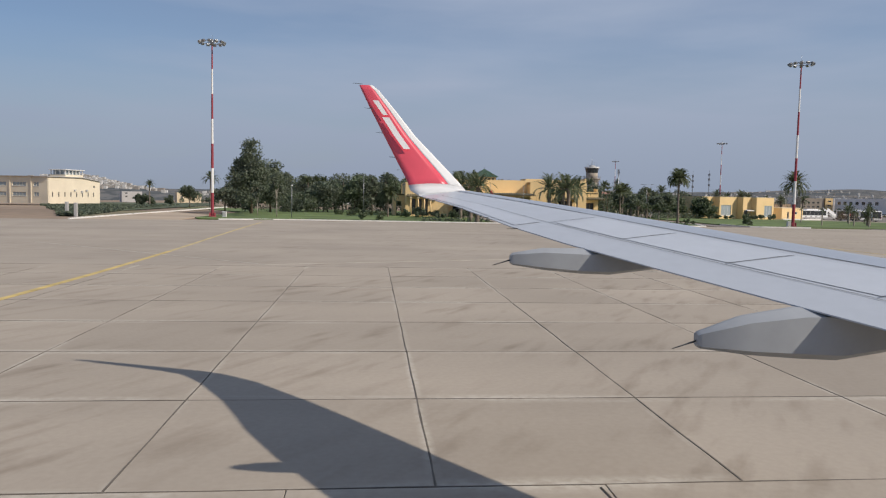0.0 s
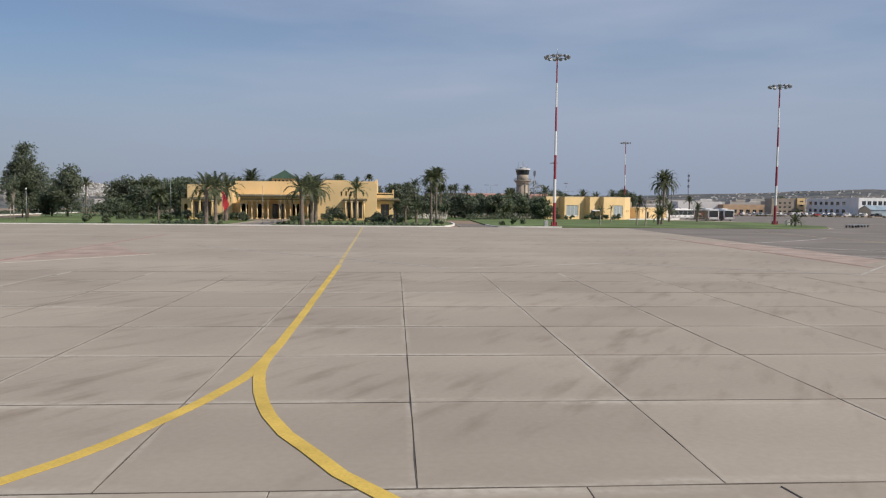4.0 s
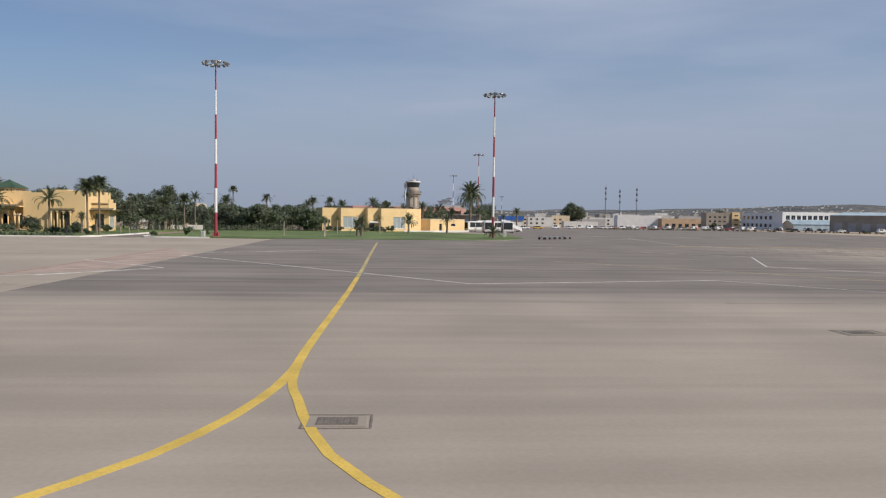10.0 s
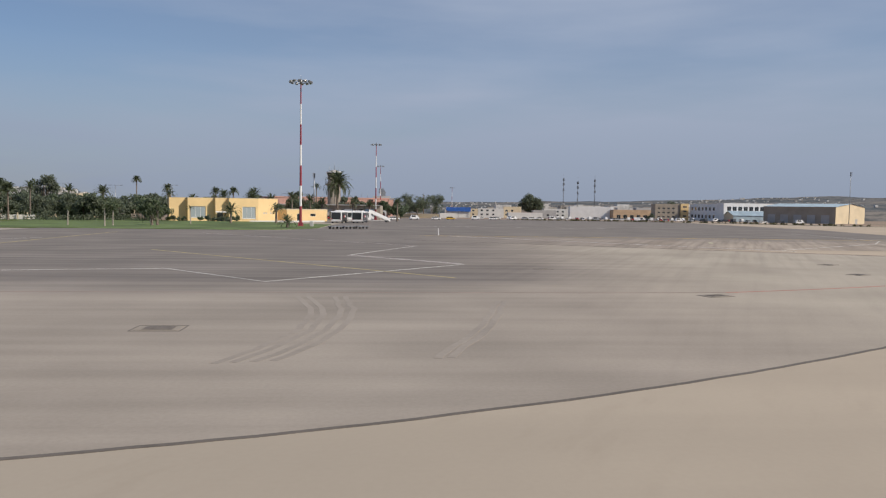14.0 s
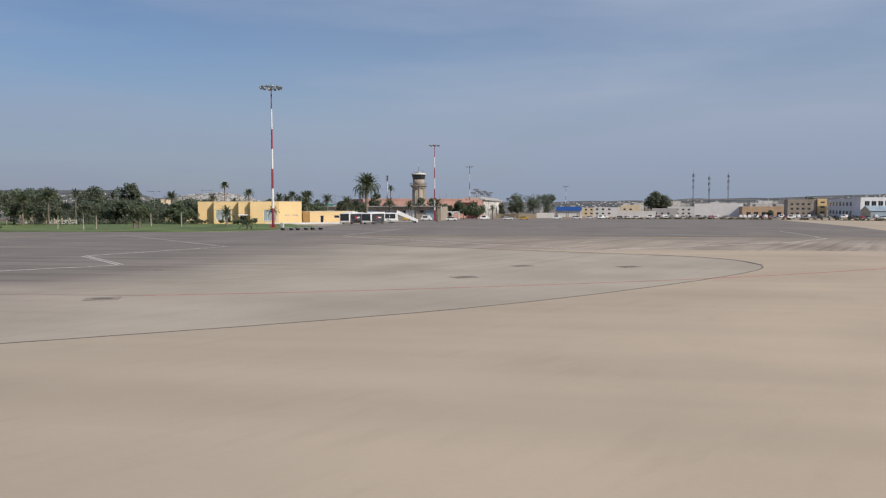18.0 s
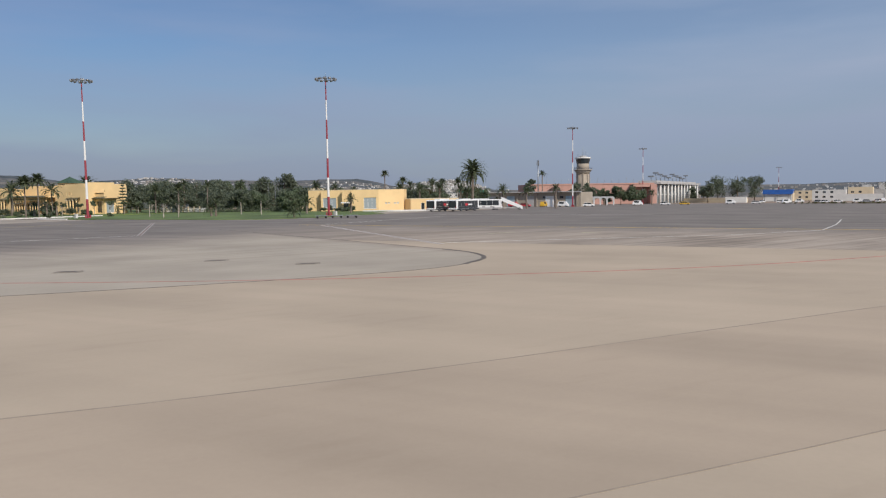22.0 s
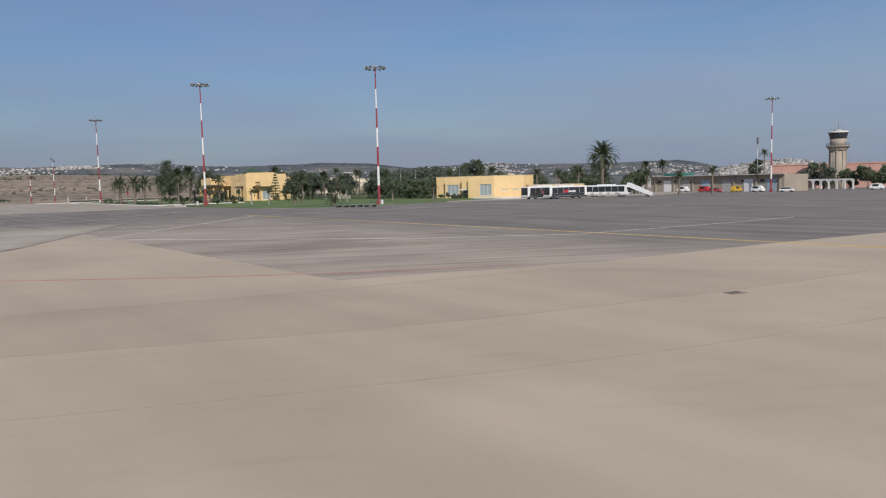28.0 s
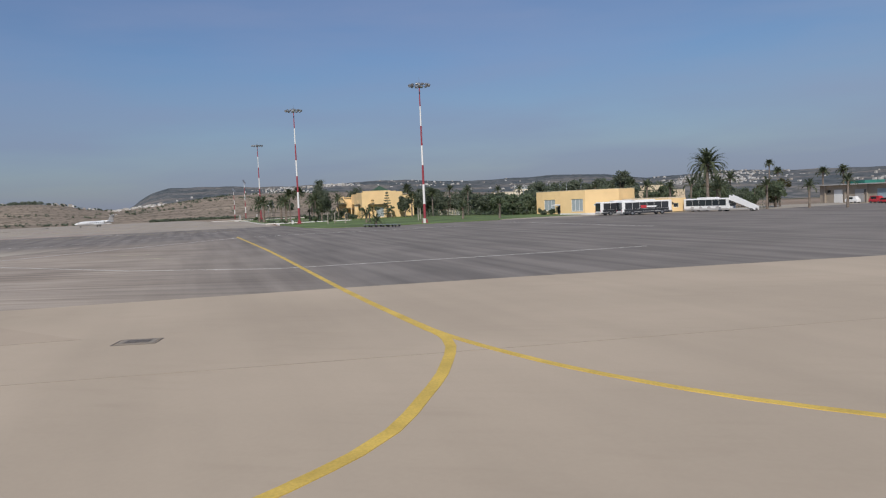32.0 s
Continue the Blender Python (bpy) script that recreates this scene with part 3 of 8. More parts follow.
solo("red_zone_field", plate(bmesh.new(), [(84.3, 52), (89.5, 57), (89.5, 80), (84.3, 87)], 0.0, 0.008), RED_FADED, "faded red hatched no-parking field", "marking", kind="structure")
painted("red_line", [(128, 37.6), (140, 37.9), (152, 38.3), (160, 38.6), (166.8, 39.02)], 0.16, RED_TRACE, "almost worn off red boundary line along the taxiway")
painted("red_line", [(166.8, 39.0), (174, 41.3), (182, 44.5), (195.1, 50.6), (206.8, 57.8), (218.8, 67.2), (230.2, 80.9), (236, 92)], 0.2, RED_LINE, "thin red boundary line along the taxiway")

# ---- lawns and kerbs ----
def lawn(name, outline, label):
    return solo(name, sheet(outline, 0.10, 0.25), GRASS, label, "lawn", kind="structure")


lawn("lawn", [(-24, 121.6), (-12, 124.4), (20.9, 124.6), (21.3, 152), (28.7, 152), (29.1, 124.6), (54, 124.4), (58.6, 127.6), (60.6, 137), (61, 170), (-29, 170), (-29, 150), (-29.6, 128), (-28, 123)], "mown green lawn behind a white kerb")
lawn("lawn", [(67.4, 166), (66.9, 137), (67.6, 129.4), (71, 127.2), (88, 126.8), (120, 127.6), (129.4, 130.6), (134.6, 140), (135, 166), (129, 170), (67.5, 170)], "mown green lawn behind a white kerb")
bm = bmesh.new()
rows = []
for k in range(48):
    y = 134 + 10 * k
    x0, x1 = float(np.interp(y, [134, 140, 245, 604], [-51.5, -56, -92.5, -230])), float(np.interp(y, [134, 175, 356, 604], [-50.5, -52.5, -72, -129]))
    rows.append([bm.verts.new((x0 + (x1 - x0) * i / 8, y, fall(x0 + (x1 - x0) * i / 8, y) + 0.12 + 0.12 * noise.noise((x0 + i * 3.1, y * 0.3, 0)))) for i in range(9)])
for a, b in zip(rows, rows[1:]):
    for i in range(8):
        bm.faces.new((a[i], a[i + 1], b[i + 1], b[i]))
solo("verge", sheet([(-44.6, 118), (-44.4, 150), (-43.2, 190), (-42.9, 230), (-55, 290), (-78, 325), (-71, 258), (-62, 219), (-56, 176), (-51, 156), (-46.6, 124)], 0.07, 0.15), DRY_GRASS, "strip of dry yellow-brown grass between the kerb and the crop", "verge", kind="structure")
solo("crop_field", bm, CROP, "dark green crop field beside the service road", "field", kind="structure")
solo("garden_ground", sheet([(-29, 170.01), (129, 170.01), (118, 196), (86, 205), (67.4, 240), (-60, 240)], 0.07, 0.2), GRASS, "shaded grass under the garden trees", "lawn", kind="structure")
for pts in (smooth_line([(-24.4, 121.2), (-12, 124.1), (20, 124.3), (54, 124.1), (58.9, 127.4), (61, 137), (61.3, 150)], 2.0), smooth_line([(67.0, 137), (67.3, 129.3), (70, 127.2), (79, 126.8)], 2.0),
            smooth_line([(-44.2, 113.2), (-44.2, 125), (-43.5, 150), (-42.4, 190), (-42, 222)], 3.0)):
    solo("kerb", ribbon(bmesh.new(), [Vector(p) for p in pts], 0.32, -0.1, 0.17), KERB, "white painted concrete kerb along the lawn", "kerb", kind="structure")


# ---- plants ----
def leaf_material(name, color, tint=0.25):
    m, n, l, b = shader(name, 0.55)
    b.inputs["Specular IOR Level"].default_value = 0.5
    geo = n.new("ShaderNodeNewGeometry")
    isl = ramp(n, l, geo.outputs["Random Per Island"], [(0, tuple(v * (1 - tint) for v in color)), (1, tuple(v * (1 + tint) for v in color))])
    patch = ramp(n, l, noise_at(n, l, 0.5, 3), [(0.3, (0.75,) * 3), (0.7, (1.2, 1.18, 1.1))])
    leaf = blend(n, l, "MULTIPLY", 1.0, isl, patch)
    l.new(leaf, b.inputs["Base Color"])
    # light passes through the thin leaves
    thin = n.new("ShaderNodeBsdfTranslucent")
    l.new(leaf, thin.inputs[0])
    both = n.new("ShaderNodeMixShader")
    both.inputs[0].default_value = 0.48
    l.new(b.outputs[0], both.inputs[1])
    l.new(thin.outputs[0], both.inputs[2])
    l.new(both.outputs[0], n["Material Output"].inputs[0])
    return m


LEAF_DARK = leaf_material("dark_foliage", (0.150, 0.180, 0.126))
LEAF_MID = leaf_material("garden_foliage", (0.140, 0.180, 0.106))
LEAF_DRY = leaf_material("dry_foliage", (0.105, 0.10, 0.045))
FROND = leaf_material("palm_frond", (0.115, 0.138, 0.076), 0.3)
BARK = worn("bark", (0.15, 0.115, 0.085), 0.95, large=1.2, small=7, spread=0.3, bump=0.6)
PALE_BARK = worn("pale_bark", (0.36, 0.32, 0.27), 0.95, large=1.2, small=7, spread=0.25, bump=0.4)
PALM_BARK = worn("palm_bark", (0.19, 0.155, 0.125), 0.95, large=2.0, small=8, spread=0.35, bump=0.8)


def leaf_cloud(rng, blobs, leaves, size):
    """Many small leaves scattered over clumps; blobs: rows of centre and radius."""
    verts, faces = [], []
    for (cx, cy, cz), r in blobs:
        d = rng.normal(size=(leaves, 3))
        d /= np.linalg.norm(d, axis=1)[:, None]
        p = np.array((cx, cy, cz)) + d * r * rng.uniform(0.55, 1.06, (leaves, 1)) * (1, 1, 0.8)
        a = rng.normal(size=(leaves, 3))
        a /= np.linalg.norm(a, axis=1)[:, None]
        b = np.cross(a, d + rng.normal(size=(leaves, 3)) * 0.5)
        b /= np.linalg.norm(b, axis=1)[:, None] + 1e-9
        s = size * rng.uniform(0.6, 1.3, (leaves, 1))
        quad = np.stack([p - a * s, p + b * s * 0.55, p + a * s, p - b * s * 0.55], 1).reshape(-1, 3)
        k = len(verts)
        verts.extend(quad.tolist())
        faces.extend([(k + 4 * i, k + 4 * i + 1, k + 4 * i + 2, k + 4 * i + 3) for i in range(leaves)])
    return verts, faces


def cloud_mesh(name, rng, blobs, leaves, size, material):
    me = bpy.data.meshes.new(name)
    v, f = leaf_cloud(rng, blobs, leaves, size)
    me.from_pydata(v, [], f)
    me.materials.append(material)
    return me


def crown_blobs(rng, n, rx, ry, rz, zc, clump):
    """Clumps gathered round a few boughs, so that the crown is uneven and has gaps."""
    boughs = []
    for _ in range(max(5, n // 9)):
        d = rng.normal(size=3)
        d /= np.linalg.norm(d)
        boughs.append(d * rng.uniform(0.35, 0.95))
    out = []
    for k in range(n):
        d = boughs[k % len(boughs)] + rng.normal(size=3) * 0.24
        if np.linalg.norm(d) > 1.08:
            d /= np.linalg.norm(d)
        out.append(((d[0] * rx, d[1] * ry, zc + d[2] * rz), clump * rng.uniform(0.6, 1.3)))
    return out


def broadleaf_tree(name, x, y, height, width, seed, material=None, label="", trunk_part=0.25, leaves=46, n=48, size=0.34, cone=False, category="tree", group="", bark=None, girth=1.0):
    rng = np.random.default_rng(seed)
    t = thing(name, x, y, fall(x, y), rng.uniform(0, 360), label, category, group)
    zc = height * (1 + trunk_part) / 2
    rz = height * (1 - trunk_part) / 2 * 0.92
    clump = min(width, rz * 2) * 0.17
    blobs = crown_blobs(rng, n, width / 2 * 0.88, width / 2 * 0.88, rz * 0.9, zc, clump)
    if cone:
        blobs = [((b[0] * (1.25 - 0.95 * (b[2] - zc + rz) / (2 * rz)), b[1] * (1.25 - 0.95 * (b[2] - zc + rz) / (2 * rz)), b[2]), r) for b, r in blobs]
    bm = bmesh.new()
    tube(bm, (0, 0, -0.1), (0, 0, height * 0.35), height * 0.022 * girth, height * 0.016 * girth, 8)
    tube(bm, (0, 0, height * 0.35), (0.1, 0.05, height * 0.8), height * 0.016 * girth, height * 0.004, 7)
    for c, r in blobs[:9]:
        tube(bm, (0, 0, height * rng.uniform(0.22, 0.5)), c, height * 0.007, height * 0.002, 5)
    part("trunk", bm, bark or BARK, t)
    me = cloud_mesh("crown", rng, blobs, int(leaves * 1.7), size * 0.74, material or LEAF_MID)
    ob = new("crown", me)
    ob.parent = t
    return t


def bush(x, y, height, width, seed, material=None, label="rounded green garden bush on the lawn"):
    rng = np.random.default_rng(seed)
    blobs = crown_blobs(rng, int(np.clip(4 * width * height, 10, 60)), width / 2 * 0.7, width / 2 * 0.7, height * 0.36, height * 0.48, min(height, width) * 0.22)
    me = cloud_mesh("bush", rng, blobs, 44, 0.16, material or LEAF_MID)
    ob = tagged(new("bush", me), label, "bush", "garden bushes")
    ob.location = (x, y, fall(x, y) + 0.08)
    return ob


def frond_mesh(seed, length, droop, width):
    """One feather-shaped frond: a bent rib with leaflets along both sides."""
    rng = np.random.default_rng(seed)
    verts, faces = [], []
    n = 15
    rib = []
    for k in range(n + 1):
        s = k / n
        a = droop * s * s
        rib.append(np.array((length * s * math.cos(a * 0.75), 0, length * s * math.sin(0.35 - a))))
    for k in range(n):
        p, q = rib[k], rib[k + 1]
        i = len(verts)
        w = 0.05 * (1 - k / n) + 0.012
        verts += [p + (0, w, 0), p - (0, w, 0), q - (0, w, 0), q + (0, w, 0)]
        faces.append((i, i + 1, i + 2, i + 3))
        if k < 2:
            continue
        s = k / n
        reach = width * (math.sin(math.pi * min(1, s * 0.85 + 0.1)) * 0.9 + 0.1)
        for side in (1, -1):
            for h in (0.0, 0.5):
                m = p + (q - p) * h
                tip = m + np.array((reach * 0.55, side * reach, -reach * rng.uniform(0.15, 0.55)))
                i = len(verts)
                verts += [m, m + (q - p) * 0.55, tip]
                faces.append((i, i + 1, i + 2))
    me = bpy.data.meshes.new("frond")
    me.from_pydata([tuple(v) for v in verts], [], faces)
    me.materials.append(FROND)
    return me


FRONDS = {}


def palm(x, y, trunk_height, frond_length, seed, count=34, girth=0.32, label="", category="palm", group="date palms", skirt=True, up=0.72, full=0.135, bark=None):
    rng = np.random.default_rng(seed)
    t = thing("palm", x, y, fall(x, y), rng.uniform(0, 360), label, category, group)
    lean = rng.uniform(-0.02, 0.02, 2) * trunk_height
    bm = bmesh.new()
    steps = max(6, int(trunk_height / 0.3))
    for k in range(steps):
        a, b = k / steps, (k + 1) / steps
        swell = girth * rng.uniform(0.97, 1.07) * (1.22 - 0.75 * a + 0.6 * a ** 3)
        tube(bm, (lean[0] * a, lean[1] * a, trunk_height * a - 0.05), (lean[0] * b, lean[1] * b, trunk_height * b + 0.02), swell, swell * 0.92, 9, False)
    part("trunk", bm, bark or PALM_BARK, t)
    if skirt:
        bm = bmesh.new()
        for k in range(10):
            a = k * 0.628
            tube(bm, (lean[0], lean[1], trunk_height - 0.9), (lean[0] + 0.45 * math.cos(a), lean[1] + 0.45 * math.sin(a), trunk_height + 0.25), girth * 0.55, 0.05, 5)
        part("crown_base", bm, PALM_BARK, t)
    for k in range(count):
        level = (k + 0.5) / count
        key = (round(frond_length, 1), int(rng.integers(3)), level > 0.5, full)
        if key not in FRONDS:
            FRONDS[key] = frond_mesh(key[1] + 7, frond_length, 0.62 if level > 0.5 else 0.42, frond_length * full)
        ob = new("frond", FRONDS[key])
        ob.parent = t
        pitch = -64 + 116 * up * (level ** 1.05) + rng.uniform(-8, 8)
        ob.matrix_basis = pose(lean[0], lean[1], trunk_height, 0, pitch, k * 137.5 + rng.uniform(-12, 12))
    return t


# ---- high masts ----
def floodlight_mast(x, y, height, bands=7, ring=1.9, lamps=12, label=""):
    m = thing("floodlight_mast", x, y, fall(x, y), 0, label, "mast", "apron floodlight masts")
    step = (height - 0.8) / bands
    for k in range(bands):
        r = lambda s: 0.29 - 0.18 * s / bands
        part("band", tube(bmesh.new(), (0, 0, k * step), (0, 0, (k + 1) * step), r(k), r(k + 1), 14, False), RED_PAINT if k % 2 == 0 else WHITE_PAINT, m)
    part("base_flange", tube(bmesh.new(), (0, 0, 0), (0, 0, 0.18), 0.7, 0.7, 14), RED_PAINT, m)
    for k in range(4):
        part("gusset", boxed(-0.02, 0.02, 0.36, 0.62, 0.18, 0.8), RED_PAINT, m).rotation_euler.z = math.pi / 4 + k * math.pi / 2
    bm = bmesh.new()
    n = 24
    for k in range(n):
        a, b = 2 * math.pi * k / n, 2 * math.pi * (k + 1) / n
        tube(bm, (ring * math.cos(a), ring * math.sin(a), height - 0.5), (ring * math.cos(b), ring * math.sin(b), height - 0.5), 0.06, 0.06, 6, False)
    for k in range(4):
        a = math.pi / 4 + math.pi / 2 * k
        tube(bm, (0, 0, height - 0.4), (ring * math.cos(a), ring * math.sin(a), height - 0.5), 0.06, 0.05, 6)
    tube(bm, (0, 0, height - 1.0), (0, 0, height), 0.3, 0.24, 12)
    part("head_ring", bm, STEEL, m)
    part("lightning_rod", tube(bmesh.new(), (0, 0, height), (0, 0, height + 1.1), 0.025, 0.012, 6), STEEL, m)
    for k in range(lamps):
        a = 2 * math.pi * k / lamps
        lamp = part("floodlight", boxed(-0.28, 0.28, -0.12, 0.3, -0.2, 0.24, bevel=0.05), STEEL, m)
        lamp.matrix_basis = pose((ring + 0.12) * math.cos(a), (ring + 0.12) * math.sin(a), height - 0.55, 0, 0, math.degrees(a) - 90) @ pose(0, 0, 0, -28, 0, 0)
    return m


ML = "red and white banded floodlight mast "
floodlight_mast(-27.6, 132.0, 30.4, label=ML + "at the corner of the lawn")
floodlight_mast(78.8, 132.2, 30.7, label=ML + "at the lawn's edge")
floodlight_mast(130.1, 151.3, 29.4, label=ML + "beside the bus stand")
floodlight_mast(141.8, 291.9, 29.9, ring=1.7, lamps=8, label=ML + "before the terminal")
floodlight_mast(141.2, 423.0, 29.8, ring=1.7, lamps=8, label=ML + "behind the terminal")
floodlight_mast(199, 640, 26, ring=1.7, lamps=8, label=ML + "far beyond the terminal")


def approach_mast(x, y, height):
    """A banded pole that carries a tilted light frame."""
    m = thing("light_pole", x, y, fall(x, y), 0, "red and white light pole with a tilted frame on top", "mast", "field light poles")
    for k in range(6):
        h = height / 6
        part("band", tube(bmesh.new(), (0, 0, k * h), (0, 0, (k + 1) * h), 0.24 - 0.026 * k, 0.214 - 0.026 * k, 10, False), RED_PAINT if k % 2 == 0 else WHITE_PAINT, m)
    f = part("light_frame", boxed(-1.6, 1.6, -0.5, 0.5, -0.08, 0.08), STEEL, m)
    f.matrix_basis = pose(0, 0, height, 0, 38, 20)
    part("base_flange", tube(bmesh.new(), (0, 0, 0), (0, 0, 0.12), 0.5, 0.5, 10), STEEL, m)


approach_mast(-111.6, 132.1, 19.2)
approach_mast(-156, 129.3, 16.6)


def antenna_pole(x, y, height, label, bulk=0.16):
    m = thing("antenna_pole", x, y, fall(x, y), 0, label, "pole", "radio poles")
    part("pole", tube(bmesh.new(), (0, 0, 0), (0, 0, height), bulk * 1.5, bulk, 8), STEEL, m)
    for k in range(3):
        p = part("antenna_panel", boxed(-0.18, 0.18, 0.35, 0.55, -1.1, 1.1, bevel=0.03), STEEL, m)
        p.matrix_basis = pose(0, 0, height - 1.2, 0, 0, 120 * k)
    part("crossarm", tube(bmesh.new(), (-0.6, 0, height - 1.2), (0.6, 0, height - 1.2), 0.04, 0.04, 6), STEEL, m)
    return m


antenna_pole(113.3, 334.5, 20.2, "dark slender pole with lamps on top near the terminal", 0.2)


antenna_pole(402, 397, 29, "tall thin lamp pole beside the tan shed", 0.13)


MAST_GREY = worn("weathered_mast_steel", (0.13, 0.135, 0.14), 0.7, 0.3, large=1.5, small=12, spread=0.12, bump=0)


def lattice_mast(x, y, height):
    m = thing("radio_mast", x, y, fall(x, y), 0, "tall thin grey lattice radio mast far behind the sheds", "mast", "radio masts")
    corners = [(0.75 * math.cos(a), 0.75 * math.sin(a)) for a in (0.3, 2.39, 4.49)]
    for cx, cy in corners:
        part("leg", tube(bmesh.new(), (cx, cy, 0), (cx * 0.5, cy * 0.5, height), 0.11, 0.08, 5), MAST_GREY, m)
    bm = bmesh.new()
    steps = int(height / 2)
    for k in range(steps):
        for j in range(3):
            s, e = 1 - 0.5 * k / steps, 1 - 0.5 * (k + 1) / steps
            p, q = corners[j], corners[(j + 1) % 3]
            tube(bm, (p[0] * s, p[1] * s, height * k / steps), (q[0] * e, q[1] * e, height * (k + 1) / steps), 0.05, 0.05, 4, False)
    part("bracing", bm, MAST_GREY, m)
    for z in (height - 2, height - 7, height - 13):
        for k in range(3):
            p = part("antenna_panel", boxed(-0.25, 0.25, 0.7, 1.0, -1.2, 1.2, bevel=0.05), MAST_GREY, m)
            p.matrix_basis = pose(0, 0, z, 0, 0, 120 * k + z)
    part("tip_rod", tube(bmesh.new(), (0, 0, height), (0, 0, height + 4), 0.08, 0.03, 5), MAST_GREY, m)


for x, h in ((325, 42), (340, 39), (358, 41)):
    lattice_mast(x, 763, h)


# ---- walls with openings ----
def wall_panel(parent, p, q, z0, z1, holes, material, thick=0.3, name="wall", label=""):
    """A wall from p to q in plan; holes: (from, to, low, high) in metres along it and up; the outside lies to the right of the way from p to q."""
    p, q = Vector(p), Vector(q)
    length = (q - p).length
    # 3 mm short at both ends, so that corners butt without a shared plane
    xs = sorted({0.003, length - 0.003, *[h[0] for h in holes], *[h[1] for h in holes]})
    zs = sorted({z0, z1, *[h[2] for h in holes], *[h[3] for h in holes]})
    bm = bmesh.new()
    for a, b in zip(xs, xs[1:]):
        for c, d in zip(zs, zs[1:]):
            if not any(h[0] - 1e-4 <= a and b <= h[1] + 1e-4 and h[2] - 1e-4 <= c and d <= h[3] + 1e-4 for h in holes):
                box(bm, a, b, 0, thick, c, d)
    bmesh.ops.remove_doubles(bm, verts=bm.verts[:], dist=1e-4)
    ob = part(name, bm, material, parent, label)
    ob.matrix_basis = Matrix.Translation((p.x, p.y, 0)) @ Matrix.Rotation(math.atan2((q - p).y, (q - p).x), 4, "Z")
    return ob


def window(parent, along, a, b, z0, z1, mullions=1, frame=None, sill=True, name="window", glass=None):
    """A window in an opening of the wall panel: frame, panes and sill."""
    w = new(name)
    w.parent = parent
    w.matrix_basis = along.matrix_basis
    fr = bmesh.new()
    for x0, x1, c, d in ((a, a + 0.08, z0, z1), (b - 0.08, b, z0, z1), (a, b, z0, z0 + 0.08), (a, b, z1 - 0.08, z1)):
        box(fr, x0, x1, 0.1, 0.2, c, d)
    for k in range(mullions):
        x = a + (b - a) * (k + 1) / (mullions + 1)
        box(fr, x - 0.035, x + 0.035, 0.1, 0.19, z0, z1)
    part("frame", fr, frame or WHITE_METAL, w)
    for k in range(mullions + 1):
        x0, x1 = a + (b - a) * k / (mullions + 1), a + (b - a) * (k + 1) / (mullions + 1)
        part("pane", boxed(x0 + 0.05, x1 - 0.05, 0.14, 0.16, z0 + 0.06, z1 - 0.06), glass or GLASS, w)
    if sill:
        part("sill", boxed(a - 0.08, b + 0.08, -0.08, 0.12, z0 - 0.09, z0 - 0.003), WHITE_WALL, w)
    return w


def slab_roof(parent, outline, z, thick=0.25, material=None, name="roof"):
    return part(name, plate(bmesh.new(), outline, z - thick, z), material or TAN_WALL, parent)


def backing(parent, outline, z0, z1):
    """A near-black block set back behind a building's walls, painted as its unlit inside."""
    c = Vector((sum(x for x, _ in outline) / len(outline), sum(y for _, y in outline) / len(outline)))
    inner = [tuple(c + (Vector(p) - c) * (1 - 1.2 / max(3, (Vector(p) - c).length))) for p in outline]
    return part("interior_shade", plate(bmesh.new(), inner, z0, z1), DARK, parent)


# ---- the pavilion with the pyramid roof ----
def column(parent, x, y, z0, z1, r=0.2):
    bm = tube(bmesh.new(), (x, y, z0 + 0.25), (x, y, z1 - 0.35), r, r * 0.9, 10)
    part("column", bm, YELLOW_WALL, parent)
    part("column_base", boxed(x - r * 1.5, x + r * 1.5, y - r * 1.5, y + r * 1.5, z0, z0 + 0.25, bevel=0.04), YELLOW_WALL, parent)
    part("capital", boxed(x - r * 1.6, x + r * 1.6, y - r * 1.6, y + r * 1.6, z1 - 0.35, z1, bevel=0.06), CREAM_WALL, parent)


def arch(parent, x0, x1, y, z0, z1, thick=0.35, n=10, material=None):
    """A wall piece over an opening with a round head."""
    bm = bmesh.new()
    c, r = (x0 + x1) / 2, (x1 - x0) / 2 - 0.14
    curve = [(c - r * math.cos(math.pi * k / n), z0 + 0.2 + r * 0.75 * math.sin(math.pi * k / n)) for k in range(n + 1)]
    low = [(x0, z0), (c - r, z0)] + curve + [(c + r, z0), (x1, z0)]
    cols = [[bm.verts.new((a, yy, zz)) for yy, zz in ((y, b), (y, z1), (y + thick, z1), (y + thick, b))] for a, b in low]
    for p, q in zip(cols, cols[1:]):
        for k in range(4):
            if (p[k].co - q[k].co).length > 1e-5 or (p[(k + 1) % 4].co - q[(k + 1) % 4].co).length > 1e-5:
                bm.faces.new((p[k], q[k], q[(k + 1) % 4], p[(k + 1) % 4]))
    bm.faces.new(cols[0])
    bm.faces.new(cols[-1][::-1])
    bmesh.ops.remove_doubles(bm, verts=bm.verts[:], dist=1e-5)
    bmesh.ops.recalc_face_normals(bm, faces=bm.faces[:])
    return part("arch", bm, material or YELLOW_WALL, parent)


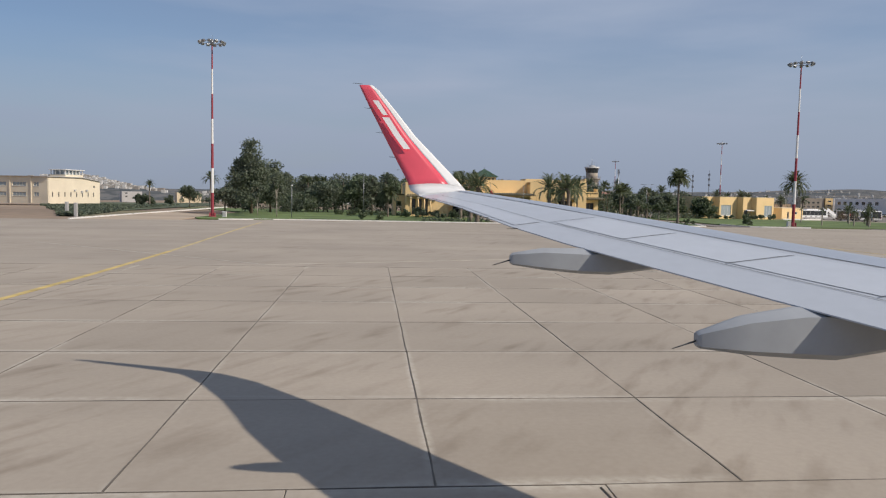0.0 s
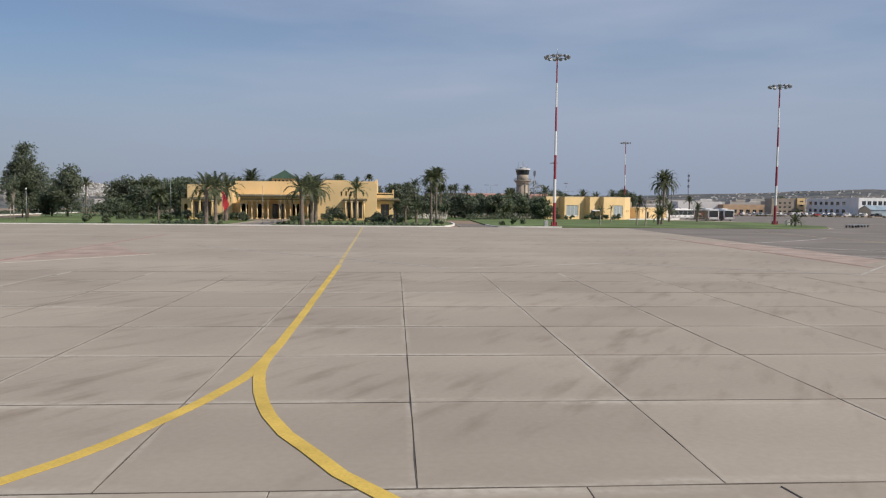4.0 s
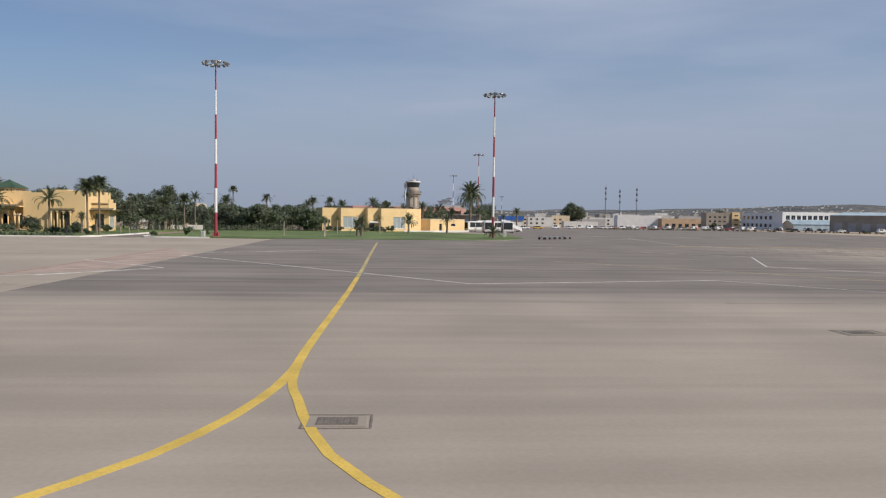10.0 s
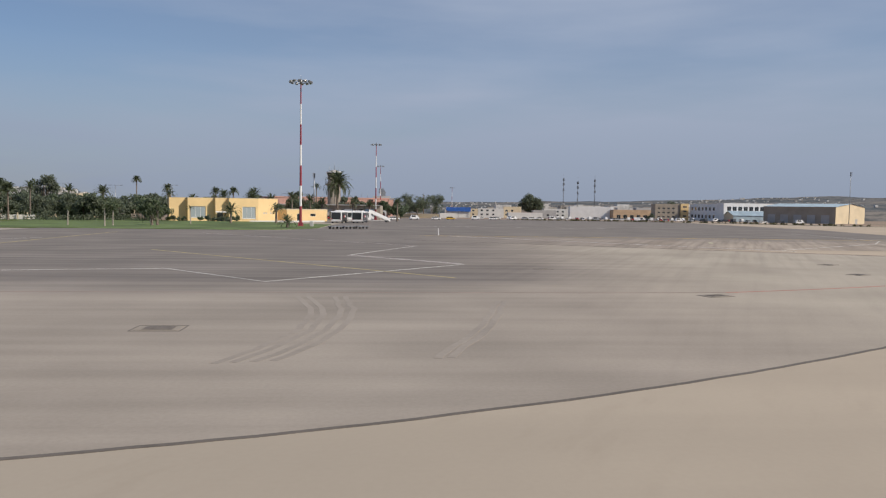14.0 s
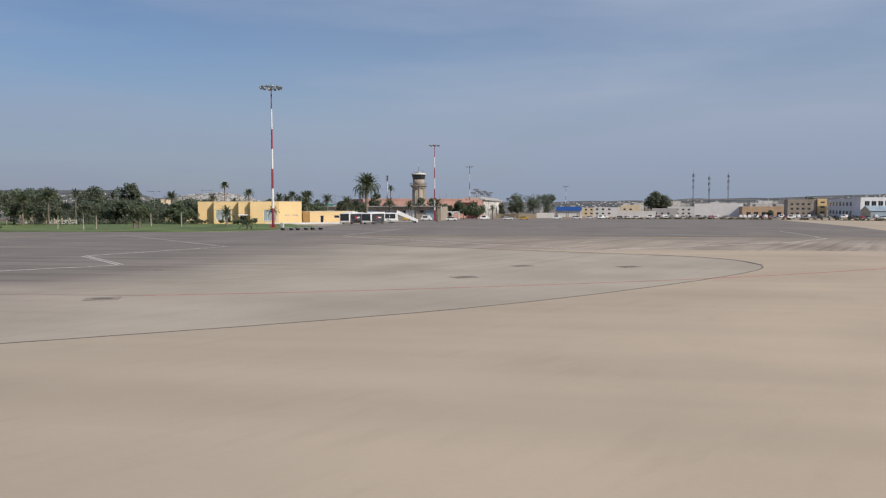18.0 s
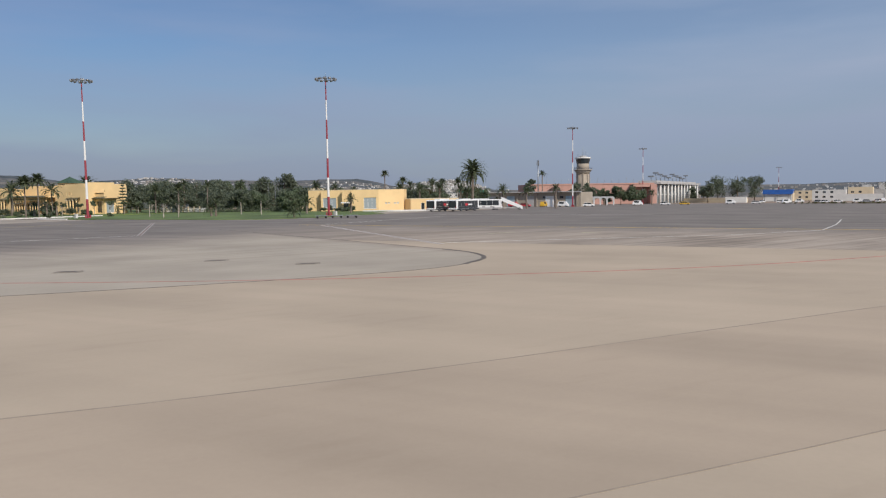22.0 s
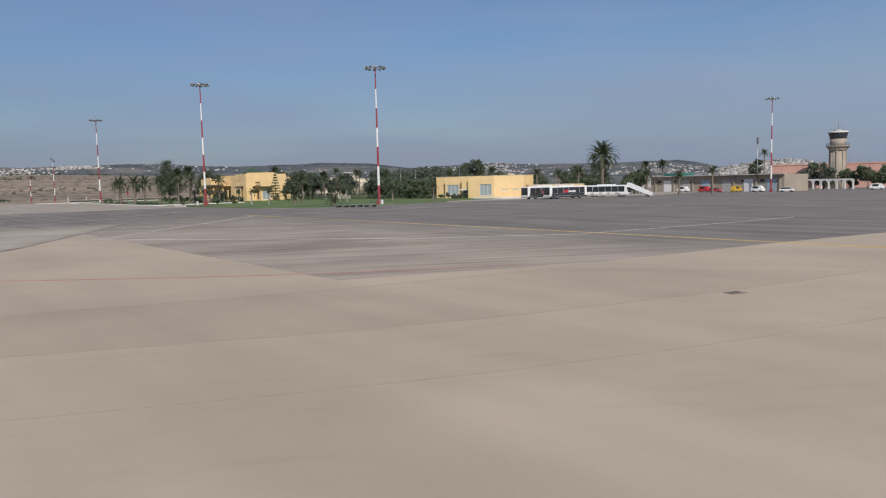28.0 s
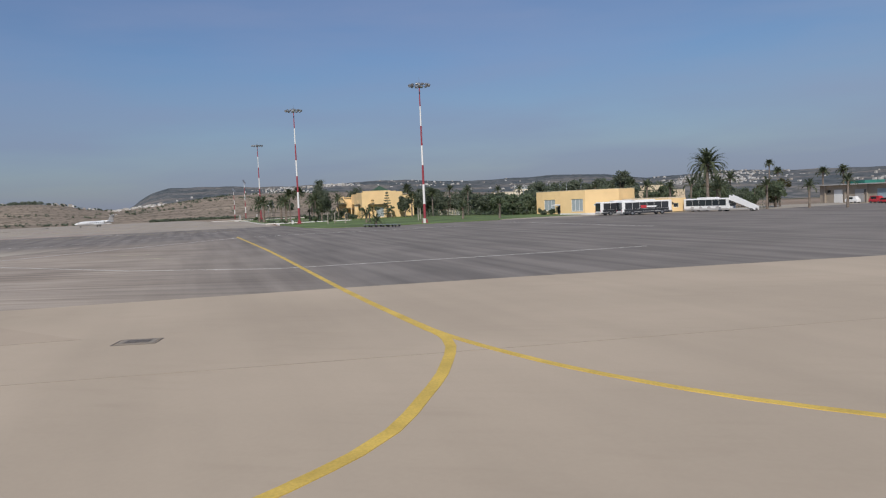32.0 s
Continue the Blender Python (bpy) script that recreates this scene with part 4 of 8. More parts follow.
def eave(parent, x0, x1, y0, y1, z, rise=0.55):
    """A tiled eave that slopes up to the wall, with rows of roof tiles."""
    bm = bmesh.new()
    n = max(2, int((x1 - x0) / 0.5))
    for k in range(n):
        a, b = x0 + (x1 - x0) * k / n, x0 + (x1 - x0) * (k + 1) / n
        m = (a + b) / 2
        lo = [bm.verts.new((a, y0, z)), bm.verts.new((m, y0, z + 0.1)), bm.verts.new((b, y0, z))]
        hi = [bm.verts.new((a, y1, z + rise)), bm.verts.new((m, y1, z + rise + 0.1)), bm.verts.new((b, y1, z + rise))]
        bm.faces.new((lo[0], lo[1], hi[1], hi[0]))
        bm.faces.new((lo[1], lo[2], hi[2], hi[1]))
    bmesh.ops.remove_doubles(bm, verts=bm.verts[:], dist=1e-4)
    part("eave_tiles", bm, EAVE_TILE, parent, "weathered olive-brown roof tiles")
    part("eave_board", boxed(x0, x1, y0 + 0.05, y1 - 0.01, z - 0.16, z - 0.02), BROWN_TILE, parent)


def pavilion():
    b = thing("pavilion", 0, 0, 0, 0, "yellow rendered pavilion with arcades and a green pyramid roof", "building")
    z0 = 0.05
    # west wing
    h = [(1.4, 2.2, 0.5, 3.8), (2.7, 3.5, 0.5, 3.8), (4.0, 4.8, 0.5, 3.8), (1.6, 1.9, 5.0, 6.0), (2.4, 2.7, 5.0, 6.0), (3.2, 3.5, 5.0, 6.0), (4.0, 4.3, 5.0, 6.0)]
    w = wall_panel(b, (7.0, 157), (16.2, 157), z0, 7.3, h, YELLOW_WALL)
    for a, c, d, e in h[:3]:
        window(b, w, a, c, d, e, 0, BROWN_TILE, False)
    wall_panel(b, (7.0, 175), (7.0, 157), z0, 7.3, [(4, 6, 1, 3.4), (9, 11, 1, 3.4)], YELLOW_WALL)
    wall_panel(b, (4.6, 161), (7.0, 161), z0, 4.6, [(0.6, 1.8, 0.1, 3.2)], YELLOW_WALL)
    wall_panel(b, (4.6, 172), (4.6, 161), z0, 4.6, [], YELLOW_WALL)
    slab_roof(b, [(4.4, 160.8), (7, 160.8), (7, 172), (4.4, 172)], 4.75, 0.3, BROWN_TILE)
    eave(b, 7.4, 14.2, 155.9, 157, 4.3, 0.4)
    slab_roof(b, [(7.0, 157.3), (16.2, 157.3), (16.2, 175), (7.0, 175)], 7.0)
    part("parapet", boxed(9.6, 15.8, 157.05, 157.4, 7.3, 7.75), YELLOW_WALL, b)
    wall_panel(b, (16.2, 157.3), (16.2, 159.99), z0, 7.3, [], YELLOW_WALL)
    # middle block with portico
    wall_panel(b, (16.2, 160), (33.8, 160), z0, 8.2, [(1.2, 2.6, 0.4, 3.4), (4.2, 5.6, 0.4, 3.4), (7.7, 10.1, 0.1, 3.4), (12.0, 13.4, 0.4, 3.4), (15.0, 16.4, 0.4, 3.4)], YELLOW_WALL)
    part("door", boxed(24.0, 26.2, 160.1, 160.2, 0.1, 3.3), GLASS, b, "dark glazed entrance door")
    slab_roof(b, [(16.2, 160.3), (33.8, 160.3), (33.8, 176), (16.2, 176)], 7.9)
    xs = [18.4, 19.5, 20.6, 21.7, 22.8, 23.9, 26.3, 27.4, 28.5, 29.6, 30.8, 32.0, 33.3]
    for x in xs:
        column(b, x, 154.6, 0.3, 3.5, 0.15)
    for p, q in zip(xs, xs[1:]):
        arch(b, p, q, 154.4, 3.5, 4.85)
    part("portico_floor", boxed(18.0, 33.8, 153.9, 160, 0.0, 0.3, bevel=0.03), CONCRETE, b)
    for k in range(3):
        part("step", boxed(22.2, 28.0, 153.3 - 0.3 * k, 153.9 - 0.3 * k, 0.0, 0.24 - 0.08 * k), CONCRETE, b)
    slab_roof(b, [(18.0, 154.2), (33.8, 154.2), (33.8, 160), (18.0, 160)], 5.1, 0.25, YELLOW_WALL, "portico_roof")
    eave(b, 17.4, 34.2, 153.0, 154.6, 5.0, 0.32)
    part("lintel_band", boxed(18.3, 33.5, 154.35, 154.4, 4.3, 4.45), BROWN_TILE, b)
    # lantern and pyramid roof
    x, y = 25.4, 168.2
    part("lantern", boxed(x - 2.4, x + 2.4, y - 2.4, y + 2.4, 7.6, 9.0), YELLOW_WALL, b)
    for k in range(5):
        part("lantern_window", boxed(x - 1.9 + 0.85 * k, x - 1.6 + 0.85 * k, y - 2.43, y - 2.3, 8.1, 8.7), DARK, b)
        part("lantern_window", boxed(x + 2.3, x + 2.43, y - 1.9 + 0.85 * k, y - 1.6 + 0.85 * k, 8.1, 8.7), DARK, b)
    bm = bmesh.new()
    n = 9
    for side in range(4):
        for k in range(n):
            a, c = -2.9 + 5.8 * k / n, -2.9 + 5.8 * (k + 1) / n
            turn = Matrix.Rotation(side * math.pi / 2, 3, "Z")
            v = [bm.verts.new(turn @ Vector((a, -2.9, 8.95)) + Vector((x, y, 0))), bm.verts.new(turn @ Vector(((a + c) / 2, -2.95, 9.03)) + Vector((x, y, 0))),
                 bm.verts.new(turn @ Vector((c, -2.9, 8.95)) + Vector((x, y, 0))), bm.verts.new((x, y, 10.9))]
            bm.faces.new((v[0], v[1], v[3]))
            bm.faces.new((v[1], v[2], v[3]))
    bmesh.ops.remove_doubles(bm, verts=bm.verts[:], dist=1e-4)
    part("pyramid_roof", bm, GREEN_TILE, b, "green glazed tile pyramid roof")
    part("finial", tube(bmesh.new(), (x, y, 10.8), (x, y, 11.4), 0.06, 0.02, 6), STEEL, b)
    # east wing
    h = [(6.2, 6.9, 0.5, 4.0), (7.4, 8.1, 0.5, 4.0), (8.6, 9.3, 0.5, 4.0), (4.8, 5.1, 5.2, 6.2), (5.8, 6.1, 5.2, 6.2), (6.8, 7.1, 5.2, 6.2)]
    w = wall_panel(b, (33.8, 157), (46.2, 157), z0, 7.9, h, YELLOW_WALL)
    for a, c, d, e in h[:3]:
        window(b, w, a, c, d, e, 0, BROWN_TILE, False)
    wall_panel(b, (33.8, 160), (33.8, 157), z0, 7.9, [], YELLOW_WALL)
    wall_panel(b, (46.2, 157), (46.2, 170.6), z0, 7.9, [], YELLOW_WALL)
    wall_panel(b, (46.2, 170.6), (33.8, 170.6), z0, 7.9, [], YELLOW_WALL)
    wall_panel(b, (33.8, 170.6), (33.8, 178), z0, 7.3, [], YELLOW_WALL)
    slab_roof(b, [(33.8, 157.3), (46.0, 157.3), (46.0, 170.5), (33.8, 170.5)], 7.6)
    eave(b, 39.2, 44.1, 155.9, 157, 4.35, 0.3)
    part("parapet", boxed(38.0, 45.9, 157.05, 157.4, 7.9, 8.35), YELLOW_WALL, b)
    w = wall_panel(b, (46.2, 160), (49.8, 160), z0, 6.0, [(0.8, 2.6, 0.5, 3.6)], YELLOW_WALL)
    window(b, w, 0.8, 2.6, 0.5, 3.6, 1, BROWN_TILE, False)
    w = wall_panel(b, (49.8, 160), (49.8, 164), z0, 6.0, [(0.7, 3.2, 0.4, 3.4)], YELLOW_WALL)
    window(b, w, 0.7, 3.2, 0.4, 3.4, 1, WHITE_METAL, False, glass=PALE_GLASS)
    wall_panel(b, (49.8, 164), (46.2, 164), z0, 6.0, [], YELLOW_WALL)
    slab_roof(b, [(46.2, 160), (49.7, 160), (49.7, 163.9), (46.2, 163.9)], 5.8)
    eave(b, 46.2, 50.9, 158.9, 160, 4.4, 0.4)
    for xs_, y_ in (((8.1, 9.7, 11.0, 12.3), 156.2), ((39.7, 40.95, 42.15, 43.55), 156.2)):
        for x_ in xs_:
            column(b, x_, y_, 0.1, 4.2, 0.16)
    # stepped parapets on the east side
    part("parapet", boxed(45.85, 46.17, 157.4, 166.5, 7.9, 8.8), YELLOW_WALL, b)
    part("parapet", boxed(45.85, 46.17, 166.503, 170.4, 7.9, 8.35), YELLOW_WALL, b)
    part("parapet", boxed(49.47, 49.77, 160.4, 162.6, 6.0, 6.7), YELLOW_WALL, b)
    part("parapet", boxed(34.2, 39.6, 164, 170.2, 7.6, 8.7), YELLOW_WALL, b)
    # portico columns on its east side
    for y_ in (156.2, 157.8, 159.3):
        column(b, 33.3, y_, 0.3, 3.5, 0.18)
    # side eave over the east window
    part("side_eave", boxed(49.8, 51.0, 159.0, 164.4, 4.2, 4.5, bevel=0.05), BROWN_TILE, b)
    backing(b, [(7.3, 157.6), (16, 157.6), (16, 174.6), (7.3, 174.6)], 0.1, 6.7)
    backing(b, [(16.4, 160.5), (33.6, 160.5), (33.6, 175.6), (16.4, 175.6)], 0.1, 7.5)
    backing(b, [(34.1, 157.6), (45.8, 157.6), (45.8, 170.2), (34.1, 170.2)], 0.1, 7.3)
    wall_panel(b, (33.8, 178), (7.0, 178), z0, 7.3, [], YELLOW_WALL)


pavilion()


# ---- the office building with a stepped front ----
def office():
    o = thing("office_building", 0, 0, fall(100, 200), 0, "flat-roofed yellow rendered office building with a stepped front", "building")
    pts = [(90.6, 197.0), (94.6, 198.6), (95.5, 196.4), (101.7, 198.8), (102.5, 196.8), (105.4, 197.9), (106.1, 196.2), (113.0, 199.6), (116.9, 207.1), (114.4, 213.3), (88.0, 204.5)]
    holes = {2: [(0.6, 4.5, 1.0, 3.9)], 4: [(0.4, 1.9, 0.1, 2.5)], 6: [(3.5, 7.0, 0.8, 3.9)], 7: [(2.2, 2.8, 2.0, 2.5), (3.2, 3.8, 2.0, 2.5), (5.2, 5.8, 2.0, 2.5), (6.2, 6.8, 2.0, 2.5)], 8: [(1.6, 2.8, 1.0, 3.4)]}
    for k in range(len(pts)):
        w = wall_panel(o, pts[k], pts[(k + 1) % len(pts)], 0, 6.1, holes.get(k, []), YELLOW_WALL)
        for a, b, c, d in holes.get(k, []):
            if k == 4:
                dr = part("door", boxed(a + 0.05, b - 0.05, 0.1, 0.16, c, d), GLASS, o, "dark glazed entrance door")
                dr.matrix_basis = w.matrix_basis
            else:
                window(o, w, a, b, c, d, 2 if b - a > 1.5 else 0, None, b - a > 1.5, glass=PALE_GLASS)
    slab_roof(o, [(90.8, 197.4), (96.5, 199.7), (103.3, 199.9), (106.2, 198.7), (112.8, 199.9), (116.5, 207.1), (114.2, 213), (88.3, 204.3)], 5.7)
    for k in range(len(pts)):
        p, q = Vector(pts[k]), Vector(pts[(k + 1) % len(pts)])
        c = part("coping", boxed(-0.03, (q - p).length + 0.03, -0.05, 0.34, 6.1, 6.2), CREAM_WALL, o)
        c.matrix_basis = Matrix.Translation((p.x, p.y, 0)) @ Matrix.Rotation(math.atan2((q - p).y, (q - p).x), 4, "Z")
    aw = part("awning", boxed(-1.3, 1.3, -1.1, 0.0, 2.6, 2.75, bevel=0.02), WHITE_WALL, o, "small white awning over the door")
    aw.matrix_basis = pose(103.7, 197.15, 0, 0, 0, 20) @ pose(0, 0, 0, 12, 0, 0)
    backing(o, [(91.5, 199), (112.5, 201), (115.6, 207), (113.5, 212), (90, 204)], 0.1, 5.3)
    # low wing
    lo = [(116.9, 208.0), (119.5, 206.5), (129.6, 212.5), (129.6, 217.5), (120, 222), (115, 213)]
    for k in range(len(lo)):
        hs = {1: [(3, 4.0, 0.1, 2.2), (7, 8.6, 1.4, 2.2)], 2: [(1.5, 3, 1.0, 2.0)]}.get(k, [])
        w = wall_panel(o, lo[k], lo[(k + 1) % len(lo)], 0, 3.2, hs, YELLOW_WALL, name="wing_wall")
        for a, b, c, d in hs:
            window(o, w, a, b, c, d, 0, None, False)
    slab_roof(o, lo, 3.42, 0.2, CREAM_WALL, "wing_roof")
    backing(o, lo, 0.1, 2.9)
    part("planter_wall", ribbon(bmesh.new(), [Vector(p) for p in [(112, 193), (120, 196), (130, 204)]], 0.35, 0, 0.45), WHITE_WALL, o)


office()


# ---- control tower and terminal ----
def control_tower():
    x, y = 117.6, 391
    t = thing("control_tower", x, y, fall(x, y), 0, "tan concrete airport control tower with a dark glazed cab", "tower")
    bm = bmesh.new()
    tube(bm, (0, 0, 0), (0, 0, 15.6), 4.2, 3.9, 16)
    part("shaft", bm, TAN_WALL, t)
    for k in range(8):
        a = k * math.pi / 4 + 0.3
        r = part("rib", boxed(-0.35, 0.35, 3.85, 4.35, 0, 16.5), TAN_WALL, t)
        r.rotation_euler.z = a
    for k, (z, a) in enumerate(((4, 3.4), (7.5, 3.4), (11, 3.4), (4, 4.4), (9, 4.4), (13, 4.4))):
        p = part("slit_window", boxed(-0.3, 0.3, 4.02, 4.12, z, z + 1.6), DARK, t)
        p.rotation_euler.z = a + math.pi / 2
    part("corbel", tube(bmesh.new(), (0, 0, 15.6), (0, 0, 17.4), 4.0, 5.6, 16), TAN_WALL, t)
    part("balcony_floor", tube(bmesh.new(), (0, 0, 17.4), (0, 0, 17.8), 6.0, 6.0, 24), TAN_WALL, t)
    rail = bmesh.new()
    for k in range(24):
        a, b = 2 * math.pi * k / 24, 2 * math.pi * (k + 1) / 24
        for z in (18.3, 18.9):
            tube(rail, (5.9 * math.cos(a), 5.9 * math.sin(a), z), (5.9 * math.cos(b), 5.9 * math.sin(b), z), 0.05, 0.05, 5, False)
        tube(rail, (5.9 * math.cos(a), 5.9 * math.sin(a), 17.8), (5.9 * math.cos(a), 5.9 * math.sin(a), 18.9), 0.05, 0.05, 5, False)
    part("railing", rail, STEEL, t)
    part("cab_base", tube(bmesh.new(), (0, 0, 17.8), (0, 0, 20.8), 4.0, 4.0, 16), TAN_WALL, t)
    for k in range(12):
        a, b = 2 * math.pi * k / 12, 2 * math.pi * (k + 1) / 12
        bm = bmesh.new()
        v = [bm.verts.new((r * math.cos(c), r * math.sin(c), z)) for r, z, c in ((4.1, 20.8, a), (4.1, 20.8, b), (4.8, 23.3, b), (4.8, 23.3, a))]
        bm.faces.new(v)
        ex = bmesh.ops.extrude_face_region(bm, geom=bm.faces[:])
        for w in (g for g in ex["geom"] if isinstance(g, bmesh.types.BMVert)):
            w.co.x *= 0.97
            w.co.y *= 0.97
        part("cab_pane", bm, GLASS, t)
    part("cab_roof", tube(bmesh.new(), (0, 0, 23.3), (0, 0, 24.0), 5.2, 5.0, 16), WHITE_WALL, t)
    part("roof_house", tube(bmesh.new(), (0, 0, 24.0), (0, 0, 24.8), 2.2, 2.0, 12), GREY_WALL, t)
    for k in range(9):
        a = k * 0.7
        part("antenna", tube(bmesh.new(), (3.4 * math.cos(a), 3.4 * math.sin(a), 24.0), (3.4 * math.cos(a), 3.4 * math.sin(a), 25.6 + (k % 3)), 0.06, 0.03, 5), STEEL, t)
    part("antenna", tube(bmesh.new(), (0, 0, 24.8), (0, 0, 29.4), 0.14, 0.04, 6), STEEL, t)
    t.matrix_basis = t.matrix_basis @ Matrix.Diagonal((0.78, 0.78, 1, 1))
    return t


control_tower()


def rect_building(name, p, q, depth, height, material, label, windows=(), roof=None, parapet=0.0, category="building", sink=0.0):
    """A plain block whose front runs from p to q (outside to the right); windows: rows of (from, to, low, high)."""
    p, q = Vector(p), Vector(q)
    mid = (p + q) / 2
    z = fall(mid.x, mid.y) - sink
    o = thing(name, p.x, p.y, z, math.degrees(math.atan2((q - p).y, (q - p).x)), label, category)
    n = (q - p).length
    w = wall_panel(o, (0, 0), (n, 0), 0, height, list(windows), material)
    for a, b, c, d in windows:
        window(o, w, a, b, c, d, 1 if b - a > 1.6 else 0, GREY_WALL, False)
    wall_panel(o, (n, 0), (n, depth), 0, height, [], material)
    wall_panel(o, (n, depth), (0, depth), 0, height, [], material)
    wall_panel(o, (0, depth), (0, 0), 0, height, [], material)
    slab_roof(o, [(0.3, 0.3), (n - 0.3, 0.3), (n - 0.3, depth - 0.3), (0.3, depth - 0.3)], height - 0.25, 0.3, roof or GREY_WALL)
    if windows:
        # black block painted as the unlit room behind the windows
        part("interior_shade", boxed(0.8, n - 0.8, 0.9, depth - 0.8, 0.1, height - 0.7), DARK, o)
    return o


BRIGHT_WALL = worn("white_lime_render", (0.80, 0.79, 0.77), 0.85, large=0.25, small=5, spread=0.06)
TEAL = worn("teal_sheet", (0.04, 0.20, 0.16), 0.6, large=0.5)
BLUE = worn("blue_sheet", (0.03, 0.12, 0.42), 0.5, large=0.5)
RED_SHEET = worn("red_sheet", (0.5, 0.04, 0.05), 0.5, large=0.5)
PALE_BLUE = worn("pale_blue_sheet", (0.33, 0.42, 0.48), 0.5, large=0.3)
HALL_GLASS = worn("hall_glazing", (0.13, 0.16, 0.18), 0.25, large=0.3, spread=0.12, bump=0)
DULL_ORANGE = worn("ochre_render", (0.46, 0.33, 0.22), 0.85, large=0.2)

t1 = rect_building("terminal", (86, 396), (146, 428), 40, 11.0, PINK_WALL, "long salmon-pink terminal building beside the control tower",
                   [(4 + 6.5 * k, 8 + 6.5 * k, 3.0, 5.2) for k in range(9)])
part("roof_edge", boxed(-0.2, 68.2, -0.25, -0.02, 10.5, 11.15), PINK_WALL, t1)
part("gate_pier", boxed(64.5, 67.8, -6, -0.03, 0, 10.2, bevel=0.1), PINK_WALL, t1)
part("gate_beam", boxed(55, 64.5, -5.6, -0.03, 8.9, 10.2, bevel=0.1), PINK_WALL, t1)
for k in range(14):
    part("roof_aerial", tube(bmesh.new(), (8 + 4 * k, 12, 10.7), (8.6 + 4 * k, 12, 14.4), 0.1, 0.04, 5), STEEL, t1)

hall = thing("departure_hall", 145.6, 433, fall(145.6, 433), 0, "long grey departure hall with columns, canopy and roof lamps", "building")
part("canopy", plate(bmesh.new(), [(-9, -2), (3.6, -2), (3.2, 150), (-9, 150)], 10.6, 11.5), GREY_WALL, hall)
part("canopy_tip", plate(bmesh.new(), [(-8, 150.01), (3.2, 150.01), (3.0, 158), (-8, 158)], 10.9, 11.9), GREY_WALL, hall)
part("roof", boxed(-8.8, 1.0, 0, 148, 11.503, 12.6), GREY_WALL, hall)
part("glass_front", boxed(-8.6, -0.6, 0.4, 148, -2, 10.59), HALL_GLASS, hall, "dim blue-grey glass front")
part("end_wall", boxed(-8.7, 1.4, -0.3, 0.39, -2, 10.59), GREY_WALL, hall)
for k in range(13):
    part("column", tube(bmesh.new(), (2.4, 3 + 12.0 * k, -2), (2.4, 3 + 12.0 * k, 10.6), 0.62, 0.55, 10), WHITE_WALL, hall)
    part("mullion", boxed(-0.59, -0.3, 8.8 + 12.0 * k, 9.2 + 12.0 * k, -2, 10.59), WHITE_WALL, hall)
part("transom", boxed(-0.59, -0.35, 0.5, 148, 4.6, 4.9), WHITE_WALL, hall)
for k in range(10):
    y = 12 + 14.0 * k
    lamp = new("roof_lamp")
    lamp.parent = hall
    h = 14.6 + 2.2 * ((k * 7) % 4) / 3
    part("pole", tube(bmesh.new(), (-4, y, 12.6), (-4.4, y, h), 0.22, 0.16, 6), STEEL, lamp)
    part("lamp_head", boxed(-6.0, -2.8, y - 0.9, y + 0.9, h, h + 0.9, bevel=0.2), STEEL, lamp)

lowrow = rect_building("service_building", (90, 300), (143.5, 297), 14, 5.6, TAN_WALL, "long low tan service building with roller doors",
                       [(3 + 7 * k, 4.6 + 7 * k, 3.2, 4.2) for k in range(7)])
for k, m in enumerate((WHITE_METAL, GREY_WALL, PALE_BLUE, GREY_WALL, WHITE_METAL, PALE_BLUE)):
    part("roller_door", boxed(6 + 8.3 * k, 9.4 + 8.3 * k, -0.1, -0.005, 0.05, 4.2), m, lowrow)
for k in range(7):
    part("pilaster", boxed(2 + 8.3 * k, 2.6 + 8.3 * k, -0.35, -0.005, 0, 5.6), TAN_WALL, lowrow)
part("fascia", boxed(-0.3, 53.9, -1.6, -0.006, 5.61, 5.95), GREY_WALL, lowrow)
rect_building("service_building", (80, 322), (88.5, 321), 8, 7.2, TEAL, "teal sheet-metal shed behind the service building")
perg = thing("pergola", 124, 344, fall(126, 330), -6, "white open pergola wall in front of the terminal", "pergola")
for k in range(8):
    part("post", boxed(3 * k, 3 * k + 0.5, 0, 0.5, 0, 3.6), WHITE_WALL, perg)
for k in range(7):
    arch(perg, 3 * k + 0.5, 3 * k + 3.0, 0.02, 2.2, 3.8, 0.4, 8, WHITE_WALL)

# east side: sheds and blocks far beyond the taxiway
rect_building("workshop", (343, 645), (382, 645), 20, 8.5, DULL_ORANGE, "low ochre workshop building with a flat roof", [(3 + 6 * k, 6.5 + 6 * k, 1, 4) for k in range(6)])
rect_building("warehouse", (308, 662), (346, 655), 30, 11, BRIGHT_WALL, "long white warehouse with a flat roof", [], WHITE_METAL)
rect_building("office_block", (366, 604), (386, 602), 14, 13.5, TAN_WALL, "tan three-storey office block with a yellow stair tower", [(2 + 4 * k, 4 + 4 * k, z, z + 1.5) for k in range(4) for z in (2, 5.5, 9)])
rect_building("stair_tower", (386.5, 601), (393, 600.5), 14, 13.8, YELLOW_WALL, "yellow rendered stair tower of the office block", [(2, 5, z, z + 1.2) for z in (3, 7, 10.5)])
rect_building("school_block", (393, 598), (384, 526), 26, 13.0, BRIGHT_WALL, "pale two-storey block with square windows", [(5 + 9.5 * k, 10 + 9.5 * k, z, z + 2.6) for k in range(7) for z in (2.2, 8)])
rect_building("white_block", (383, 513), (426, 512), 12, 13.0, BRIGHT_WALL, "white two-storey block with a row of square windows", [(2.5 + 4.0 * k, 5.4 + 4.0 * k, 7.6, 10.6) for k in range(10)])


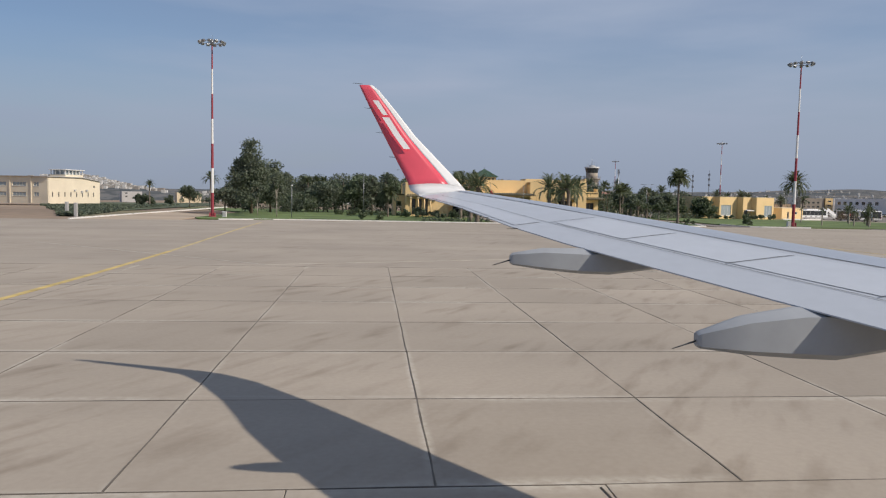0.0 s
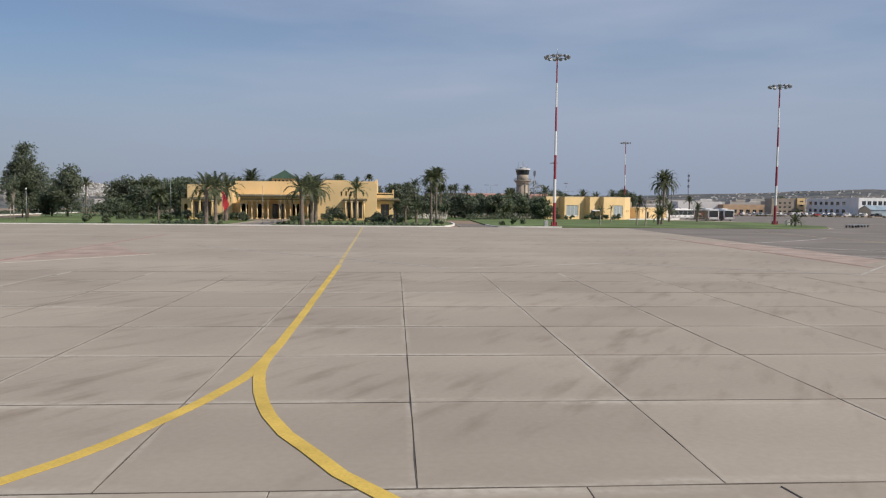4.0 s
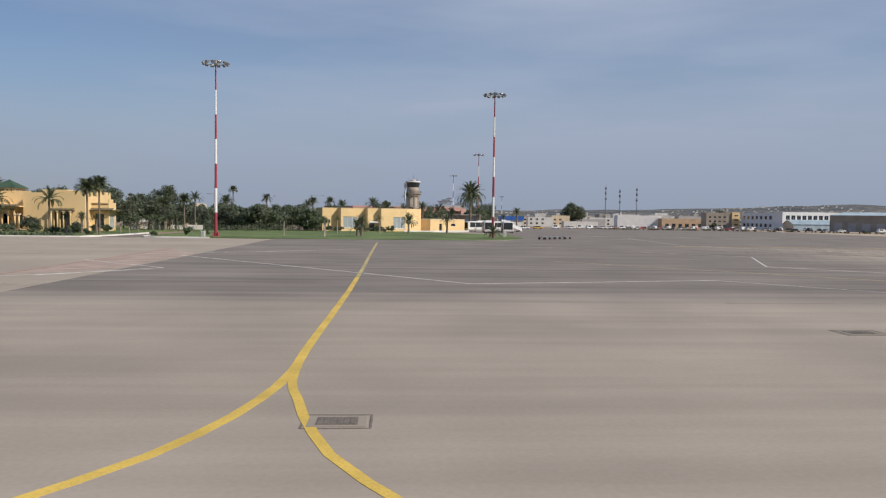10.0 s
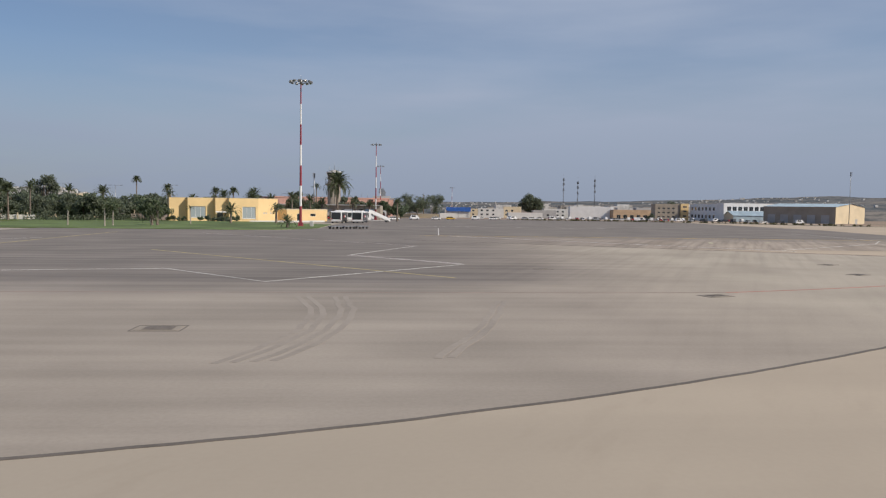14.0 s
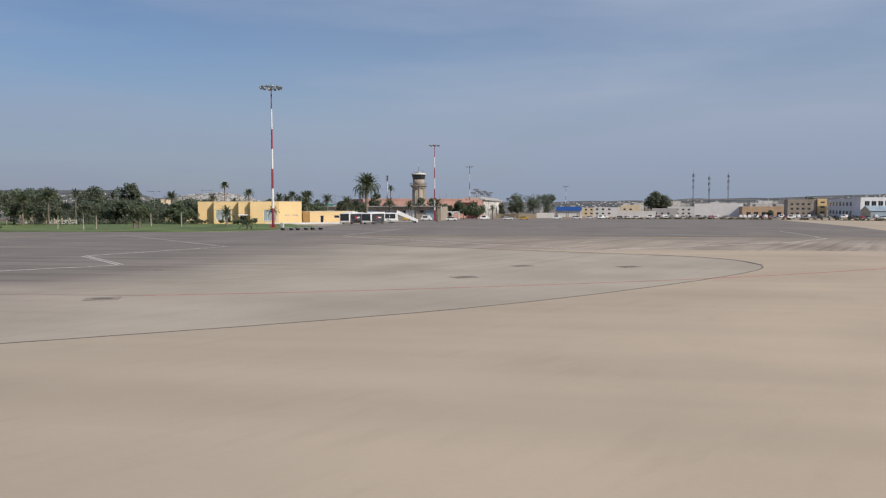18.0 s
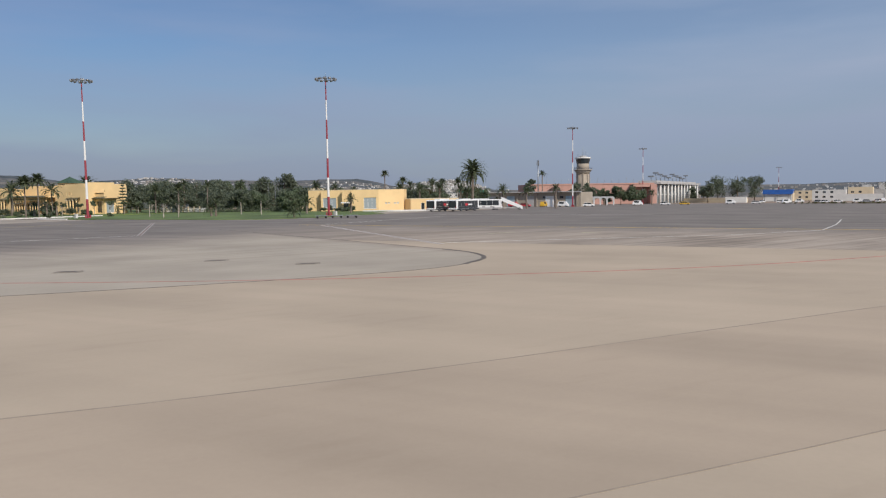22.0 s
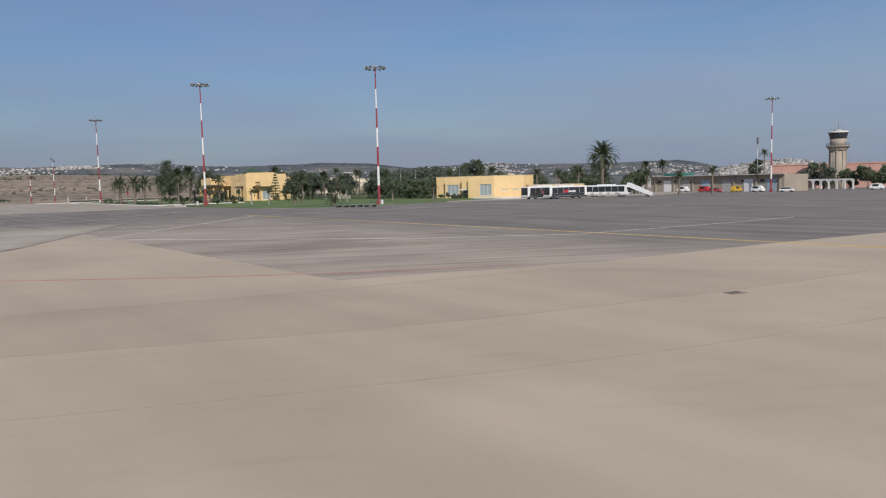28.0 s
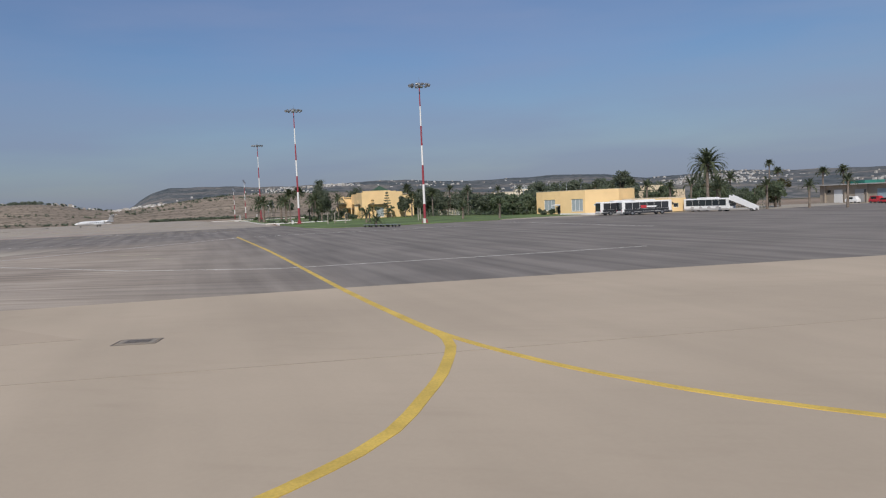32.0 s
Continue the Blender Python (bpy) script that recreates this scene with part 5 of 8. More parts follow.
def gable_shed(name, x, y, turn, length, width, eave_h, ridge_h, wall, roof, label, doors=0):
    o = thing(name, x, y, fall(x, y), turn, label, "shed")
    wall_panel(o, (0, 0), (length, 0), 0, eave_h, [(4 + 9 * k, 8 + 9 * k, 0.05, eave_h * 0.66) for k in range(doors)], wall)
    wall_panel(o, (length, width), (0, width), 0, eave_h, [], wall)
    for xx in (0, length - 0.3):
        bm = bmesh.new()
        pr = [(0, 0), (width, 0), (width, eave_h), (width / 2, ridge_h), (0, eave_h)]
        a = [bm.verts.new((xx, yy, zz)) for yy, zz in pr]
        b = [bm.verts.new((xx + 0.3, yy, zz)) for yy, zz in pr]
        bm.faces.new(a[::-1])
        bm.faces.new(b)
        for k in range(5):
            bm.faces.new((a[k], a[(k + 1) % 5], b[(k + 1) % 5], b[k]))
        part("gable_wall", bm, CREAM_WALL, o)
    for s in (0, 1):
        bm = bmesh.new()
        n = int(length / 1.0)
        for k in range(n):
            x0, x1 = -0.4 + (length + 0.8) * k / n, -0.4 + (length + 0.8) * (k + 1) / n
            y0, y1 = (-0.5, width / 2) if s == 0 else (width + 0.5, width / 2)
            v = [bm.verts.new((x0, y0, eave_h - 0.05)), bm.verts.new(((x0 + x1) / 2, y0, eave_h + 0.1)), bm.verts.new((x1, y0, eave_h - 0.05)),
                 bm.verts.new((x1, y1, ridge_h + 0.1)), bm.verts.new(((x0 + x1) / 2, y1, ridge_h + 0.25)), bm.verts.new((x0, y1, ridge_h + 0.1))]
            bm.faces.new((v[0], v[1], v[4], v[5]))
            bm.faces.new((v[1], v[2], v[3], v[4]))
        bmesh.ops.remove_doubles(bm, verts=bm.verts[:], dist=1e-4)
        part("roof_sheet", bm, roof, o)
    if doors:
        # black block painted as the shade behind open doors
        part("interior_shade", boxed(0.6, length - 0.6, 0.8, width - 0.6, 0.05, eave_h - 0.3), DARK, o)
    return o


shed = gable_shed("hangar_shed", 378.4, 447, -62, 46, 30, 10.0, 11.8, TAN_WALL, PALE_BLUE, "tan shed with a pale blue sheet roof and cream gable")
for k in range(5):
    part("roller_door", boxed(3 + 8.6 * k, 8 + 8.6 * k, -0.08, -0.004, 0.05, 5.2), GREY_WALL, shed)
part("door", boxed(46.005, 46.08, 20, 22.4, 0.05, 3.0), GREY_WALL, shed)
gable_shed("round_shed", 384, 500, 2, 34, 14, 4.2, 7.2, PALE_BLUE, PALE_BLUE, "low pale blue sheet-metal shed")
gable_shed("blue_shed", 191, 590, -3, 19, 16, 5.5, 8.0, WHITE_WALL, BLUE, "white shed with a bright blue sheet roof")
bs = thing("blue_sign_board", 191, 589.2, fall(191, 590), -3, "bright blue fascia board above the shed front", "board")
part("panel", boxed(0, 19, -0.3, 0, 4.9, 8.2), BLUE, bs)
for xx in (1, 9, 17.5):
    part("post", boxed(xx, xx + 0.3, -0.02, 0.28, 0, 5.2), STEEL, bs)
rect_building("red_white_shed", (236, 560), (262, 558), 12, 4.5, WHITE_WALL, "white hut with a red roof edge", [], RED_SHEET)
rect_building("white_hut", (178, 470), (189, 470), 8, 3.2, WHITE_WALL, "small white boundary hut")
rect_building("boundary_wall", (150, 505), (188, 492), 0.8, 2.6, CREAM_WALL, "long low cream boundary wall", category="wall")
for k, (x, y, w, h) in enumerate(((222, 640, 22, 8), (246, 655, 16, 10), (270, 640, 20, 7), (292, 700, 26, 9), (205, 690, 30, 8), (412, 690, 40, 9), (440, 600, 26, 9), (470, 560, 30, 8), (402, 760, 30, 12), (350, 820, 30, 14))):
    rect_building("distant_building", (x, y), (x + w, y - 2), 14, h, (WHITE_WALL, CREAM_WALL, GREY_WALL)[k % 3], "flat-roofed distant town building in pale render",
                  [(2 + 5 * j, 4 + 5 * j, z, z + 1.6) for j in range(int(w / 5) - 1) for z in ([2, 5.5] if h > 7 else [2])])

for x, y, w, h in ((-232, 716, 16, 10.0), (-178, 700, 20, 9.4), (-140, 730, 30, 10.5), (-104, 722, 20, 11), (-74, 735, 30, 10), (-36, 760, 34, 10.5)):
    rect_building("distant_building", (x, y), (x + w, y + 8), 12, h, (WHITE_WALL, GREY_WALL, CREAM_WALL)[int(w) % 3], "flat-roofed pale distant building beyond the field", [(3 + 6 * j, 5 + 6 * j, z, z + 1.4) for j in range(int(w / 6) - 1) for z in (4.5, 7.6)])

# west side: cream hangar with a rooftop cab
hg = rect_building("hangar", (-112, 270), (-104, 296), 70, 8.3, HANGAR_WALL, "cream hangar building with rows of windows and a rooftop cab",
                   [(1.6 + 3.1 * k, 2.2 + 3.1 * k, 2.4, 4.1) for k in range(8)] + [(23.5, 24.4, 5.8, 6.6)], sink=-0.6)
n = (Vector((-104, 296)) - Vector((-112, 270))).length
w = wall_panel(hg, (-0.4, 70), (-0.4, 0), 0, 9.4, [(70 - a - b, 70 - a, z, z + 1.45) for a, b in [(3.6, 2.0)] + [(8.8 + 8.0 * k, 5.4) for k in range(7)] for z in (2.5, 6.0)], HANGAR_WALL, name="side_wall")
for a, b in [(3.6, 2.0)] + [(8.8 + 8.0 * k, 5.4) for k in range(7)]:
    for z in (2.5, 6.0):
        window(hg, w, 70 - a - b, 70 - a, z, z + 1.45, 3 if b > 3 else 1, HANGAR_WALL, True, glass=PALE_GLASS)
    part("pilaster", boxed(-0.62, -0.405, a + b + 0.9, a + b + 1.3, 0, 9.3), HANGAR_WALL, hg)


def profile(points, y0, y1):
    """A prism: an outline in the plane of a front, drawn back from y0 to y1."""
    bm = bmesh.new()
    front, back = ([bm.verts.new((x, y, z)) for x, z in points] for y in (y0, y1))
    bm.faces.new(front)
    bm.faces.new(back[::-1])
    for k in range(len(points)):
        m = (k + 1) % len(points)
        bm.faces.new((front[m], front[k], back[k], back[m]))
    bmesh.ops.recalc_face_normals(bm, faces=bm.faces[:])
    return bm


part("gable", profile([(0, 8.303), (n, 8.303), (n * 0.62, 9.4), (0, 9.4)], 0.0, 69.9), HANGAR_WALL, hg)
part("roof_sheet", profile([(-1.0, 9.405), (n * 0.62, 9.405), (n + 0.5, 8.17), (n + 0.5, 8.42), (n * 0.62, 9.62), (-1.0, 9.62)], -0.5, 70.5), GREY_WALL, hg)
part("rooftop_cab", boxed(12.5, 22, 3.2, 9.5, 9.0, 10.5), HANGAR_WALL, hg)
part("cab_core", boxed(13.2, 21.3, 3.9, 8.8, 10.5, 12.1), PALE_GLASS, hg, "pale glazing of the rooftop cab")
for k in range(6):
    part("cab_post", boxed(12.5 + 1.84 * k, 12.8 + 1.84 * k, 3.2, 3.5, 10.5, 12.1), WHITE_WALL, hg)
for k in range(4):
    part("cab_post", boxed(12.5, 12.8, 3.51 + 1.9 * k, 3.8 + 1.9 * k, 10.5, 12.1), WHITE_WALL, hg)
part("cab_roof", boxed(12.0, 22.5, 2.7, 10.0, 12.1, 12.4, bevel=0.05), WHITE_WALL, hg)
for k, x in enumerate((12.6, 16.4, 19.0)):
    part("wall_unit", boxed(x, x + 0.9, -0.45, -0.004, 4.4 - 0.5 * (k % 2), 5.1 - 0.5 * (k % 2), bevel=0.05), GREY_WALL, hg, "grey air conditioner on the wall")
for x, y in ((-47.7, 125), (-52, 132.4)):
    solo("gate_pillar", boxed(x - 0.25, x + 0.25, y - 0.25, y + 0.25, -0.1, 2.2, bevel=0.04), GREY_WALL, "grey gate pillar beside the service road", "pillar", "gate pillars")
small = rect_building("farm_villa", (24, 262), (50, 268), 12, 6.2, CREAM_WALL, "pale villa among the trees behind the office", [(3 + 5 * k, 5 + 5 * k, 3.6, 5.2) for k in range(4)])
part("roof_terrace", boxed(14, 19, 2, 9, 6.5, 8.2), CREAM_WALL, small)



# ---- vehicles ----
def wheel(parent, x, y, r=0.48, w=0.28):
    wh = new("wheel")
    wh.parent = parent
    part("tyre", tube(bmesh.new(), (x, y - w / 2, r), (x, y + w / 2, r), r, r, 16), RUBBER, wh)
    part("rim", tube(bmesh.new(), (x, y - w / 2 - 0.012, r), (x, y + w / 2 + 0.012, r), r * 0.55, r * 0.55, 12), STEEL, wh)


ADVERT = worn("dark_vinyl_wrap", (0.035, 0.037, 0.042), 0.4, large=0.5, bump=0)


def apron_bus(x, y, turn, wrap, label):
    b = thing("apron_bus", x, y, fall(x, y), turn, label, "bus", "apron buses")
    body = boxed(-6.0, 6.0, -1.35, 1.35, 0.38, 3.05, bevel=0.14)
    part("body", body, WHITE_METAL, b)
    part("roof_unit", boxed(-2.6, 2.2, -0.9, 0.9, 3.05, 3.3, bevel=0.08), WHITE_METAL, b)
    part("skirt", boxed(-5.9, 5.9, -1.365, 1.365, 0.38, 0.75), ADVERT if wrap else GREY_WALL, b)
    for s in (-1, 1):
        y0, y1 = sorted((s * 1.353, s * 1.372))
        for k in range(6):
            x0 = -5.3 + 1.75 * k
            part("side_window", boxed(x0, x0 + 1.68, y0, y1, 1.35, 2.75), ADVERT if wrap else GLASS, b)
        if wrap:
            part("advert_panel", boxed(-5.5, 5.2, min(s * 1.352, s * 1.368), max(s * 1.352, s * 1.368), 0.8, 1.32), ADVERT, b, "dark advertising wrap")
            part("advert_mark", boxed(-1.6, -0.2, min(s * 1.374, s * 1.38), max(s * 1.374, s * 1.38), 1.5, 2.1), RED_SHEET, b, "red and white advert shape")
            part("advert_bar", boxed(-0.1, 2.2, min(s * 1.374, s * 1.38), max(s * 1.374, s * 1.38), 1.6, 1.95), WHITE_METAL, b)
        else:
            for k in range(4):
                part("wave_mark", tube(bmesh.new(), (-3.6 + 2.2 * k, min(s * 1.352, s * 1.366), 0.75), (-3.6 + 2.2 * k, max(s * 1.352, s * 1.366), 0.75), 0.5, 0.5, 12), GREY_WALL, b)
    part("windscreen", boxed(5.93, 6.02, -1.18, 1.18, 1.15, 2.75, bevel=0.02), GLASS, b)
    part("rear_window", boxed(-6.02, -5.93, -1.18, 1.18, 1.0, 2.8, bevel=0.02), GLASS, b)
    part("destination_sign", boxed(5.94, 6.015, -0.9, 0.9, 2.78, 2.98), DARK, b)
    part("bumper", boxed(5.9, 6.12, -1.3, 1.3, 0.4, 0.75, bevel=0.05), GREY_WALL, b)
    part("bumper", boxed(-6.12, -5.9, -1.3, 1.3, 0.4, 0.75, bevel=0.05), GREY_WALL, b)
    for s in (-1, 1):
        part("mirror", boxed(6.0, 6.25, s * 1.45 - 0.12, s * 1.45 + 0.12, 1.9, 2.5, bevel=0.04), DARK, b)
        part("headlight", boxed(6.0, 6.06, s * 0.95 - 0.2, s * 0.95 + 0.2, 0.8, 1.0), WHITE_PAINT, b)
        part("tail_light", boxed(-6.05, -6.0, s * 1.1 - 0.1, s * 1.1 + 0.1, 0.9, 1.3), RED_PAINT, b)
        for xx in (-3.6, 3.6):
            wheel(b, xx, s * 1.22)
    return b


apron_bus(134.6, 196.6, 86, True, "white apron bus with a dark advertising wrap, parked")
apron_bus(139.9, 198.8, 85, True, "white apron bus with a dark wrap beside another bus")
apron_bus(136.2, 219.0, 18, False, "older white apron bus with tinted windows")

st = thing("passenger_stairs", 144.6, 221.5, fall(146, 222), 20, "white mobile passenger stairs on a small truck", "vehicle")
bm = bmesh.new()
for k in range(16):
    box(bm, -3.5 + 0.45 * k, -3.02 + 0.45 * k, -0.8, 0.8, 3.6 - 0.2 * k, 3.66 - 0.2 * k)
part("treads", bm, STEEL, st)
for s in (-1, 1):
    bm = bmesh.new()
    v = [bm.verts.new(c) for c in ((-3.6, s * 0.9, 3.2), (3.9, s * 0.9, 0.2), (3.9, s * 0.9, 1.3), (-3.6, s * 0.9, 4.6))]
    bm.faces.new(v)
    ex = bmesh.ops.extrude_face_region(bm, geom=bm.faces[:])
    for w in (g for g in ex["geom"] if isinstance(g, bmesh.types.BMVert)):
        w.co.y += 0.08 * s
    part("side_panel", bm, WHITE_METAL, st)
part("chassis", boxed(-4.6, 3.6, -0.75, 0.75, 0.5, 0.8, bevel=0.05), GREY_WALL, st)
part("cab", boxed(-6.2, -4.4, -0.95, 0.95, 0.5, 2.2, bevel=0.15), WHITE_METAL, st)
part("cab_window", boxed(-6.22, -5.2, -0.97, 0.97, 1.3, 1.95), GLASS, st)
part("platform", boxed(-5.2, -3.5, -0.95, 0.95, 3.4, 3.6, bevel=0.03), WHITE_METAL, st)
for s in (-1, 1):
    for xx in (-5.2, 2.8):
        wheel(st, xx, s * 0.85, 0.4)

st.matrix_basis = st.matrix_basis @ Matrix.Scale(0.82, 4)

CAR_PAINTS = [WHITE_METAL, worn("silver_paint", (0.42, 0.43, 0.44), 0.3, 0.4, bump=0), worn("dark_car_paint", (0.04, 0.045, 0.055), 0.3, bump=0), RED_SHEET, worn("amber_paint", (0.62, 0.38, 0.04), 0.4, bump=0)]


def car(x, y, turn, paint, van=False, label=""):
    c = thing("van" if van else "car", x, y, fall(x, y), turn, label, "van" if van else "car", "parked vehicles")
    bm = boxed(-2.1, 2.1, -0.85, 0.85, 0.32, 0.95 if not van else 1.2, bevel=0.12)
    part("body", bm, paint, c)
    bm = bmesh.new()
    top = 1.45 if not van else 2.0
    prof = [(-1.9, 0.9), (-1.5, top), (0.6 if not van else 1.2, top), (1.25 if not van else 1.9, 0.9)]
    a = [bm.verts.new((px, -0.74, pz)) for px, pz in prof]
    b = [bm.verts.new((px, 0.74, pz)) for px, pz in prof]
    bm.faces.new(a)
    bm.faces.new(b[::-1])
    for k in range(4):
        bm.faces.new((a[k], a[(k + 1) % 4], b[(k + 1) % 4], b[k]))
    bmesh.ops.recalc_face_normals(bm, faces=bm.faces[:])
    part("cabin", bm, paint if van else GLASS, c)
    part("roof", boxed(-1.5, 0.6 if not van else 1.2, -0.72, 0.72, top - 0.02, top + 0.05, bevel=0.03), paint, c)
    for s in (-1, 1):
        part("side_window", boxed(-1.35, 0.5, min(s * 0.75, s * 0.77), max(s * 0.75, s * 0.77), 1.0, top - 0.12), GLASS, c)
        part("headlight", boxed(2.06, 2.12, s * 0.6 - 0.15, s * 0.6 + 0.15, 0.62, 0.78), WHITE_PAINT, c)
        for xx in (-1.3, 1.3):
            wheel(c, xx, s * 0.78, 0.32, 0.2)
    return c


CARNAME = ("white", "silver", "dark", "red", "amber")
rng_cars = random.Random(4)
for k in range(22):
    i = rng_cars.choice((0, 0, 0, 1, 1, 2))
    car(*((200 + 8.4 * k, 428 + rng_cars.uniform(-4, 4)) if k < 12 else (306 + 4.6 * (k - 12), 420 - 7.5 * (k - 12) + rng_cars.uniform(-2, 2))), rng_cars.choice((0, 90, 75)), CAR_PAINTS[i], rng_cars.random() < 0.3, CARNAME[i] + " vehicle in the open car park")
for k, (x, y, a, i, v) in enumerate(((158, 330, 10, 0, True), (168, 336, 5, 0, False), (175, 341, 8, 4, False), (118, 292, 0, 3, True), (109, 293, 4, 0, True), (131, 290, 90, 4, True), (139, 289, 0, 0, True), (149, 288, 12, 0, False), (124, 289, 0, 3, False),
                                      (190, 372, 0, 0, True), (200, 380, 0, 0, False), (212, 390, 20, 0, True), (228, 420, 0, 0, False), (246, 430, 0, 1, False))):
    car(x, y, a, CAR_PAINTS[i], v, CARNAME[i] + " service vehicle parked on the apron")

# the crowded car park beyond the far verge
models = []
for i in (0, 1, 2, 0, 1, 3):
    models.append(car(300 + 3 * len(models), 452, 80, CAR_PAINTS[i], i == 0, CARNAME[i] + " vehicle in the open car park"))
for k in range(46):
    row = k % 3
    x, y = 256 + 8.2 * (k // 3) + rng_cars.uniform(-1, 1), 462 + 17 * row + rng_cars.uniform(-2, 2)
    copy_thing(rng_cars.choice(models), pose(x, y, fall(x, y), 0, 0, rng_cars.choice((80, 86, 260, 10))))

carts = thing("baggage_carts", 137.2, 136.8, 0.006, 37, "row of low dark baggage dollies on the apron edge", "trolley")
for k in range(3):
    d = new("dolly")
    d.parent = carts
    part("deck", boxed(2.9 * k, 2.9 * k + 2.4, -0.75, 0.75, 0.42, 0.54, bevel=0.02), STEEL, d)
    part("drawbar", tube(bmesh.new(), (2.9 * k + 2.4, 0, 0.42), (2.9 * k + 2.9, 0, 0.36), 0.03, 0.03, 5), STEEL, d)
    for xx in (0.4, 2.0):
        for s in (-0.6, 0.6):
            part("castor", tube(bmesh.new(), (2.9 * k + xx, s - 0.08, 0.2), (2.9 * k + xx, s + 0.08, 0.2), 0.2, 0.2, 10), RUBBER, d)
for x, y in ((-25.4, 131.2), (77.0, 130.6), (132.4, 150.4)):
    c = thing("junction_box", x, y, 0.08, 0, "small pale electrical cabinet beside a mast", "cabinet", "mast cabinets")
    part("body", boxed(-0.34, 0.34, -0.24, 0.24, 0, 0.95, bevel=0.03), WHITE_WALL, c)
    part("lid", boxed(-0.38, 0.38, -0.28, 0.28, 0.953, 1.0), WHITE_WALL, c)
    part("door", boxed(-0.27, 0.27, -0.262, -0.243, 0.12, 0.86), GREY_WALL, c)


def business_jet(x, y, turn):
    j = thing("business_jet", x, y, fall(x, y), turn, "small white twin-engine jet with a dark tail tip", "aircraft")
    bm = bmesh.new()
    rad = [(-11.5, 0.15, 2.7), (-9.5, 0.6, 2.5), (-6, 1.05, 2.2), (-2, 1.2, 2.1), (5, 1.2, 2.1), (8.5, 1.05, 2.05), (10.4, 0.65, 1.9), (11.6, 0.12, 1.75)]
    rings = [[bm.verts.new((px, r * math.cos(a), z + r * math.sin(a))) for a in (2 * math.pi * k / 16 for k in range(16))] for px, r, z in rad]
    for a, b in zip(rings, rings[1:]):
        for k in range(16):
            bm.faces.new((a[k], b[k], b[(k + 1) % 16], a[(k + 1) % 16])).smooth = True
    bm.faces.new(rings[0])
    bm.faces.new(rings[-1][::-1])
    bmesh.ops.recalc_face_normals(bm, faces=bm.faces[:])
    part("fuselage", bm, WHITE_METAL, j)
    for s in (-1, 1):
        part("wing", plate(bmesh.new(), [(-3.5, s * 0.9), (1.5, s * 0.9), (-3.4, s * 10.4), (-4.6, s * 10.4)][::s], 1.35, 1.55), WHITE_METAL, j)
        part("tailplane", plate(bmesh.new(), [(-11.2, s * 0.0), (-9.4, s * 0.0), (-10.9, s * 4.2), (-11.9, s * 4.2)][::s], 6.3, 6.42), WHITE_METAL, j)
        part("engine", tube(bmesh.new(), (-8.6, s * 1.75, 2.9), (-4.8, s * 1.75, 2.9), 0.5, 0.62, 14), WHITE_METAL, j)
        part("engine_inlet", tube(bmesh.new(), (-4.82, s * 1.75, 2.9), (-4.78, s * 1.75, 2.9), 0.5, 0.5, 14), DARK, j)
        part("main_gear", tube(bmesh.new(), (-2.4, s * 1.6, 0.3), (-2.4, s * 1.5, 1.5), 0.14, 0.14, 8), STEEL, j)
        part("main_wheel", tube(bmesh.new(), (-2.4, s * 1.6 - 0.15, 0.4), (-2.4, s * 1.6 + 0.15, 0.4), 0.4, 0.4, 12), RUBBER, j)
        for k in range(8):
            part("cabin_window", boxed(-3 + 1.1 * k, -2.65 + 1.1 * k, s * 1.2 - 0.02, s * 1.2 + 0.02, 2.2, 2.55), GLASS, j)
    bm = bmesh.new()
    pr = [(-8.0, 3.1), (-11.0, 3.0), (-11.9, 6.4), (-9.8, 6.4)]
    a = [bm.verts.new((px, -0.12, pz)) for px, pz in pr]
    b = [bm.verts.new((px, 0.12, pz)) for px, pz in pr]
    bm.faces.new(a)
    bm.faces.new(b[::-1])
    for k in range(4):
        bm.faces.new((a[k], a[(k + 1) % 4], b[(k + 1) % 4], b[k]))
    bmesh.ops.recalc_face_normals(bm, faces=bm.faces[:])
    part("fin", bm, GREY_WALL, j)
    part("cockpit_window", boxed(8.9, 9.9, -0.75, 0.75, 2.45, 2.85, bevel=0.1), GLASS, j)
    part("nose_gear", tube(bmesh.new(), (8.2, 0, 0.25), (8.2, 0, 1.4), 0.12, 0.12, 8), STEEL, j)
    j.matrix_basis = j.matrix_basis @ Matrix.Scale(0.74, 4)
    part("nose_wheel", tube(bmesh.new(), (8.2, -0.15, 0.3), (8.2, 0.15, 0.3), 0.3, 0.3, 12), RUBBER, j)


business_jet(-66, 66.4, 304)

# flags on poles before the pavilion
for x, y, flag in ((20.6, 128.6, True), (27.0, 131, False), (30.2, 131, False), (17.0, 131, False)):
    f = thing("flagpole", x, y, 0.1, 0, "slender white flagpole" + (" with a hanging red flag" if flag else " without a flag"), "flagpole", "flagpoles")
    part("pole", tube(bmesh.new(), (0, 0, 0), (0, 0, 6.6), 0.04, 0.025, 8), STEEL, f)
    if flag:
        bm = bmesh.new()
        rows = []
        for k in range(9):
            s = k / 8
            rows.append([bm.verts.new((0.05 + 1.1 * s * (0.6 + 0.4 * math.sin(j * 0.9)), 0.22 * math.sin(6 * s + j * 0.6) * s, 5.6 - 0.42 * j - 1.5 * s * s)) for j in range(7)])
        for a, b in zip(rows, rows[1:]):
            for j in range(6):
                bm.faces.new((a[j], b[j], b[j + 1], a[j + 1])).smooth = True
        part("flag", bm, RED_SHEET, f, "red cloth flag hanging in folds")


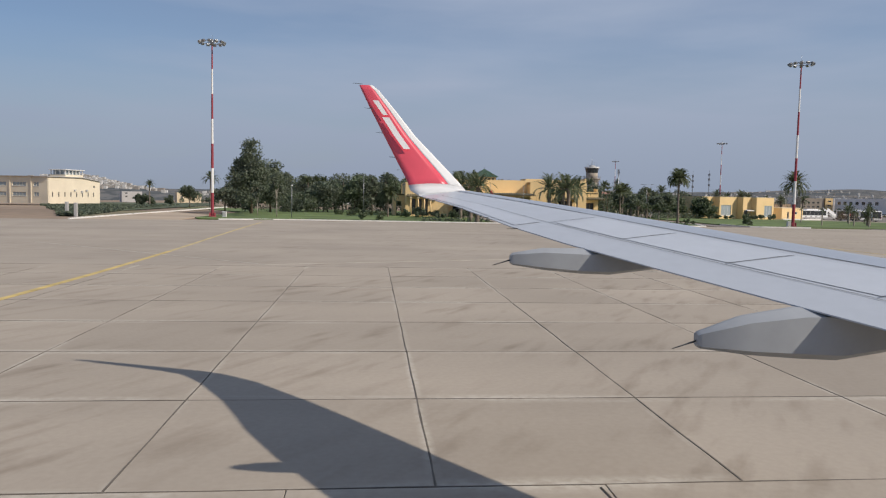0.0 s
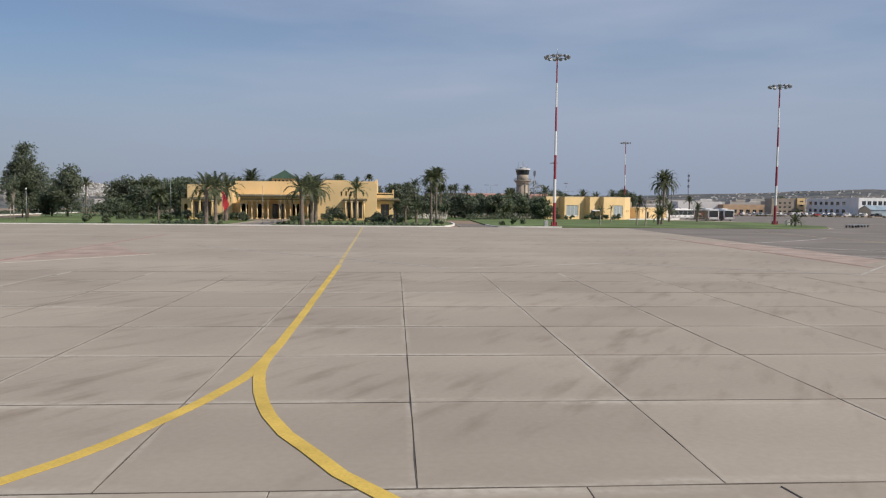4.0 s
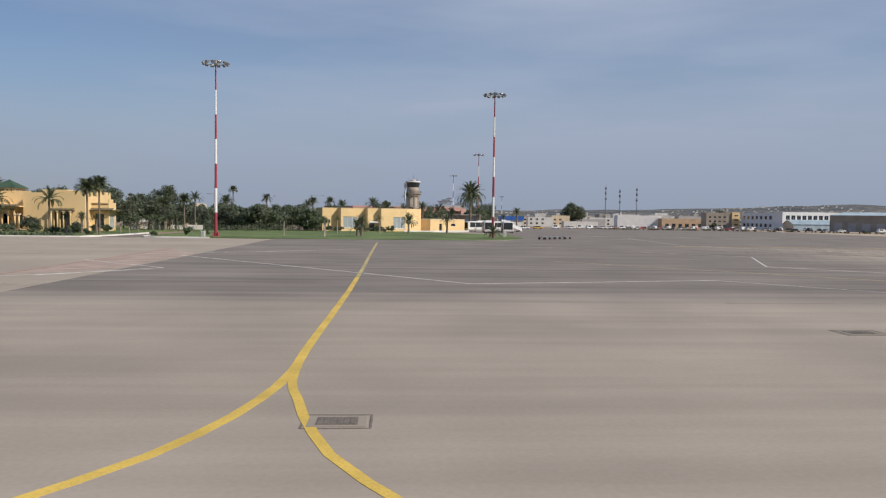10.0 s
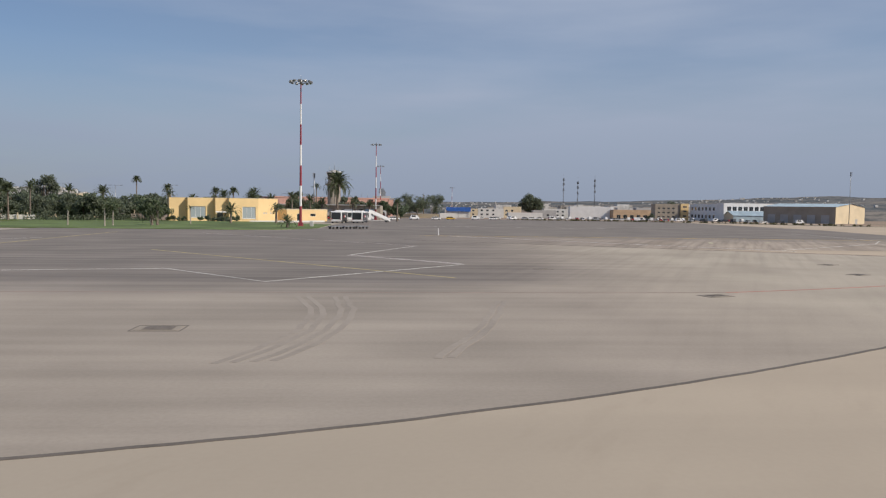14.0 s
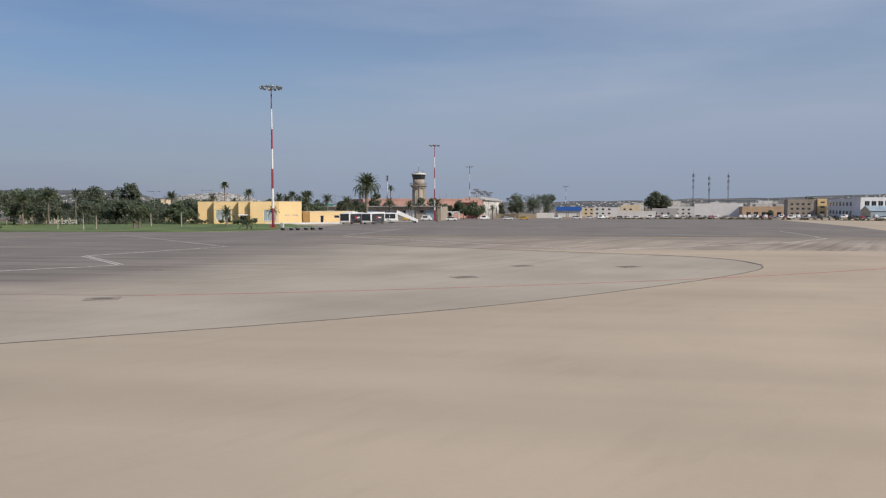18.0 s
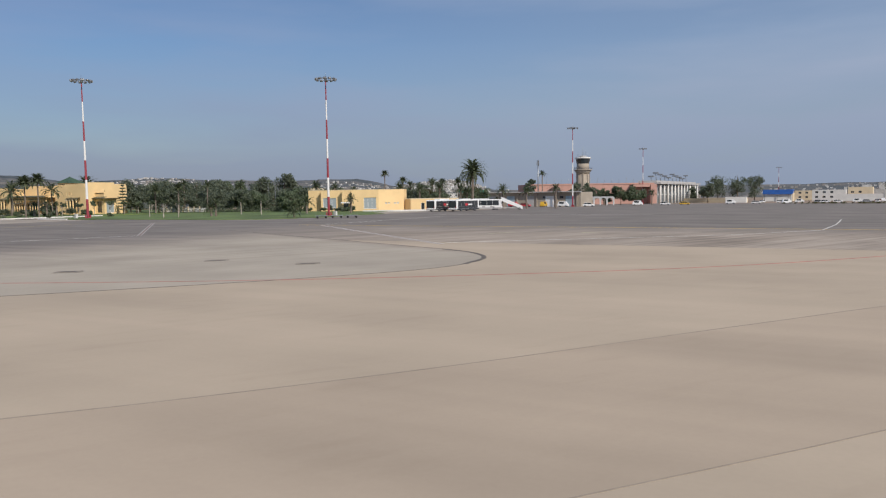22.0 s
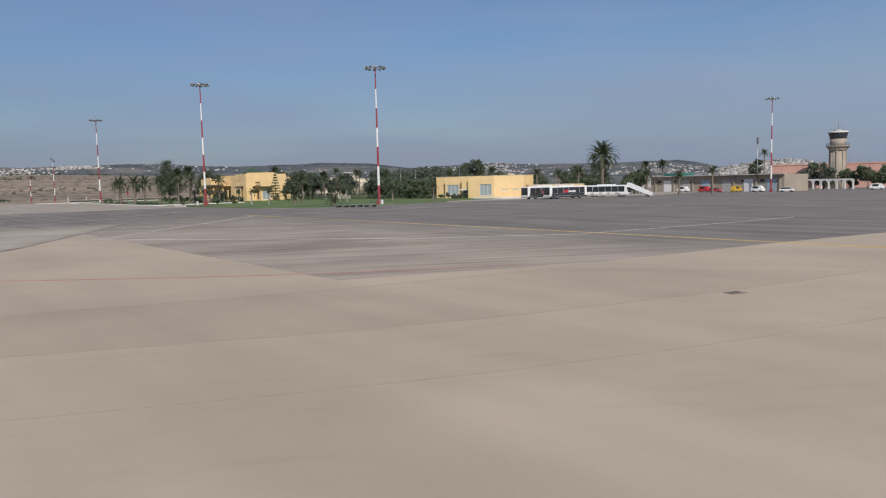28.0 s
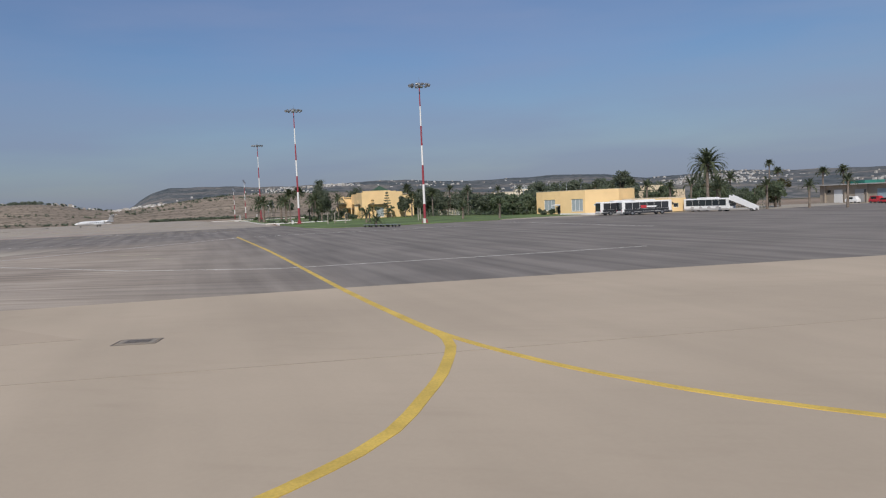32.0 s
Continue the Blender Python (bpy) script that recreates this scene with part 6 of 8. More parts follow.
# ---- hills on the horizon ----
HILL_TABLE = [(-75, 0.7), (-50, 1.0), (-32, 1.05), (-22, 0.7), (-10, 0.4), (0, 0.35), (10, 0.35), (18, 0.12), (21.6, 0.2), (23.2, 0.7), (25, 1.02), (27, 0.86), (29.6, 0.6), (32.5, 1.2), (36, 1.2), (42, 1.1), (48, 1.35), (53, 1.1), (57, 1.55), (60, 1.72), (65, 1.62), (68, 1.7), (72, 1.8), (79, 1.85), (84, 1.67), (86.2, 1.88), (88.7, 1.84), (90.3, 1.84), (91.6, 1.48), (92.4, 1.02), (92.9, 0.6), (93.6, 0.2), (97, 0.2), (101, 0.3), (112, 0.5), (140, 0.6)]


def hill_surface(e, f, px, py):
    z = 4.5 + math.tan(radians(e)) * 2300 * f if f > 0 else -22
    return z + 6 * f * noise.noise((px * 0.004, py * 0.004, 0.3)) + 3.0 * f * noise.noise((px * 0.015, py * 0.015, 2.3)) - 10 * (1 - f)


def hills():
    """Low ridges round the northern and western horizon."""
    table = HILL_TABLE
    az = np.array([a for a, _ in table], float)
    el = np.array([e for _, e in table], float)
    bm = bmesh.new()
    rows = []
    steps = 520
    for k in range(steps + 1):
        a = -75 + 215 * k / steps
        e = np.interp(a, az, el)
        r = radians(a)
        row = []
        for d, f in ((1150, 0.0), (1350, 0.18), (1600, 0.42), (1850, 0.6), (2100, 0.82), (2300, 1.0), (2600, 0.7), (3000, 0.2)):
            px, py = 160 - d * math.sin(r), 70 + d * math.cos(r)
            z = hill_surface(e, f, px, py)
            row.append(bm.verts.new((px, py, z)))
        rows.append(row)
    for a, b in zip(rows, rows[1:]):
        for j in range(7):
            bm.faces.new((a[j], b[j], b[j + 1], a[j + 1])).smooth = True
    bmesh.ops.recalc_face_normals(bm, faces=bm.faces[:])
    return solo("hills", bm, HILL, "scrub-covered hills on the horizon, brown and painted haze blue-grey", "hills", kind="structure"), rows


def hill_material():
    m, n, l, b = shader("hazed_hill_scrub", 0.95)
    b.inputs["Specular IOR Level"].default_value = 0.05
    # the blue-grey of distance haze is mixed into the scrub colours
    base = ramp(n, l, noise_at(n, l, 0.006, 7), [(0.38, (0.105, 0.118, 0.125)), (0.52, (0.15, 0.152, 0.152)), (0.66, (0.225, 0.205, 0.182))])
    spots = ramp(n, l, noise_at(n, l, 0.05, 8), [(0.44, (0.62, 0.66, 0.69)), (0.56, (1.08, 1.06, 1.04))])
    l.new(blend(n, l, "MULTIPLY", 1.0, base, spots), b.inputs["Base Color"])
    return m


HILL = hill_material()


def field_material():
    m, n, l, b = shader("dry_field", 0.98)
    b.inputs["Specular IOR Level"].default_value = 0.05
    base = ramp(n, l, noise_at(n, l, 0.035, 7, stretch=(2.6, 0.22, 1)), [(0.34, (0.19, 0.162, 0.13)), (0.48, (0.25, 0.205, 0.162)), (0.58, (0.285, 0.232, 0.18)), (0.68, (0.345, 0.288, 0.226))])
    spots = ramp(n, l, noise_at(n, l, 0.22, 7), [(0.38, (0.42, 0.46, 0.44)), (0.47, (1, 1, 1))])
    l.new(blend(n, l, "MULTIPLY", 1.0, base, spots), b.inputs["Base Color"])
    return m


FIELD = field_material()
_, HILL_ROWS = hills()


def hill_height(az_deg, d, px, py):
    e = np.interp(az_deg, [a for a, _ in HILL_TABLE], [v for _, v in HILL_TABLE])
    f = np.interp(d, [1150, 1350, 1600, 1850, 2100, 2300], [0, 0.18, 0.42, 0.6, 0.82, 1.0])
    return hill_surface(float(e), float(f), px, py)


def house_material():
    m, n, l, b = shader("house_walls", 0.9)
    isl = ramp(n, l, n.new("ShaderNodeNewGeometry").outputs["Random Per Island"], [(0.0, (0.30, 0.27, 0.24)), (0.3, (0.44, 0.41, 0.37)), (0.55, (0.56, 0.54, 0.51)), (1.0, (0.68, 0.67, 0.65))])
    l.new(blend(n, l, "MULTIPLY", 1.0, isl, ramp(n, l, noise_at(n, l, 0.4, 3), [(0.35, (0.72,) * 3), (0.6, (1, 1, 1))])), b.inputs["Base Color"])
    return m


HOUSE = house_material()


def hill_town(name, az0, az1, d0, d1, count, seed, label, bulk=1.0):
    """White houses strewn over a hillside, too far off to count."""
    rng = np.random.default_rng(seed)
    bm = bmesh.new()
    for _ in range(count):
        a, d = rng.normal((az0 + az1) / 2, (az1 - az0) / 4), rng.uniform(d0, d1)
        r = radians(a)
        x, y = 160 - d * math.sin(r), 70 + d * math.cos(r)
        z = hill_height(a, d, x, y)
        w, h = bulk * rng.uniform(2.6, 6.0), bulk * rng.uniform(1.2, 3.4)
        box(bm, x - w / 2, x + w / 2, y - w / 2, y + w / 2, z - 6, z + h)
    return solo(name, bm, HOUSE, label, "houses", kind="stuff")


# the tan rise of fields in the west, before the hills
RISE = [(-420, 14), (-200, 18), (-51, 20), (-26, 18), (0, 12), (27, 8.5), (56, 12), (85, 15), (115, 19), (146, 22), (203, 22), (300, 20), (480, 14)]


def rise_height(x, y):
    top = float(np.interp(y, [a for a, _ in RISE], [b for _, b in RISE]))
    s = min(1, max(0, (-330 - x) / 290)) if x > -620 else min(1, max(0, (x + 900) / 280))
    return -5.5 + (top + 5.5) * s * s * (3 - 2 * s) + 1.1 * s * noise.noise((x * 0.02, y * 0.02, 0.7)) + 0.5 * s * noise.noise((x * 0.07, y * 0.07, 1.7))


bm = bmesh.new()
grid = [[bm.verts.new((x, y, rise_height(x, y))) for y in range(-420, 481, 12)] for x in range(-330, -901, -15)]
for a, b in zip(grid, grid[1:]):
    for k in range(len(a) - 1):
        bm.faces.new((a[k], b[k], b[k + 1], a[k + 1])).smooth = True
bmesh.ops.recalc_face_normals(bm, faces=bm.faces[:])
solo("field_rise", bm, FIELD, "rise of dry tan fields with dark scrub", "field", kind="structure")
rng_f = np.random.default_rng(12)
bm = bmesh.new()
for y0, y1, x0, x1, count, small, large in ((-92, -80, -640, -620, 5, 3, 6), (-38, -16, -650, -610, 9, 1.5, 3.6), (-4, 10, -650, -610, 6, 1.5, 3.4), (24, 82, -650, -575, 110, 1.2, 3.0)):
    for _ in range(count):
        x, y, w = rng_f.uniform(x0, x1), rng_f.uniform(y0, y1), rng_f.uniform(small, large)
        box(bm, x - w / 2, x + w / 2, y - w / 2, y + w / 2, rise_height(x, y) - 2, rise_height(x, y) + w * rng_f.uniform(0.45, 0.9))
solo("hill_town", bm, HOUSE, "white houses along the crest of the rise", "houses", kind="stuff")

solo("dirt_track", ribbon(bmesh.new(), [Vector((-286 - 0.05 * y, y)) for y in range(-60, 330, 15)], 5.0, -2.6, -1.86), TRACK, "pale dirt track along the foot of the fields", "track", kind="structure")

# dark scrub along the field bounds
rng_s = np.random.default_rng(31)
blobs = []
for (x0, y0), (x1, y1), k in (((-556, 60), (-570, 150), 40), ((-470, -60), (-500, 110), 30), ((-590, 165), (-600, 300), 40), ((-440, 120), (-470, 330), 36), ((-600, -120), (-590, 10), 20), ((-352, 76), (-346, 142), 200), ((-520, 20), (-540, 200), 50), ((-400, -90), (-410, 30), 34)):
    for _ in range(k):
        s = rng_s.uniform()
        x, y = x0 + (x1 - x0) * s + rng_s.normal() * 4, y0 + (y1 - y0) * s + rng_s.normal() * 1.5
        blobs.append(((x, y, max(rise_height(x, y), fall(x, y) - 0.09) + 0.7), rng_s.uniform(1.0, 2.4)))
tagged(new("field_scrub", cloud_mesh("field_scrub", rng_s, blobs, 22, 0.7, LEAF_DARK)), "dark scrub along the bounds of the tan fields", "scrub", kind="stuff")
blobs = []
for y0, y1, count, tall in ((-78, -46, 60, 2.6), (-46, -14, 16, 1.5), (2, 26, 26, 1.5), (24, 80, 24, 1.0)):
    for _ in range(count):
        x, y = rng_s.uniform(-645, -610), rng_s.uniform(y0, y1)
        blobs.append(((x, y, rise_height(x, y) + tall * rng_s.uniform(0.3, 1.0)), tall * rng_s.uniform(0.5, 0.9)))
tagged(new("crest_trees", cloud_mesh("crest_trees", rng_s, blobs, 30, 0.7, LEAF_DARK)), "dark round trees between the houses on the crest", "trees", kind="stuff")
hill_town("hill_town", 43.5, 52, 1500, 2280, 420, 1, "white houses clustered on the hillside")
hill_town("hill_town", 22.6, 29.4, 1400, 2290, 620, 2, "crowded white and cream town houses on a low hill", 1.5)
hill_town("hill_town", 10, 22, 1200, 1500, 110, 11, "low pale houses along the plain beyond the field", 2.0)
hill_town("hill_town", 75.5, 79.5, 2060, 2290, 150, 3, "white houses along the hill crest")
hill_town("hill_town", 79, 84, 1750, 2200, 170, 9, "white houses clustered below the hill crest")
hill_town("hill_town", 66, 75, 1900, 2290, 50, 10, "scattered white houses along the hill crest")
hill_town("hill_town", 88, 95, 1300, 1700, 26, 8, "white houses near the coast below the hill")
hill_town("hill_town", 55, 66, 1300, 2000, 35, 4, "scattered white farmhouses on the hill")
hill_town("hill_town", 26, 38, 1300, 2000, 150, 5, "white houses on the slope behind the terminal")
hill_town("hill_town", -36, -18, 1200, 2200, 200, 6, "white town houses on the far eastern slope")
hill_town("hill_town", -16, 8, 1200, 2100, 160, 7, "low pale town on the northern horizon")


# roofs of the town behind the eastern sheds
rng_r = np.random.default_rng(41)
bm = bmesh.new()
for _ in range(150):
    d, a = rng_r.uniform(820, 1080), rng_r.uniform(8, 31)
    x, y = 140 + d * math.sin(radians(a)), d * math.cos(radians(a))
    w, z = rng_r.uniform(7, 20), fall(x, y)
    box(bm, x - w / 2, x + w / 2, y - 6, y + 6, z - 1, z + rng_r.uniform(7, 17))
solo("town_roofs", bm, HOUSE, "crowded pale and brown town houses behind the sheds", "houses", kind="stuff")


# ---- garden trees and palms ----
TALL = "tall dark green tree behind the lawn"
broadleaf_tree("tree", -24.8, 156, 15.8, 9.6, 11, LEAF_DARK, "tall dark green conical tree on the lawn", 0.03, 56, 150, 0.34, True)
broadleaf_tree("tree", -22.8, 170, 11.9, 8.2, 12, LEAF_DARK, TALL, 0.06, 52, 90, 0.36)
broadleaf_tree("tree", -33, 171, 7.4, 9.5, 13, LEAF_DARK, "broad dark tree beside the service road", 0.02, 50, 60)
broadleaf_tree("tree", -28, 174, 8.2, 8.0, 14, LEAF_DARK, TALL, 0.02, 50, 50)
rng_t = random.Random(9)
# woods behind the gardens, joined crowns of uneven height
for k in range(15):
    x, y = -22 + 2.3 * k + rng_t.uniform(-1, 1), rng_t.uniform(184, 196)
    h = float(np.interp(x, [-23, -18, -12.6, -8.5, -5, -2, 3, 12], [4.4, 5.0, 6.8, 10.4, 9.6, 10.8, 11.2, 11.0])) + rng_t.uniform(-0.6, 0.5)
    broadleaf_tree("tree", x, y, h, rng_t.uniform(6.5, 8.5), 100 + k, rng_t.choice((LEAF_DARK, LEAF_DARK, LEAF_MID)), "leafy garden tree in the grove behind the lawn", 0.03, 46, 54, 0.42, group="grove trees")
for k in range(20):
    x, y = 50 + 2.1 * k + rng_t.uniform(-1.2, 1.2), rng_t.uniform(186, 210)
    h = float(np.interp(x, [50, 56, 62, 70, 84, 92], [7.4, 6.8, 6.4, 6.9, 6.8, 6.0])) + rng_t.uniform(-0.7, 0.5)
    broadleaf_tree("tree", x, y, h, rng_t.uniform(6, 8.5), 140 + k, rng_t.choice((LEAF_DARK, LEAF_DARK, LEAF_MID)), "leafy garden tree between the pavilion and the office", 0.02, 44, 48, 0.4, group="grove trees")
for k in range(9):
    x, y = 12 + 4.2 * k + rng_t.uniform(-1.5, 1.5), rng_t.uniform(186, 198)
    broadleaf_tree("tree", x, y, rng_t.uniform(8.6, 10.6), rng_t.uniform(6, 8), 180 + k, LEAF_DARK, "dark tree rising behind the pavilion", 0.1, 42, 40, 0.4, group="grove trees")
for k in range(16):
    x, y = 20 + 6.0 * k + rng_t.uniform(-3, 3), rng_t.uniform(225, 262)
    broadleaf_tree("tree", x, y, rng_t.uniform(6.5, 9.0), rng_t.uniform(9, 12), 200 + k, rng_t.choice((LEAF_DARK, LEAF_DARK, LEAF_MID)), "dark broad tree in the wood behind the buildings", 0.02, 44, 44, 0.5, group="wood trees")
for k in range(11):
    x, y = -42 + 5.2 * k + rng_t.uniform(-2, 2), rng_t.uniform(258, 292)
    broadleaf_tree("tree", x, y, rng_t.uniform(12.0, 15.0), rng_t.uniform(10, 14), 320 + k, LEAF_DARK, "tall dark tree in the far wood", 0.02, 46, 60, 0.55, group="wood trees")
broadleaf_tree("tree", 28.5, 264, 15.4, 8.6, 220, LEAF_DARK, "tall dark tree standing above the wood", 0.1, 44, 44, 0.45, group="wood trees")
broadleaf_tree("tree", -56.2, 236, 7.6, 8.2, 221, LEAF_DARK, "round dark tree in the field", 0.12)
for k, (x, y, h, w) in enumerate(((-47, 304, 15.0, 9.5), (-41, 306, 16.4, 10.5), (-35, 309, 14.6, 9.0))):
    broadleaf_tree("tree", x, y, h, w, 222 + k, LEAF_MID, "tall hazy tree standing far behind the grove", 0.04, 50, 70, 0.5)
for k, (x, y, h, w) in enumerate(((-92, 318, 5.5, 6), (-97, 322, 5.0, 5), (-86, 330, 4.5, 6), (-70, 330, 4.6, 8), (-64, 340, 5.0, 9))):
    broadleaf_tree("tree", x, y, h, w, 226 + k, LEAF_DARK, "low dark tree at the end of the field", 0.04, 36, 30, 0.5, group="field trees")
for k, (x, y, h, w) in enumerate(((50.6, 170, 7.2, 5.5), (52.8, 176, 8.4, 6.5), (49.4, 178, 8.8, 6.5), (55.4, 183, 7.0, 6.0))):
    broadleaf_tree("tree", x, y, h, w, 236 + k, LEAF_DARK, "dark leafy tree close beside the pavilion", 0.05, 46, 50, 0.38, group="grove trees")
for k, (x, y, h, w) in enumerate(((36, 250, 8.0, 8), (43, 249, 8.4, 8), (50, 246, 7.2, 7), (30, 252, 8.6, 8))):
    broadleaf_tree("tree", x, y, h, w, 244 + k, LEAF_DARK, "dark broad tree before the villa", 0.03, 44, 44, 0.5, group="wood trees")
broadleaf_tree("tree", -17.0, 135.0, 8.4, 3.0, 232, LEAF_DARK, "slim young tree with a thin pale trunk on the lawn", 0.42, 34, 30, 0.26, group="slim trees", bark=PALE_BARK, girth=0.5)
broadleaf_tree("tree", -21.6, 143, 7.0, 3.0, 233, LEAF_DARK, "slim young tree with a thin pale trunk on the lawn", 0.38, 34, 30, 0.26, group="slim trees", bark=PALE_BARK, girth=0.5)
for k in range(13):
    x, y = 102 + 2.4 * k + rng_t.uniform(-1, 1), rng_t.uniform(240, 262)
    broadleaf_tree("tree", x - 8, y, rng_t.uniform(5.5, 8.5), rng_t.uniform(5, 7.5), 240 + k, rng_t.choice((LEAF_DRY, LEAF_DARK, LEAF_MID)), "dry brownish tree near the service yard", 0.12, 38, 30, 0.4, group="yard trees")
# trees about the terminal
for k, (x, y, h, w, m) in enumerate(((104, 350, 13, 6, LEAF_DARK), (126, 352, 12, 8, LEAF_DARK), (132, 348, 10, 8, LEAF_DARK), (146, 352, 9, 10, LEAF_MID), (152, 356, 9, 9, LEAF_MID), (138, 356, 8, 8, LEAF_MID),
                                     (160, 598, 20, 18, LEAF_DARK), (173, 604, 24, 22, LEAF_DARK), (184, 612, 21, 17, LEAF_DARK), (165, 500, 12, 10, LEAF_DARK), (160, 520, 13, 6, LEAF_DARK), (152, 530, 13, 6, LEAF_DARK))):
    broadleaf_tree("tree", x, y, h, w, 260 + k, m, "dark leafy tree beside the terminal", 0.1, 46, 46, 0.55, group="terminal trees")
broadleaf_tree("tree", 292, 770, 25, 27, 280, LEAF_DARK, "large round dark tree among the sheds", 0.05, 60, 90, 1.0)
broadleaf_tree("tree", 395, 640, 17, 16, 281, LEAF_DARK, "round dark tree behind the office block", 0.05, 50, 50, 0.8)
broadleaf_tree("tree", 318, 480, 5, 6, 282, LEAF_DARK, "small dark tree in the car park", 0.1)


def norfolk_pine(x, y, h):
    t = thing("pine", x, y, 0.08, 0, "tiered Norfolk pine beside the pavilion", "tree")
    part("trunk", tube(bmesh.new(), (0, 0, 0), (0, 0, h), 0.16, 0.03, 8), BARK, t)
    rng = np.random.default_rng(3)
    for k in range(9):
        z = 1.2 + (h - 1.5) * k / 8.5
        r = 2.0 * (1 - k / 9.5)
        blobs = [((r * s * math.cos(a), r * s * math.sin(a), z + 0.12 * s), 0.2 + 0.12 * (1 - s)) for a in (2 * math.pi * j / 6 + k for j in range(6)) for s in (0.35, 0.7, 1.0)]
        ob = new("branch_tier", cloud_mesh("branch_tier", rng, blobs, 12, 0.15, LEAF_DARK))
        ob.parent = t


norfolk_pine(53, 163.5, 8.4)

DL = "stout date palm with a thick trunk before the pavilion"
for k, (x, y, h, f) in enumerate(((18.2, 127.2, 6.0, 3.7), (18.0, 134.7, 6.1, 3.8), (17.4, 145.5, 6.3, 3.9), (34.3, 127.2, 6.0, 3.7), (35.1, 134.2, 6.1, 3.8), (34.8, 143.9, 6.3, 3.9))):
    palm(x, y, h, f, 20 + k, 30, 0.35, DL, up=0.86)
palm(132.0, 222, 11.0, 5.1, 40, 64, 0.40, "tall date palm with a full round crown by the bus stand", up=0.9)
WP = "slender fan palm on the lawn"
for k, (x, y, h, f) in enumerate(((42.2, 150, 6.4, 3.2), (56.6, 132.8, 8.2, 2.3), (57.6, 135.4, 8.7, 2.3), (3.2, 150, 4.6, 2.4))):
    palm(x, y, h, f, 50 + k, 20 if k == 0 else 44, 0.17, WP, group="lawn palms", skirt=False, up=0.8, full=0.16 if k == 0 else 0.3)
SP = "young date palm on the open lawn"
for k, (x, y, h, f) in enumerate(((113, 166.3, 2.6, 2.7), (128.9, 141, 0.9, 2.2), (102.8, 145, 1.8, 2.3), (103.6, 145.6, 2.9, 1.7), (122, 172, 3.2, 2.0), (50, 139.5, 2.9, 1.4), (52, 141.4, 3.1, 1.4), (54.2, 142.5, 2.8, 1.4))):
    palm(x, y, h, f, 70 + k, 24, 0.24, SP, group="young palms", skirt=k % 2 == 0)
BP = "bushy palm rising behind the yellow office"
for k, (x, y, h, f) in enumerate(((91, 258, 7.6, 3.4), (102, 254, 8.2, 3.6), (107, 222, 6.6, 3.0), (112, 226, 6.0, 2.9), (118, 228, 6.6, 3.2), (123, 233, 6.0, 3.2), (127, 229, 5.0, 3.0), (136, 236, 5.6, 3.0), (90, 222, 5.6, 2.8), (84, 220, 7.0, 2.6), (141, 244, 5.0, 2.8), (150, 246, 6.0, 2.6))):
    palm(x, y, h, f, 90 + k, 26, 0.28, BP, group="office palms")
palm(38.5, 327, 15.6, 2.4, 110, 34, 0.25, "tall thin fan palm above the grove", group="grove palms", skirt=False, full=0.3)
palm(52.5, 253, 8.2, 3.6, 126, 34, 0.3, "date palm rising above the grove", group="grove palms")
for k, (x, y, h) in enumerate(((55, 316, 11.6), (74, 318, 10.6), (81, 320, 10.8))):
    palm(x, y, h, 2.8, 127 + k, 30, 0.28, "bushy palm showing above the grove", group="grove palms", full=0.25)
palm(66, 196, 7.4, 2.4, 111, 26, 0.2, "fan palm above the grove", group="grove palms", skirt=False)
palm(60, 188, 7.8, 2.4, 112, 26, 0.2, "fan palm above the grove", group="grove palms", skirt=False)
palm(55, 184, 8.2, 2.5, 113, 26, 0.2, "fan palm above the grove", group="grove palms", skirt=False)
palm(114, 338, 14.0, 2.6, 114, 28, 0.25, "tall shaggy fan palm beside the control tower", group="terminal palms", skirt=False)
palm(58.2, 170, 6.0, 2.5, 117, 26, 0.2, "fan palm beside the pavilion", group="grove palms", skirt=False, full=0.28)
palm(60.8, 176, 6.8, 2.4, 118, 34, 0.2, "fan palm beside the pavilion", group="grove palms", skirt=False, full=0.28)
palm(-55, 259.5, 9.6, 3.6, 124, 30, 0.25, "date palm rising behind the tall garden tree", group="grove palms")
palm(-89, 308, 8.4, 2.6, 125, 36, 0.28, "bushy date palm at the end of the field", group="grove palms")
palm(15.6, 181, 8.9, 3.8, 116, 40, 0.3, "date palm rising behind the pavilion", group="grove palms")
for k, (x, y) in enumerate(((126, 346), (139, 350), (160, 350))):
    palm(x, y, 5, 2.6, 120 + k, 24, 0.28, "palm in the terminal forecourt", group="terminal palms")
for k, (x, y, h) in enumerate(((-16.8, 196.1, 7.6), (-14.5, 197, 7.9), (-12.8, 199, 7.8))):
    palm(x, y, h, 2.1, 130 + k, 26, 0.17, "slender palm with a pale trunk before the grove", group="lawn palms", skirt=False, full=0.26)

for k, (x, y, h) in enumerate(((89.4, 139.8, 2.9), (97.2, 136.6, 3.2), (97.0, 141.0, 2.8), (97.6, 160.5, 3.0), (106.8, 157, 3.3))):
    palm(x, y, h, 1.2, 150 + k, 11, 0.12, "slim young palm with a pale bare trunk on the east lawn", group="lawn palms", skirt=False, bark=PALE_BARK)

# clipped avenue trees along the access road
for k in range(9):
    broadleaf_tree("avenue_tree", 59.6 - 0.05 * k, 140 + 4.6 * k, 3.9, 2.6, 300 + k, LEAF_MID, "young avenue tree with a pale bare trunk", 0.55, 30, 14, 0.22, group="avenue trees", bark=PALE_BARK)

